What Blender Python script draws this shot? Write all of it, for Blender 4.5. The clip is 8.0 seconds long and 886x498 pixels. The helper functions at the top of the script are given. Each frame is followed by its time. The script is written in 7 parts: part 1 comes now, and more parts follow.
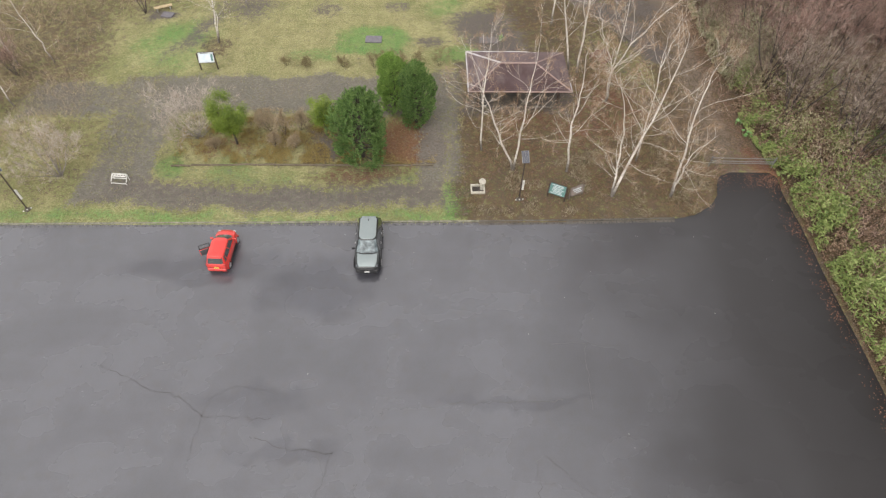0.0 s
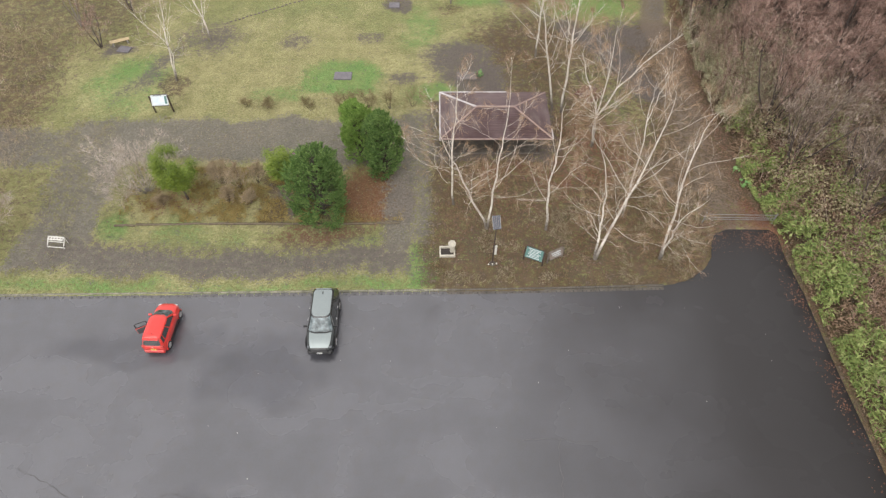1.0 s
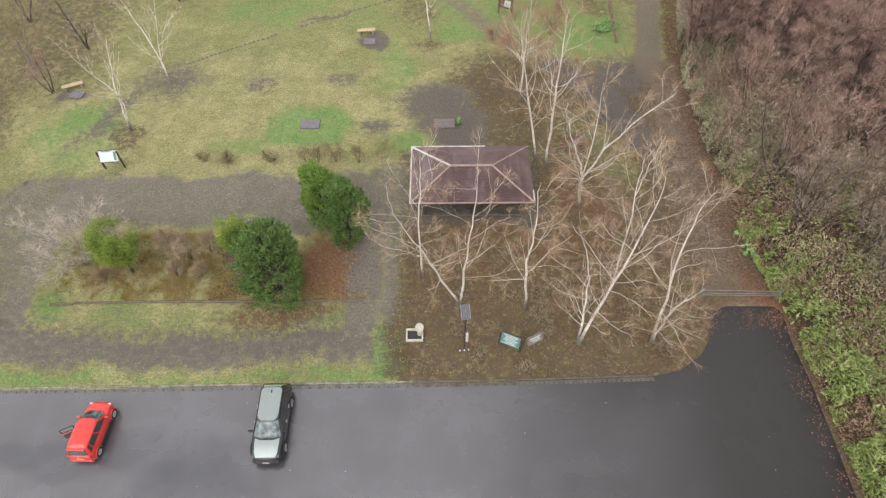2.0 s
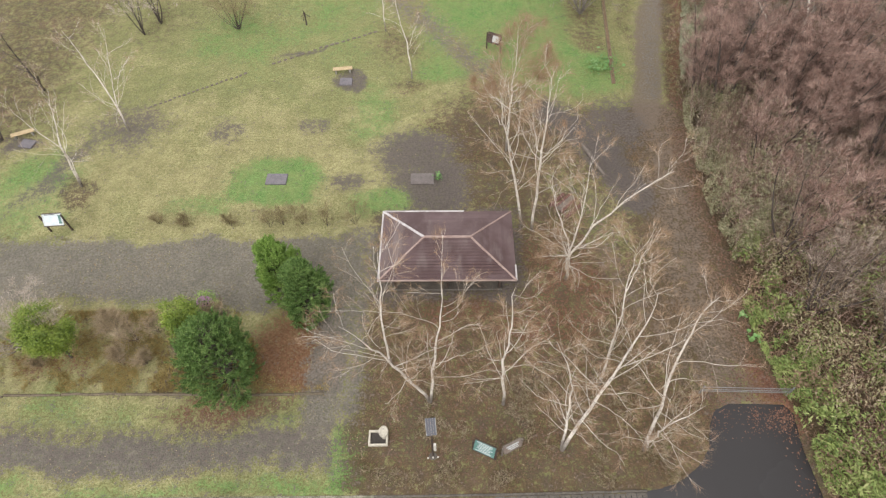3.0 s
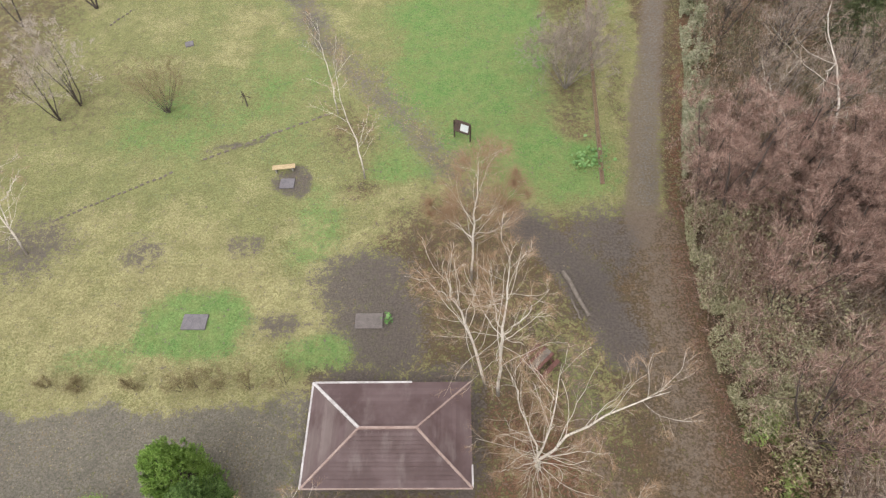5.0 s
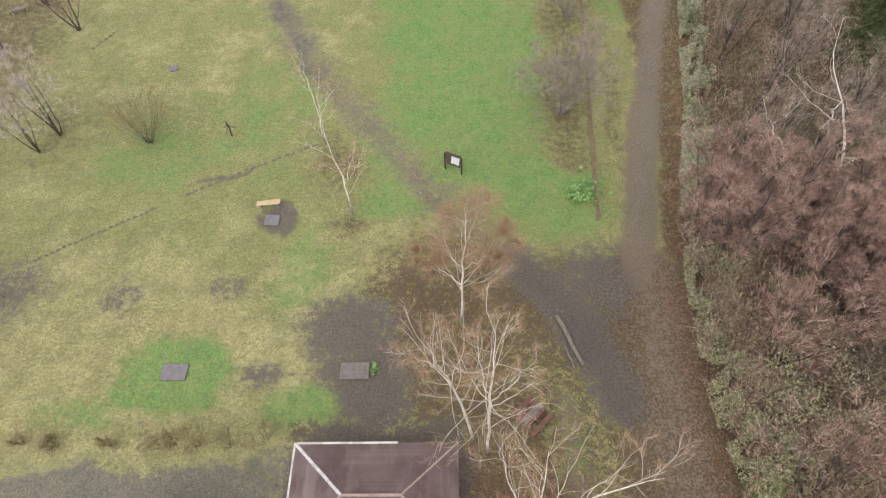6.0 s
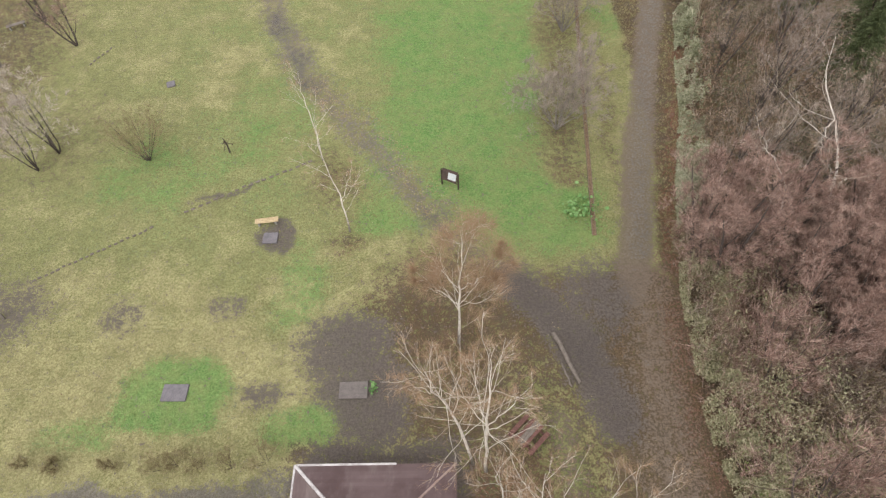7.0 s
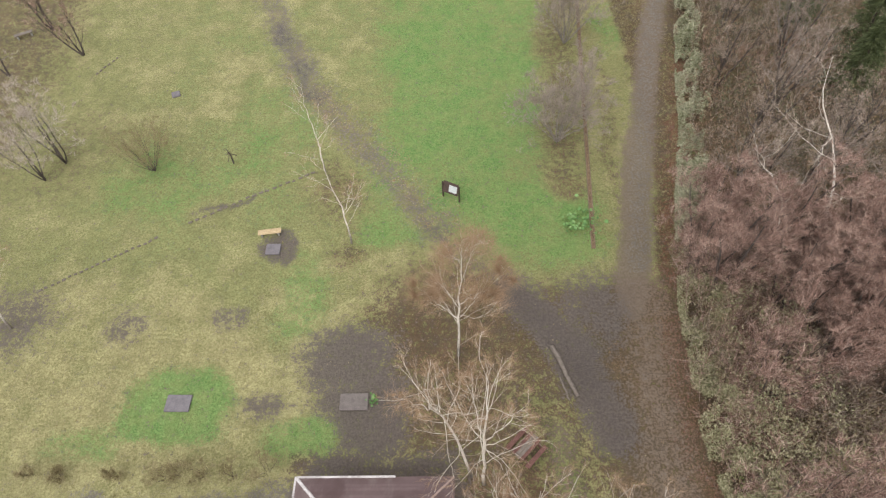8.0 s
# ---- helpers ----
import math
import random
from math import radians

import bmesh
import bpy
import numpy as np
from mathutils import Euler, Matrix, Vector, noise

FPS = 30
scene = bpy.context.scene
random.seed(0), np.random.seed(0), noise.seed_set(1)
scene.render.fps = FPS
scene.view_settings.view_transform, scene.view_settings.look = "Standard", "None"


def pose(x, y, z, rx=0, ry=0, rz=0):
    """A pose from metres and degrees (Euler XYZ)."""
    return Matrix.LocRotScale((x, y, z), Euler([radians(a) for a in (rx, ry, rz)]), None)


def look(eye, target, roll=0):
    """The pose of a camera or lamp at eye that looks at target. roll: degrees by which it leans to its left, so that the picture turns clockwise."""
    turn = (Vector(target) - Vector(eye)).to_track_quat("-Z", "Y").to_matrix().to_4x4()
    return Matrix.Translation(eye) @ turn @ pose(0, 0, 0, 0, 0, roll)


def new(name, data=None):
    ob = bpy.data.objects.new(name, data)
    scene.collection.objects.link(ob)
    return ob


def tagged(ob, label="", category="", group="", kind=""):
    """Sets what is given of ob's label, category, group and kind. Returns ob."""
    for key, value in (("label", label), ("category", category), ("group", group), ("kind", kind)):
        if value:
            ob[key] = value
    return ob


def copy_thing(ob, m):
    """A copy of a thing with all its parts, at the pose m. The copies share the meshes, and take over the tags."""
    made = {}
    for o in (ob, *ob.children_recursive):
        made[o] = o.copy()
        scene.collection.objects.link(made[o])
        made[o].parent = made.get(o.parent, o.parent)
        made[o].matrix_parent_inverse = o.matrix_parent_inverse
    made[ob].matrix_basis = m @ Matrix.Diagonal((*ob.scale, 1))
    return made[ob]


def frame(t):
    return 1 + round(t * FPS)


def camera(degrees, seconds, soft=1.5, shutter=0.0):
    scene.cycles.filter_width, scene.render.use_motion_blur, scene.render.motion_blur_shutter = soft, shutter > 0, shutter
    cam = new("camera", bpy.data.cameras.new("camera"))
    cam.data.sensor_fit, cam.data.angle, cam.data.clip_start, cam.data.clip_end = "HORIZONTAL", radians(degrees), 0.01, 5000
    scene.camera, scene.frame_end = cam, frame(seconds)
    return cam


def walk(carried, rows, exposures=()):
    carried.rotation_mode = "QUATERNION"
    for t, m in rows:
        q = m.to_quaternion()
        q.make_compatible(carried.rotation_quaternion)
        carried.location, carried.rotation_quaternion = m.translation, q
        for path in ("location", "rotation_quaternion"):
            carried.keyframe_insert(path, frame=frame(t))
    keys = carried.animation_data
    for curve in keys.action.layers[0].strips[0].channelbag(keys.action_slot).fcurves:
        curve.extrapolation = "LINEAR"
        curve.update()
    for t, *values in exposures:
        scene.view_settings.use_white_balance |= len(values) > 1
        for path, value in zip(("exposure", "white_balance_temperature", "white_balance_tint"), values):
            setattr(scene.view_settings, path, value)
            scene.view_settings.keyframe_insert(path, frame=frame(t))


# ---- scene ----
cam = camera(71.9, 8.0, 1.3)
PATH = [
    (0, (0.031, 0.073, 34.896), (0.072, 1.312, 33.327), 1.5),
    (0.5, (1.583, 3.335, 34.851), (1.61, 4.57, 33.278), 1.0),
    (1, (3.028, 6.797, 34.854), (3.047, 8.024, 33.275), 0.5),
    (1.5, (4.357, 10.33, 34.859), (4.368, 11.553, 33.277), 0.0),
    (3, (7.933, 21.142, 34.895), (7.91, 22.341, 33.295), -1.1),
    (3.5, (8.96, 24.82, 34.812), (8.928, 26.009, 33.205), -1.5),
    (4, (9.954, 28.438, 34.719), (9.915, 29.617, 33.104), -2.0),
    (4.5, (10.858, 31.987, 34.658), (10.814, 33.155, 33.035), -2.5),
    (4.7, (11.151, 33.215, 34.673), (11.106, 34.385, 33.051), -2.4),
    (5.8, (12.327, 38.045, 35.401), (12.277, 39.188, 33.76), -3.2),
    (6, (12.46, 38.556, 35.515), (12.406, 39.698, 33.875), -3.2),
    (6.5, (12.599, 39.213, 36.019), (12.546, 40.353, 34.377), -3.4),
    (7, (12.69, 39.547, 36.555), (12.636, 40.682, 34.909), -3.7),
    (7.5, (12.81, 39.803, 37.062), (12.749, 40.937, 35.416), -3.8),
    (8, (12.953, 40.033, 37.476), (12.887, 41.167, 35.83), -3.9),
]
walk(cam, [(t, look(eye, target, roll)) for t, eye, target, roll in PATH], [(0.0, 0.47), (1.5, 0.49), (3.5, 0.56), (4.7, 0.58), (6.0, 0.50), (8.0, 0.46)])
SKY, SUN = 0.15, 1.5

# ---------------------------------------------------------------- light
world = bpy.data.worlds.new("overcast_sky")
scene.world = world
world.use_nodes = True
wn = world.node_tree
sky = wn.nodes.new("ShaderNodeTexSky")
sky.sky_type = "NISHITA"
sky.sun_disc = False
sky.sun_elevation, sky.sun_rotation = radians(52), radians(206)
sky.air_density, sky.dust_density = 1.0, 3.0
grey = wn.nodes.new("ShaderNodeHueSaturation")
grey.inputs["Saturation"].default_value = 0.16
wn.links.new(sky.outputs["Color"], grey.inputs["Color"])
cloud = wn.nodes.new("ShaderNodeMix")
cloud.data_type = "RGBA"
cloud.inputs[0].default_value = 0.75
cloud.inputs[7].default_value = (6.35, 6.1, 6.05, 1.0)
wn.links.new(grey.outputs["Color"], cloud.inputs[6])
wn.links.new(cloud.outputs[2], wn.nodes["Background"].inputs["Color"])
wn.nodes["Background"].inputs["Strength"].default_value = SKY
sun_data = bpy.data.lights.new("sun", "SUN")
sun_data.energy, sun_data.angle, sun_data.color = SUN, radians(70), (1.0, 0.97, 0.93)
sun = new("sun", sun_data)
sun.matrix_world = look((-20, -42, 60), (0, 0, 0))

# ---------------------------------------------------------------- small tools
R = np.random.RandomState


class Shape:
    """Collects vertices and faces of one mesh."""

    def __init__(self):
        self.v, self.f, self.n = [], [], 0

    def add(self, verts, faces):
        verts = np.asarray(verts, float).reshape(-1, 3)
        self.v.append(verts)
        self.f.extend([tuple(int(i) + self.n for i in q) for q in faces])
        self.n += len(verts)
        return self

    def box(self, x, y, z, sx, sy, sz, bevel=0.0, turn=None):
        """A box by its centre and size, with chamfered edges."""
        bm = bmesh.new()
        bmesh.ops.create_cube(bm, size=1.0)
        bmesh.ops.scale(bm, vec=(sx, sy, sz), verts=bm.verts)
        if bevel:
            bmesh.ops.bevel(bm, geom=bm.edges[:], offset=bevel, segments=1, affect="EDGES")
        m = Matrix.Translation((x, y, z)) @ (turn or Matrix.Identity(4))
        bm.verts.index_update()
        self.add([m @ v.co for v in bm.verts], [[v.index for v in f.verts] for f in bm.faces])
        bm.free()
        return self

    def tube(self, pts, radii, sides=5, cap=True):
        pts = np.asarray(pts, float)
        k = len(pts)
        tang = np.gradient(pts, axis=0)
        tang /= np.linalg.norm(tang, axis=1)[:, None] + 1e-9
        ref = np.array([0.0, 0.0, 1.0]) if abs(tang[0, 2]) < 0.9 else np.array([1.0, 0.0, 0.0])
        u = np.cross(tang, ref)
        u /= np.linalg.norm(u, axis=1)[:, None] + 1e-9
        w = np.cross(tang, u)
        a = np.arange(sides) * 2 * math.pi / sides
        ring = u[:, None, :] * np.cos(a)[None, :, None] + w[:, None, :] * np.sin(a)[None, :, None]
        verts = pts[:, None, :] + ring * np.asarray(radii, float)[:, None, None]
        faces = []
        for i in range(k - 1):
            for j in range(sides):
                j2 = (j + 1) % sides
                faces.append((i * sides + j, i * sides + j2, (i + 1) * sides + j2, (i + 1) * sides + j))
        if cap:
            faces.append(tuple(range(sides)))
            faces.append(tuple(range((k - 1) * sides, k * sides))[::-1])
        return self.add(verts.reshape(-1, 3), faces)

    def loft(self, rings, close=True):
        rings = [np.asarray(r, float) for r in rings]
        m = len(rings[0])
        faces = []
        for i in range(len(rings) - 1):
            for j in range(m):
                j2 = (j + 1) % m
                faces.append((i * m + j, i * m + j2, (i + 1) * m + j2, (i + 1) * m + j))
        if close:
            faces.append(tuple(range(m))[::-1])
            faces.append(tuple(range((len(rings) - 1) * m, len(rings) * m)))
        return self.add(np.concatenate(rings), faces)

    def mesh(self, name, smooth=False):
        me = bpy.data.meshes.new(name)
        v = np.concatenate(self.v) if self.v else np.zeros((0, 3))
        me.from_pydata(v.tolist(), [], self.f)
        if smooth:
            me.polygons.foreach_set("use_smooth", [True] * len(me.polygons))
            me.set_sharp_from_angle(angle=radians(42))
        me.update()
        return me


def blades(base, way, length, width, rng, name):
    """Many thin three-cornered blades, twigs or hairs: one mesh."""
    n = len(base)
    side = np.cross(way, rng.normal(size=(n, 3)))
    side /= np.linalg.norm(side, axis=1)[:, None] + 1e-9
    w = (np.asarray(width) * np.ones(n))[:, None] * 0.5
    tip = base + way * (np.asarray(length) * np.ones(n))[:, None]
    v = np.stack([base - side * w, base + side * w, tip], 1).reshape(-1, 3)
    return tri_mesh(v, n, 3, name)


def leaves(centre, way, up, length, width, name):
    """Many four-cornered pointed leaves with a crease: one mesh."""
    n = len(centre)
    side = np.cross(way, up)
    side /= np.linalg.norm(side, axis=1)[:, None] + 1e-9
    ln = (np.asarray(length) * np.ones(n))[:, None]
    wd = (np.asarray(width) * np.ones(n))[:, None] * 0.5
    v = np.stack([centre - way * ln * 0.5, centre + side * wd, centre + way * ln * 0.5, centre - side * wd], 1)
    return tri_mesh(v.reshape(-1, 3), n, 4, name)


def tri_mesh(v, n, k, name):
    me = bpy.data.meshes.new(name)
    me.vertices.add(n * k)
    me.vertices.foreach_set("co", v.astype(np.float32).ravel())
    me.loops.add(n * k)
    me.loops.foreach_set("vertex_index", np.arange(n * k, dtype=np.int32))
    me.polygons.add(n)
    me.polygons.foreach_set("loop_start", np.arange(0, n * k, k, dtype=np.int32))
    me.update(calc_edges=True)
    return me


def unit(a):
    return a / (np.linalg.norm(a, axis=-1, keepdims=True) + 1e-9)


def part(name, shape, material, parent, label="", smooth=False):
    me = shape.mesh(name, smooth) if isinstance(shape, Shape) else shape
    ob = new(name, me)
    if not me.materials:
        me.materials.append(material)
    ob.parent = parent
    if label:
        tagged(ob, label)
    return ob


def thing(name, m, label, category, group="", kind=""):
    ob = new(name)
    ob.empty_display_size = 0.3
    ob.matrix_world = m
    return tagged(ob, label, category, group, kind)


def solid(name, shape, material, label, category, group="", kind="", smooth=False):
    me = shape.mesh(name, smooth) if isinstance(shape, Shape) else shape
    ob = new(name, me)
    if not me.materials:
        me.materials.append(material)
    return tagged(ob, label, category, group, kind)


# value noise on the plan
def fbm(x, y, size, seed, octaves=3):
    out, amp, tot = 0.0, 1.0, 0.0
    for o in range(octaves):
        table = R(seed + o).rand(257, 257)
        u, v = x / size * 2 ** o + 1000.3, y / size * 2 ** o + 1000.7
        i, j = np.floor(u).astype(int), np.floor(v).astype(int)
        fu, fv = u - i, v - j
        fu, fv = fu * fu * (3 - 2 * fu), fv * fv * (3 - 2 * fv)
        i, j, i1, j1 = i % 256, j % 256, (i + 1) % 256, (j + 1) % 256
        out = out + amp * ((table[i, j] * (1 - fu) + table[i1, j] * fu) * (1 - fv) + (table[i, j1] * (1 - fu) + table[i1, j1] * fu) * fv)
        tot += amp
        amp *= 0.5
    return out / tot


def step(a, b, x):
    t = np.clip((x - a) / (b - a), 0, 1)
    return t * t * (3 - 2 * t)


# ---------------------------------------------------------------- materials
class Mat:
    """A node material, built up link by link."""

    def __init__(self, name, rough=0.8, metal=0.0, spec=0.4):
        self.m = bpy.data.materials.new(name)
        self.m.use_nodes = True
        self.t = self.m.node_tree
        self.b = self.t.nodes["Principled BSDF"]
        self.b.inputs["Roughness"].default_value = rough
        self.b.inputs["Metallic"].default_value = metal
        self.b.inputs["Specular IOR Level"].default_value = spec
        self.pos = self.t.nodes.new("ShaderNodeNewGeometry")
        self.obj = self.t.nodes.new("ShaderNodeTexCoord")

    def link(self, a, b):
        self.t.links.new(a, b)

    def noise(self, scale, detail=3.0, rough=0.6, local=False, stretch=None, distort=0.0):
        n = self.t.nodes.new("ShaderNodeTexNoise")
        n.inputs["Scale"].default_value, n.inputs["Detail"].default_value = scale, detail
        n.inputs["Roughness"].default_value, n.inputs["Distortion"].default_value = rough, distort
        src = self.obj.outputs["Object"] if local else self.pos.outputs["Position"]
        if stretch:
            mp = self.t.nodes.new("ShaderNodeMapping")
            mp.inputs["Scale"].default_value = stretch
            self.link(src, mp.inputs["Vector"])
            src = mp.outputs["Vector"]
        self.link(src, n.inputs["Vector"])
        return n.outputs["Fac"]

    def math(self, op, a, b=0.0, c=0.0):
        n = self.t.nodes.new("ShaderNodeMath")
        n.operation = op
        for k, v in enumerate((a, b, c)):
            if isinstance(v, (int, float)):
                n.inputs[k].default_value = v
            else:
                self.link(v, n.inputs[k])
        return n.outputs[0]

    def ramp(self, fac, lo, hi):
        n = self.t.nodes.new("ShaderNodeMapRange")
        n.interpolation_type = "SMOOTHSTEP"
        n.inputs["From Min"].default_value, n.inputs["From Max"].default_value = lo, hi
        self.link(fac, n.inputs["Value"])
        return n.outputs["Result"]

    def mix(self, fac, a, b):
        n = self.t.nodes.new("ShaderNodeMix")
        n.data_type = "RGBA"
        for sock, v in ((n.inputs[0], fac), (n.inputs[6], a), (n.inputs[7], b)):
            if isinstance(v, (int, float)):
                sock.default_value = v
            elif isinstance(v, tuple):
                sock.default_value = (*v, 1.0)
            else:
                self.link(v, sock)
        return n.outputs[2]

    def random(self):
        return self.pos.outputs["Random Per Island"]

    def object_random(self):
        return self.t.nodes.new("ShaderNodeObjectInfo").outputs["Random"]

    def colour(self, c):
        if isinstance(c, tuple):
            self.b.inputs["Base Color"].default_value = (*c, 1.0)
        else:
            self.link(c, self.b.inputs["Base Color"])
        return self

    def bump(self, h, strength=0.4, distance=0.02):
        n = self.t.nodes.new("ShaderNodeBump")
        n.inputs["Strength"].default_value, n.inputs["Distance"].default_value = strength, distance
        self.link(h, n.inputs["Height"])
        self.link(n.outputs["Normal"], self.b.inputs["Normal"])
        return self


def plain(name, a, b, scale=6.0, rough=0.7, metal=0.0, bump=0.2, spec=0.4, stretch=None, coat=0.0):
    """A surface of two near colours in grain and blotches."""
    k = Mat(name, rough, metal, spec)
    fine, big = k.noise(scale * 8, 3, stretch=stretch), k.noise(scale, 4)
    f = k.math("ADD", k.math("MULTIPLY", fine, 0.5), k.math("MULTIPLY", big, 0.5))
    k.colour(k.mix(k.ramp(f, 0.35, 0.65), a, b))
    k.bump(fine, bump, 0.01)
    if coat:
        k.b.inputs["Coat Weight"].default_value, k.b.inputs["Coat Roughness"].default_value = coat, 0.05
    return k.m


def foliage(name, colours, rough=0.6, spec=0.3, blotch=0.4, size=0.8):
    """Leaves or blades: each one takes its own tone, in patches."""
    k = Mat(name, rough, 0.0, spec)
    n = k.t.nodes.new("ShaderNodeValToRGB")
    n.color_ramp.elements[0].color = (*colours[0], 1)
    n.color_ramp.elements[1].color = (*colours[-1], 1)
    for i, c in enumerate(colours[1:-1]):
        n.color_ramp.elements.new((i + 1) / (len(colours) - 1)).color = (*c, 1)
    f = k.math("ADD", k.math("MULTIPLY", k.random(), 1 - blotch), k.math("MULTIPLY", k.ramp(k.noise(size, 3), 0.3, 0.7), blotch))
    k.link(f, n.inputs["Fac"])
    k.colour(n.outputs["Color"])
    return k.m


def asphalt_material():
    k = Mat("wet_asphalt", 0.35, 0.0, 0.5)
    fine, mid, big = k.noise(45, 4), k.noise(1.6, 4), k.noise(0.17, 3, 0.5, distort=0.5)
    streak = k.noise(0.22, 3, 0.5, stretch=(0.30, 1.7, 1.0))
    cloudy = k.noise(0.4, 4, 0.5, distort=0.4)
    mixed = k.math("ADD", k.math("MULTIPLY", big, 0.45), k.math("ADD", k.math("MULTIPLY", streak, 0.3), k.math("MULTIPLY", cloudy, 0.25)))
    damp = k.ramp(mixed, 0.40, 0.61)
    col = k.mix(k.ramp(fine, 0.3, 0.7), (0.047, 0.048, 0.057), (0.089, 0.090, 0.105))
    col = k.mix(k.math("MULTIPLY", k.ramp(mid, 0.45, 0.75), 0.35), col, (0.058, 0.050, 0.045))
    col = k.mix(k.math("MULTIPLY", damp, 0.42), col, (0.024, 0.0235, 0.027))
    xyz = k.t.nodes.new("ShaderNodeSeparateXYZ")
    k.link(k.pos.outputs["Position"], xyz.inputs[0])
    # the bank trees' dark reflection, painted into colour and film towards +x
    tree_mirror = k.ramp(k.math("ADD", xyz.outputs["X"], k.math("MULTIPLY", k.math("SUBTRACT", k.noise(0.13, 3, 0.5), 0.5), 10.0)), 3.0, 23.0)
    col = k.mix(k.math("MULTIPLY", tree_mirror, 0.9), col, (0.018, 0.0155, 0.015))
    k.colour(col)
    # patches that have drained and lost their film of water
    warp = k.t.nodes.new("ShaderNodeTexNoise")
    warp.inputs["Scale"].default_value, warp.inputs["Detail"].default_value = 0.45, 5.0
    k.link(k.pos.outputs["Position"], warp.inputs["Vector"])
    off = k.t.nodes.new("ShaderNodeVectorMath")
    off.operation = "MULTIPLY_ADD"
    off.inputs[1].default_value, off.inputs[2].default_value = (5.0, 3.4, 0.0), (-2.5, -1.7, 0.0)
    k.link(warp.outputs["Color"], off.inputs[0])
    moved = k.t.nodes.new("ShaderNodeVectorMath")
    k.link(k.pos.outputs["Position"], moved.inputs[0])
    k.link(off.outputs[0], moved.inputs[1])
    dry = 0.0
    for cx, cy, rx, ry, depth in ((-8.0, 24.4, 4.0, 3.0, 1.0), (-16.0, 26.0, 6.5, 1.6, 0.8), (-10.6, 15.9, 3.6, 1.4, 0.55), (-8.2, 12.7, 3.6, 0.6, 0.6), (5.6, 15.7, 6.0, 0.45, 0.5)):
        d = k.t.nodes.new("ShaderNodeVectorMath")
        d.operation = "MULTIPLY_ADD"
        d.inputs[1].default_value, d.inputs[2].default_value = (1 / rx, 1 / ry, 0.0), (-cx / rx, -cy / ry, 0.0)
        k.link(moved.outputs[0], d.inputs[0])
        ln = k.t.nodes.new("ShaderNodeVectorMath")
        ln.operation = "LENGTH"
        k.link(d.outputs[0], ln.inputs[0])
        dry = k.math("MAXIMUM", k.math("MULTIPLY", k.ramp(k.math("SUBTRACT", 1.0, ln.outputs["Value"]), -0.15, 0.45), depth), dry)
    film = k.math("SUBTRACT", 1.0, k.math("MULTIPLY", dry, 0.55))
    k.link(k.math("MULTIPLY", film, k.math("SUBTRACT", 1.0, k.math("MULTIPLY", tree_mirror, 0.94))), k.b.inputs["Coat Weight"])
    k.b.inputs["Coat IOR"].default_value = 1.88
    k.link(k.math("ADD", 0.13, k.math("MULTIPLY", k.math("SUBTRACT", 1.0, damp), 0.20)), k.b.inputs["Coat Roughness"])
    k.bump(fine, 0.10, 0.004)
    return k.m


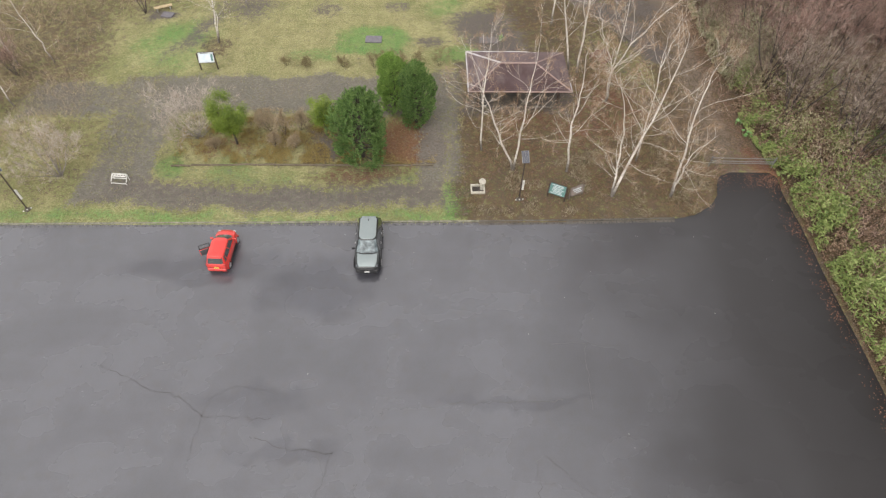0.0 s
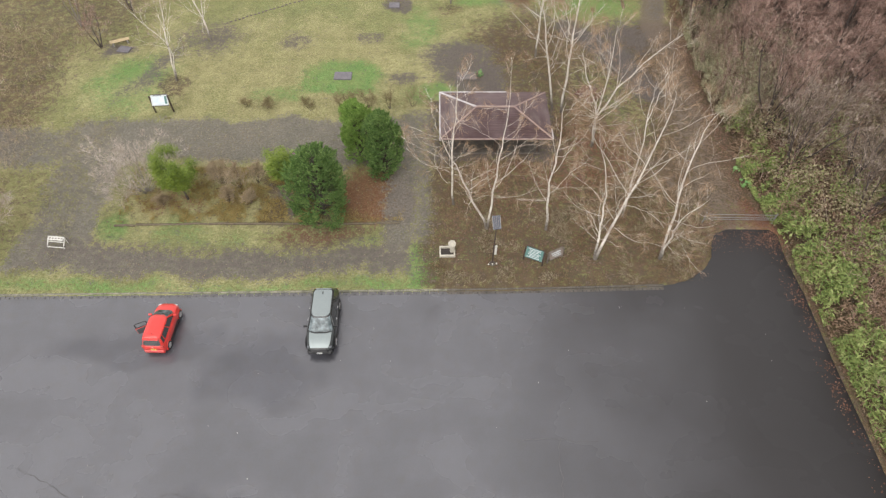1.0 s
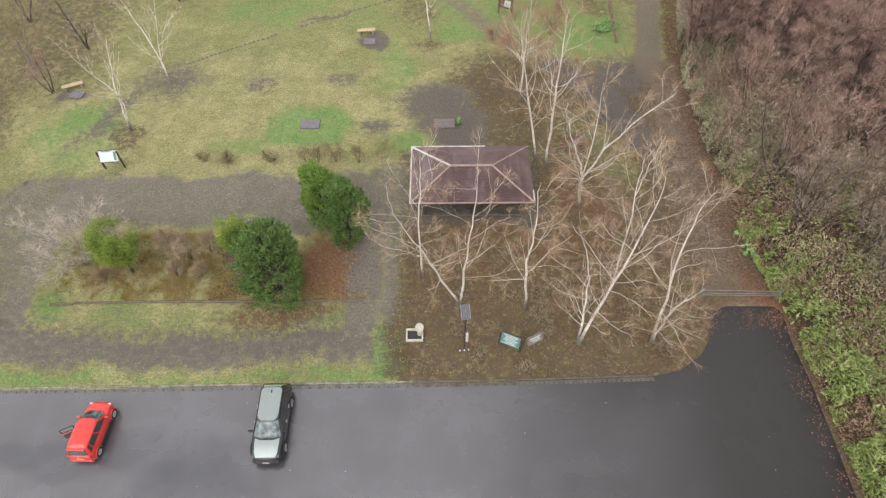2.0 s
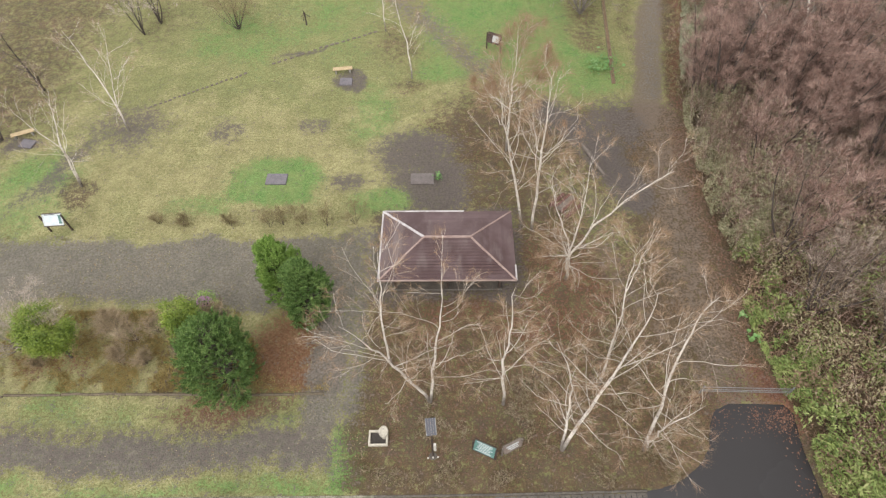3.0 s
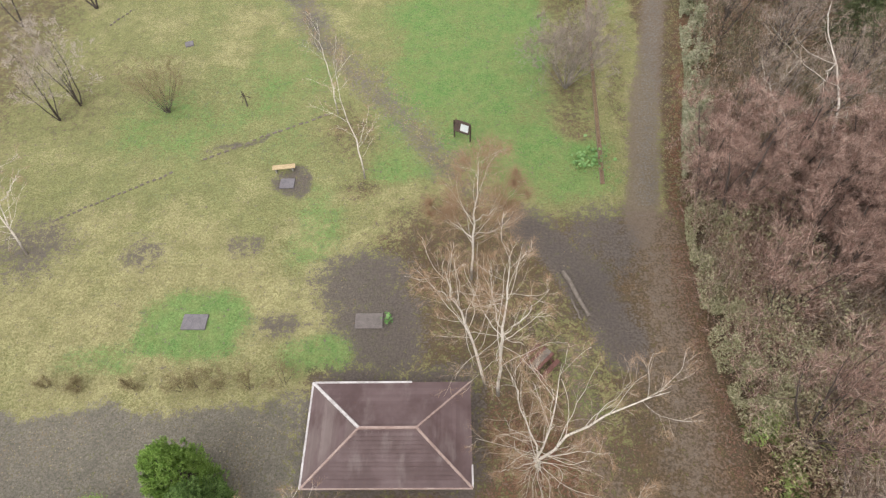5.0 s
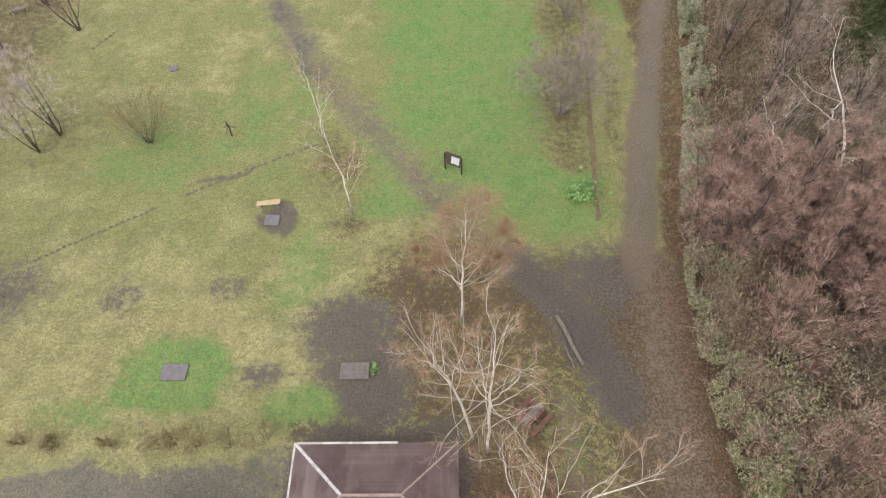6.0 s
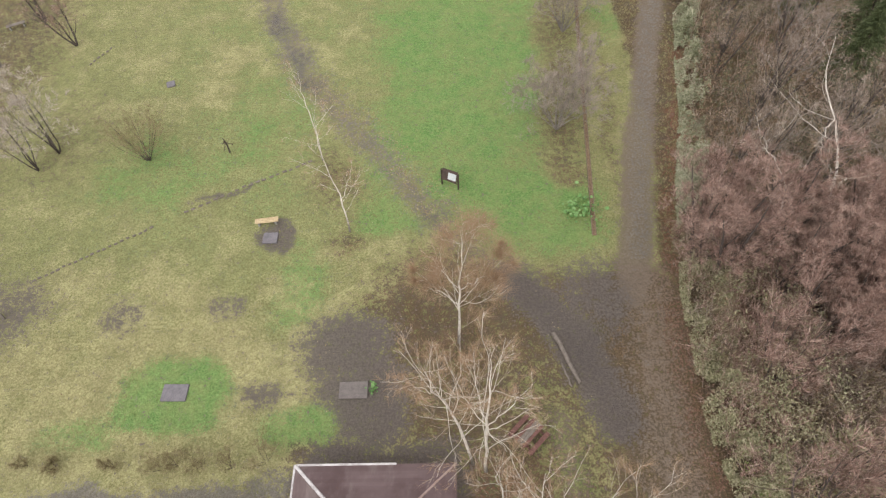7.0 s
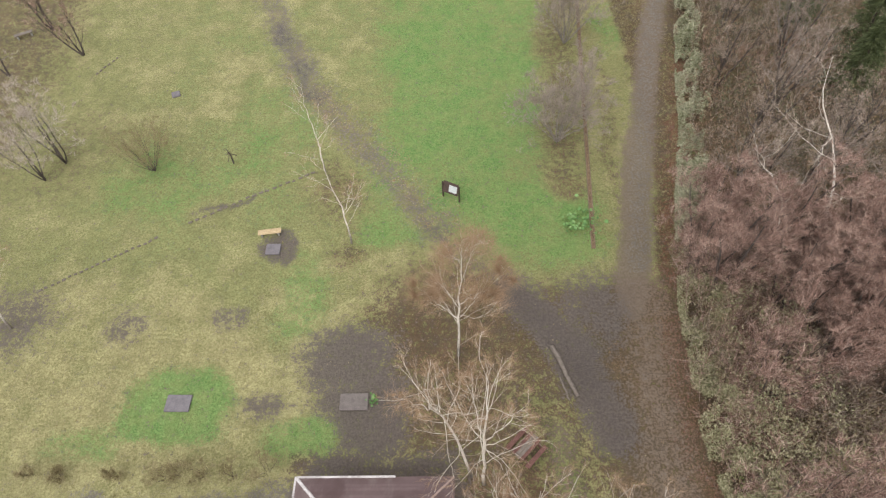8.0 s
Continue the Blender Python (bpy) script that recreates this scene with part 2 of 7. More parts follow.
def ground_material():
    k = Mat("park_ground", 0.9, 0.0, 0.25)

    def zones(name):
        a = k.t.nodes.new("ShaderNodeAttribute")
        a.attribute_name = name
        s = k.t.nodes.new("ShaderNodeSeparateColor")
        k.link(a.outputs["Color"], s.inputs["Color"])
        return s.outputs["Red"], s.outputs["Green"], s.outputs["Blue"]

    lush, soil, gravel = zones("zone_a")
    litter, track, straw = zones("zone_b")
    red, moss, wet = zones("zone_c")
    fine, mid = k.ramp(k.noise(6, 4, 0.7), 0.38, 0.62), k.ramp(k.noise(1.7, 4, 0.7), 0.30, 0.70)
    big, grain = k.ramp(k.noise(0.35, 4), 0.3, 0.7), k.ramp(k.noise(13, 3, 0.75), 0.36, 0.64)
    edge = k.math("ADD", k.math("MULTIPLY", fine, 0.5), k.math("MULTIPLY", mid, 0.5))
    speck = k.math("ADD", k.math("MULTIPLY", grain, 0.45), k.math("MULTIPLY", fine, 0.55))

    def into(zone, ragged=1.0, hard=0.16):
        return k.ramp(k.math("ADD", zone, k.math("MULTIPLY", k.math("SUBTRACT", edge, 0.5), ragged)), 0.5 - hard, 0.5 + hard)

    g = k.mix(speck, (0.150, 0.156, 0.054), (0.408, 0.412, 0.195))
    tan = k.mix(speck, (0.248, 0.228, 0.102), (0.568, 0.532, 0.280))
    broad = k.ramp(k.noise(0.28, 4, 0.6), 0.36, 0.64)
    tan_share = k.ramp(k.math("ADD", k.math("ADD", k.math("MULTIPLY", edge, 0.36), k.math("MULTIPLY", broad, 0.46)), k.math("MULTIPLY", k.math("SUBTRACT", straw, 0.5), 0.7)), 0.20, 0.70)
    col = k.mix(tan_share, g, tan)
    patch_n = k.ramp(k.noise(0.8, 5, 0.7), 0.42, 0.66)
    col = k.mix(k.math("MULTIPLY", big, 0.18), col, (0.12, 0.105, 0.055))
    col = k.mix(k.math("MULTIPLY", patch_n, 0.45), col, (0.165, 0.175, 0.070))
    green = k.mix(speck, (0.068, 0.165, 0.040), (0.225, 0.402, 0.124))
    green = k.mix(k.math("MULTIPLY", k.math("ADD", k.math("MULTIPLY", patch_n, 0.7), k.math("MULTIPLY", broad, 0.3)), 0.52), green, (0.320, 0.345, 0.140))
    col = k.mix(k.math("MULTIPLY", into(k.math("ADD", lush, k.math("MULTIPLY", k.math("SUBTRACT", 0.5, broad), 0.25)), 0.9, 0.3), 0.9), col, green)
    pale_tuft, dim_tuft = k.ramp(k.noise(2.3, 5, 0.85, distort=0.4), 0.54, 0.68), k.ramp(k.noise(3.4, 4, 0.8, distort=0.8), 0.53, 0.68)
    col = k.mix(k.math("MULTIPLY", pale_tuft, k.math("SUBTRACT", 0.50, k.math("MULTIPLY", lush, 0.25))), col, (0.46, 0.45, 0.22))
    col = k.mix(k.math("MULTIPLY", dim_tuft, 0.22), col, (0.105, 0.135, 0.048))
    mossy = k.mix(speck, (0.060, 0.066, 0.026), (0.150, 0.150, 0.066))
    col = k.mix(k.math("MULTIPLY", into(moss, 1.0, 0.3), 0.8), col, mossy)
    lit = k.mix(speck, (0.045, 0.028, 0.017), (0.172, 0.108, 0.062))
    lit = k.mix(k.math("MULTIPLY", mid, 0.6), lit, (0.112, 0.080, 0.056))
    lit = k.mix(k.math("MULTIPLY", patch_n, 0.6), lit, (0.092, 0.073, 0.060))
    rust, olive = k.ramp(k.noise(0.30, 4, 0.65), 0.50, 0.68), k.ramp(k.noise(0.42, 4, 0.65, distort=0.5), 0.52, 0.70)
    lit = k.mix(k.math("MULTIPLY", rust, 0.60), lit, (0.165, 0.104, 0.070))
    lit = k.mix(k.math("MULTIPLY", olive, 0.38), lit, (0.104, 0.086, 0.062))
    col = k.mix(k.math("MULTIPLY", into(litter, 1.0, 0.25), 0.92), col, lit)
    rd = k.mix(speck, (0.120, 0.050, 0.031), (0.300, 0.135, 0.082))
    col = k.mix(k.math("MULTIPLY", into(red, 0.9, 0.3), 0.85), col, rd)
    tr = k.mix(k.math("ADD", k.math("MULTIPLY", edge, 0.6), k.math("MULTIPLY", speck, 0.4)), (0.142, 0.110, 0.085), (0.248, 0.198, 0.154))
    col = k.mix(k.math("MULTIPLY", into(track, 0.7, 0.28), 0.9), col, tr)
    gr = k.mix(speck, (0.100, 0.090, 0.079), (0.292, 0.266, 0.232))
    gr = k.mix(k.math("MULTIPLY", mid, 0.35), gr, (0.168, 0.156, 0.130))
    gr = k.mix(k.math("MULTIPLY", patch_n, 0.32), gr, (0.110, 0.100, 0.090))
    col = k.mix(k.math("MULTIPLY", into(gravel, 1.1, 0.25), 0.92), col, gr)
    so = k.mix(k.math("ADD", k.math("MULTIPLY", edge, 0.6), k.math("MULTIPLY", speck, 0.4)), (0.082, 0.068, 0.060), (0.200, 0.170, 0.150))
    col = k.mix(k.math("MULTIPLY", into(soil, 1.2, 0.24), 0.94), col, so)
    col = k.mix(k.math("MULTIPLY", wet, k.math("ADD", 0.25, k.math("MULTIPLY", mid, 0.6))), col, (0.072, 0.061, 0.060))
    k.colour(col)
    k.link(k.math("SUBTRACT", 0.92, k.math("MULTIPLY", wet, 0.66)), k.b.inputs["Roughness"])
    k.bump(k.math("ADD", grain, mid), 0.8, 0.05)
    return k.m


GROUND = ground_material()
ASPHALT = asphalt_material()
CONCRETE = plain("weathered_concrete", (0.20, 0.19, 0.17), (0.36, 0.35, 0.31), 3.0, 0.85, bump=0.3)
KERBSTONE = plain("mossy_kerb_concrete", (0.110, 0.110, 0.075), (0.30, 0.285, 0.225), 2.2, 0.8, bump=0.3)
DIRT_AND_SHADE = plain("dark_concrete_of_dirt_and_eaves_shade", (0.060, 0.052, 0.044), (0.135, 0.120, 0.100), 1.6, 0.5, bump=0.3)
GUTTER = plain("wet_gutter_concrete", (0.080, 0.077, 0.078), (0.140, 0.135, 0.134), 2.2, 0.25, bump=0.1, coat=0.6)
SLATE = plain("grey_paving_slab", (0.118, 0.109, 0.120), (0.180, 0.168, 0.182), 3.0, 0.6)
SLATE_BROWN = plain("earth_stained_paving_slab", (0.108, 0.093, 0.088), (0.168, 0.146, 0.138), 3.0, 0.6)
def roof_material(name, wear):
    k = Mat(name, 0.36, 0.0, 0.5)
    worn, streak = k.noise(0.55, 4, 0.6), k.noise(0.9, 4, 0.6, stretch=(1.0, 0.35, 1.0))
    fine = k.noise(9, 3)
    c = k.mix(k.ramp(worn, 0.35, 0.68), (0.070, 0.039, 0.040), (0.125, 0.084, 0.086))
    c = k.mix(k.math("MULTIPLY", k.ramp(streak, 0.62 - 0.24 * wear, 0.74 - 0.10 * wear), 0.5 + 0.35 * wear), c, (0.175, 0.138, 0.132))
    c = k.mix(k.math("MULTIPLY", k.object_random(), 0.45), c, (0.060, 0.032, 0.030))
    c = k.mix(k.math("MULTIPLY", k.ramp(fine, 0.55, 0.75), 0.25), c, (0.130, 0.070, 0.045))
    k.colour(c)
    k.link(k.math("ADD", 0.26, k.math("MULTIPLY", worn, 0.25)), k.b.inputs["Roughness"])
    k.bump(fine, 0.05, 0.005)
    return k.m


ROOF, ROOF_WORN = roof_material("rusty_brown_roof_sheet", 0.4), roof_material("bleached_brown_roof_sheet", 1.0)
CAP = plain("faded_pink_ridge_metal", (0.24, 0.165, 0.145), (0.38, 0.295, 0.265), 2.0, 0.45, bump=0.1)
TRIM_WHITE = plain("pale_peeling_trim", (0.33, 0.30, 0.30), (0.58, 0.56, 0.565), 2.0, 0.5, bump=0.1)
DARK_WOOD = plain("dark_stained_wood", (0.040, 0.028, 0.022), (0.085, 0.062, 0.050), 3.0, 0.7, stretch=(1, 1, 0.1))
RED_WOOD = plain("red_brown_wood", (0.095, 0.040, 0.032), (0.175, 0.085, 0.070), 3.0, 0.65)
PALE_WOOD = plain("pale_weathered_wood", (0.36, 0.27, 0.15), (0.54, 0.43, 0.27), 4.0, 0.7)
GREY_WOOD = plain("grey_weathered_log", (0.12, 0.10, 0.085), (0.22, 0.19, 0.165), 3.0, 0.8, bump=0.4)
WHITE_PAINT = plain("white_paint", (0.52, 0.51, 0.47), (0.68, 0.67, 0.63), 3.0, 0.5)
GALV = plain("galvanised_steel", (0.22, 0.22, 0.22), (0.34, 0.34, 0.34), 4.0, 0.4, metal=0.6)
STONE = plain("pale_cast_stone", (0.36, 0.33, 0.27), (0.56, 0.53, 0.45), 3.0, 0.8, bump=0.3)
BORDER = plain("weathered_border_log", (0.085, 0.068, 0.046), (0.165, 0.135, 0.095), 3.0, 0.85, bump=0.4)
SOIL = plain("dark_wet_soil", (0.030, 0.025, 0.022), (0.060, 0.050, 0.042), 2.0, 0.6)
SOLAR = plain("blue_black_solar_cells", (0.022, 0.024, 0.036), (0.040, 0.042, 0.058), 5.0, 0.12, spec=0.6, bump=0.0)
SMOKED = plain("smoked_lamp_lens", (0.05, 0.055, 0.06), (0.16, 0.17, 0.18), 9.0, 0.1, bump=0.0)
BOARD_BROWN = plain("faded_brown_board", (0.16, 0.125, 0.105), (0.26, 0.215, 0.185), 3.0, 0.6, bump=0.0)
RUBBER = plain("black_rubber", (0.012, 0.012, 0.012), (0.028, 0.028, 0.028), 8.0, 0.75)
# shell black stands for dark ground mirrored in the SUV's metallic sides
MIRRORED_BLACK = plain("black_for_dark_reflection", (0.014, 0.018, 0.018), (0.018, 0.022, 0.022), 2.0, 0.2, bump=0.0, coat=0.6)
BLACK_PLASTIC = plain("black_plastic", (0.015, 0.015, 0.016), (0.030, 0.030, 0.032), 6.0, 0.45)
RIM = plain("silver_alloy", (0.45, 0.45, 0.46), (0.62, 0.62, 0.63), 6.0, 0.3, metal=0.8, bump=0.0)
RED_PAINT = plain("red_car_paint", (0.62, 0.030, 0.022), (0.66, 0.036, 0.027), 1.0, 0.3, bump=0.0, coat=1.0)
DARK_PAINT = plain("dark_grey_green_car_paint", (0.275, 0.315, 0.315), (0.295, 0.335, 0.335), 1.0, 0.36, metal=0.55, bump=0.0, coat=0.3)
GLASS = plain("tinted_car_glass", (0.012, 0.016, 0.016), (0.020, 0.026, 0.026), 2.0, 0.04, bump=0.0, spec=0.9, coat=1.0)
# pale blotches in the colour imitate reflected sky and the interior
SKY_BLOTCH_GLASS = plain("greenish_windscreen_glass", (0.030, 0.042, 0.044), (0.230, 0.280, 0.295), 0.42, 0.04, bump=0.0, spec=0.5)
DOOR_GREY = plain("grey_door_lining", (0.085, 0.085, 0.088), (0.115, 0.115, 0.118), 6.0, 0.6, bump=0.0)
SHEER = plain("clear_pane_glass", (0.90, 0.93, 0.92), (0.92, 0.95, 0.94), 2.0, 0.03, bump=0.0)
SHEER.node_tree.nodes["Principled BSDF"].inputs["Transmission Weight"].default_value = 1.0
LAMP_GLASS = plain("clear_lamp_lens", (0.52, 0.53, 0.54), (0.68, 0.69, 0.70), 6.0, 0.12, bump=0.0)
TAIL_RED = plain("red_tail_lens", (0.42, 0.035, 0.03), (0.55, 0.07, 0.06), 6.0, 0.15, bump=0.0)
PLATE_YELLOW = plain("yellow_plate", (0.75, 0.55, 0.06), (0.80, 0.60, 0.09), 4.0, 0.5, bump=0.0)
PLATE_WHITE = plain("white_plate", (0.72, 0.72, 0.70), (0.80, 0.80, 0.78), 4.0, 0.5, bump=0.0)
BOARD_BLUE = plain("pale_blue_board", (0.50, 0.58, 0.66), (0.66, 0.72, 0.77), 2.0, 0.5, bump=0.0)
BOARD_WHITE = plain("white_board", (0.46, 0.50, 0.51), (0.58, 0.62, 0.63), 2.0, 0.5, bump=0.0)
LEAF_FILL = plain("leaf_filled_drain", (0.080, 0.052, 0.034), (0.230, 0.155, 0.095), 5.0, 0.9)
DRAIN_WALL = plain("stained_drain_concrete", (0.110, 0.085, 0.058), (0.270, 0.215, 0.150), 2.6, 0.85, bump=0.3)
BOARD_TEAL = plain("teal_board", (0.07, 0.16, 0.145), (0.12, 0.23, 0.21), 2.0, 0.5, bump=0.0)
PRINT = plain("dark_print", (0.06, 0.08, 0.09), (0.10, 0.12, 0.13), 4.0, 0.6, bump=0.0)
BROWN_PRINT = plain("brown_print", (0.05, 0.03, 0.03), (0.09, 0.06, 0.05), 4.0, 0.6, bump=0.0)


def bark_birch():
    k = Mat("birch_bark", 0.75, 0.0, 0.3)
    fine = k.noise(5.0, 4, 0.75, stretch=(1, 1, 2.6))
    big = k.noise(1.1, 3)
    c = k.mix(k.ramp(big, 0.3, 0.7), (0.52, 0.47, 0.41), (0.72, 0.68, 0.61))
    c = k.mix(k.math("MULTIPLY", k.ramp(fine, 0.52, 0.62), 0.85), c, (0.12, 0.095, 0.08))
    xyz = k.t.nodes.new("ShaderNodeSeparateXYZ")
    k.link(k.obj.outputs["Object"], xyz.inputs[0])
    foot = k.ramp(k.math("ADD", xyz.outputs["Z"], k.math("MULTIPLY", k.noise(5, 3), 1.2)), 2.1, 0.9)
    c = k.mix(k.math("MULTIPLY", foot, 0.85), c, (0.075, 0.060, 0.050))
    k.colour(c)
    k.bump(fine, 0.3, 0.01)
    return k.m


BIRCH = bark_birch()
BIRCH_LIMB = plain("pale_birch_limb", (0.54, 0.49, 0.42), (0.80, 0.755, 0.68), 1.5, 0.75)
BIRCH_BOUGH = plain("tan_birch_bough", (0.38, 0.31, 0.24), (0.62, 0.55, 0.46), 1.5, 0.75)
BIRCH_TWIG = foliage("orange_brown_birch_twigs", [(0.22, 0.135, 0.075), (0.36, 0.245, 0.155), (0.30, 0.20, 0.125)])
BARK_DARK = plain("dark_bark", (0.045, 0.036, 0.032), (0.115, 0.095, 0.085), 2.0, 0.85, bump=0.5)
BARK_GREY = plain("grey_bark", (0.16, 0.14, 0.125), (0.30, 0.275, 0.25), 2.0, 0.85, bump=0.4)
TWIG_RED = foliage("red_brown_twigs", [(0.055, 0.032, 0.027), (0.215, 0.128, 0.104), (0.405, 0.265, 0.216), (0.610, 0.485, 0.410)], blotch=0.06)
LIMB_RED = plain("red_brown_limb", (0.085, 0.060, 0.050), (0.200, 0.145, 0.122), 2.0, 0.85, bump=0.3)
TWIG_BROWN = foliage("grey_brown_twigs", [(0.050, 0.036, 0.028), (0.225, 0.170, 0.135), (0.640, 0.540, 0.450)], blotch=0.15)
VINE = foliage("dull_olive_vine_leaves", [(0.045, 0.048, 0.028), (0.105, 0.104, 0.056), (0.205, 0.192, 0.110)], 0.6, 0.3, 0.35, 0.5)
DULL_NEEDLES = foliage("dull_green_needles", [(0.030, 0.046, 0.018), (0.082, 0.105, 0.042), (0.165, 0.185, 0.088)], 0.6, 0.3, 0.35, 1.2)
TWIG_OLIVE = foliage("olive_tan_twigs", [(0.150, 0.120, 0.060), (0.250, 0.205, 0.110), (0.360, 0.300, 0.180)])
TWIG_DRAIN = foliage("grey_tan_twigs", [(0.200, 0.160, 0.130), (0.310, 0.258, 0.220), (0.420, 0.365, 0.320)])
TWIG_TAN = foliage("tan_twigs", [(0.22, 0.165, 0.100), (0.37, 0.29, 0.19), (0.52, 0.43, 0.30)])
TWIG_PALE = foliage("pale_grey_pink_twigs", [(0.30, 0.245, 0.205), (0.46, 0.395, 0.340), (0.60, 0.540, 0.475)])
PINE = foliage("pine_needles", [(0.030, 0.068, 0.018), (0.125, 0.220, 0.055), (0.320, 0.440, 0.150)], 0.5, 0.35, 0.3, 1.6)
NEEDLES = foliage("dark_green_needles", [(0.028, 0.060, 0.018), (0.090, 0.155, 0.045), (0.200, 0.285, 0.105)], 0.5, 0.35, 0.35, 1.2)
NEEDLES_LIGHT = foliage("mid_green_needles", [(0.075, 0.150, 0.026), (0.200, 0.330, 0.065), (0.390, 0.510, 0.150)], 0.5, 0.35, 0.35, 1.2)
LEAF_LIME = foliage("yellow_green_leaves", [(0.055, 0.095, 0.010), (0.150, 0.215, 0.026), (0.280, 0.340, 0.055)], 0.5, 0.4)
SASA = foliage("dwarf_bamboo_leaves", [(0.070, 0.105, 0.028), (0.165, 0.225, 0.062), (0.270, 0.325, 0.105), (0.370, 0.385, 0.165)], 0.5, 0.35, 0.35, 0.9)
SASA_PALE = foliage("pale_edged_bamboo_leaves", [(0.100, 0.110, 0.052), (0.215, 0.215, 0.112), (0.350, 0.325, 0.200), (0.480, 0.440, 0.300)], 0.5, 0.35, 0.25, 0.7)
SASA_HEDGE = foliage("whitish_hedge_leaves", [(0.085, 0.105, 0.045), (0.210, 0.225, 0.125), (0.360, 0.355, 0.240), (0.500, 0.485, 0.370)], 0.5, 0.35, 0.3, 0.5)
SASA_DRY = foliage("dry_brown_undergrowth_leaves", [(0.095, 0.062, 0.040), (0.190, 0.125, 0.082), (0.310, 0.210, 0.145), (0.175, 0.155, 0.078)], 0.7, 0.25, 0.35, 0.6)
BUTTER = foliage("bright_green_broad_leaves", [(0.060, 0.140, 0.034), (0.125, 0.255, 0.072), (0.230, 0.365, 0.140)], 0.45, 0.4)
GRASS_STRAW = foliage("straw_grass", [(0.225, 0.202, 0.096), (0.332, 0.300, 0.154), (0.448, 0.408, 0.232)], 0.7, 0.2, 0.3)
GRASS_GREEN = foliage("green_grass", [(0.085, 0.130, 0.032), (0.145, 0.205, 0.060), (0.240, 0.290, 0.105)], 0.6, 0.3, 0.4)
GRASS_PALE = foliage("pale_dead_grass", [(0.190, 0.150, 0.095), (0.320, 0.262, 0.175), (0.450, 0.390, 0.285)], 0.7, 0.2, 0.3)
GRASS_GOLD = foliage("golden_brown_grass", [(0.200, 0.135, 0.048), (0.330, 0.245, 0.092), (0.470, 0.390, 0.170)], 0.7, 0.2, 0.4)
GRASS_BROWN = foliage("dead_brown_grass", [(0.120, 0.075, 0.040), (0.230, 0.150, 0.085), (0.330, 0.240, 0.140)], 0.7, 0.2, 0.4)
DRIFT = foliage("red_brown_leaf_drift", [(0.085, 0.042, 0.030), (0.170, 0.088, 0.062), (0.270, 0.165, 0.110)], 0.6, 0.3, 0.2)
OLIVE = foliage("olive_brown_leaves", [(0.120, 0.085, 0.058), (0.240, 0.190, 0.115), (0.440, 0.375, 0.250), (0.240, 0.235, 0.110), (0.340, 0.235, 0.175)], 0.6, 0.3, 0.25, 0.6)
FALLEN = foliage("fallen_leaves", [(0.160, 0.085, 0.045), (0.330, 0.250, 0.120), (0.470, 0.420, 0.270)], 0.6, 0.3, 0.2)
PETAL = foliage("pink_blossom", [(0.36, 0.19, 0.31), (0.48, 0.30, 0.42)], 0.6, 0.2)

# ---------------------------------------------------------------- the ground and the car park
LOT_Z = -0.10


def kerb_y(x):
    x = np.asarray(x, float)
    return 30.30 + 0.0090 * x + 0.0007 * np.maximum(x - 2.0, 0.0) ** 2


def lot_edge():
    """The outline of the car park: kerb, rounded corner, mouth of the track, and the side below the bank."""
    pts = [(-75.0, -60.0), (28.5, -60.0), (28.4, 16.0), (28.2, 24.0), (28.25, 30.0), (28.05, 33.0), (28.2, 35.1), (27.8, 35.65), (26.3, 35.7), (24.6, 35.75)]
    pts += [(23.6, 35.3), (23.05, 34.3), (22.75, 33.1), (22.0, 32.15), (21.2, 31.55), (20.4, 31.08), (19.2, 30.76)]
    return pts + [(x, float(kerb_y(x)) - 0.20) for x in (17.5, 14.0, 10.0, 6.0, 2.0, -75.0)]


def inside(x, y):
    """1 on the asphalt, 0 off it, soft over some 0.4 m."""
    north = np.where(x < 17.5, kerb_y(x) - 0.12, np.interp(x, [17.5, 19.2, 20.4, 21.2, 22.0, 22.75, 23.05, 23.6, 24.6, 27.8, 28.2, 28.6], [30.66, 30.76, 31.08, 31.55, 32.15, 33.1, 34.3, 35.3, 35.75, 35.65, 35.1, 20.0]))
    return step(-0.1, 0.25, north - y) * step(-0.1, 0.25, 28.3 - x)


bm = bmesh.new()
bm.faces.new([bm.verts.new((x, y, LOT_Z)) for x, y in lot_edge()])
bmesh.ops.triangulate(bm, faces=bm.faces[:])
me = bpy.data.meshes.new("car_park")
bm.to_mesh(me)
bm.free()
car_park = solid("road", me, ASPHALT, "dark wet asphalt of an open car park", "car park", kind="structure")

xs = np.concatenate([[-900, -400, -180, -100, -70], np.arange(-54, 60, 0.26), [75, 110, 190, 400, 900]])
ys = np.concatenate([[-900, -400, -180, -90, -40, -10, 2], np.arange(9, 108, 0.26), [115, 135, 180, 400, 900]])
GX, GY = np.meshgrid(xs, ys)
X, Y = GX.ravel(), GY.ravel()
WX = X + 1.8 * (fbm(X, Y, 2.2, 11) - 0.5) + 1.6 * (fbm(X, Y, 9.0, 21) - 0.5)
WY = Y + 1.8 * (fbm(X, Y, 2.2, 31) - 0.5) + 1.6 * (fbm(X, Y, 9.0, 41) - 0.5)


def oval(cx, cy, rx, ry, turn=0.0, soft=0.45, raw=False):
    x, y = (X, Y) if raw else (WX, WY)
    c, s = math.cos(radians(turn)), math.sin(radians(turn))
    u, v = ((x - cx) * c + (y - cy) * s) / rx, (-(x - cx) * s + (y - cy) * c) / ry
    return step(1 + soft, 1 - soft, np.sqrt(u * u + v * v))


def block(x0, x1, y0, y1, soft=0.5, raw=False):
    x, y = (X, Y) if raw else (WX, WY)
    return step(-soft, soft, np.minimum(np.minimum(x - x0, x1 - x), np.minimum(y - y0, y1 - y)))


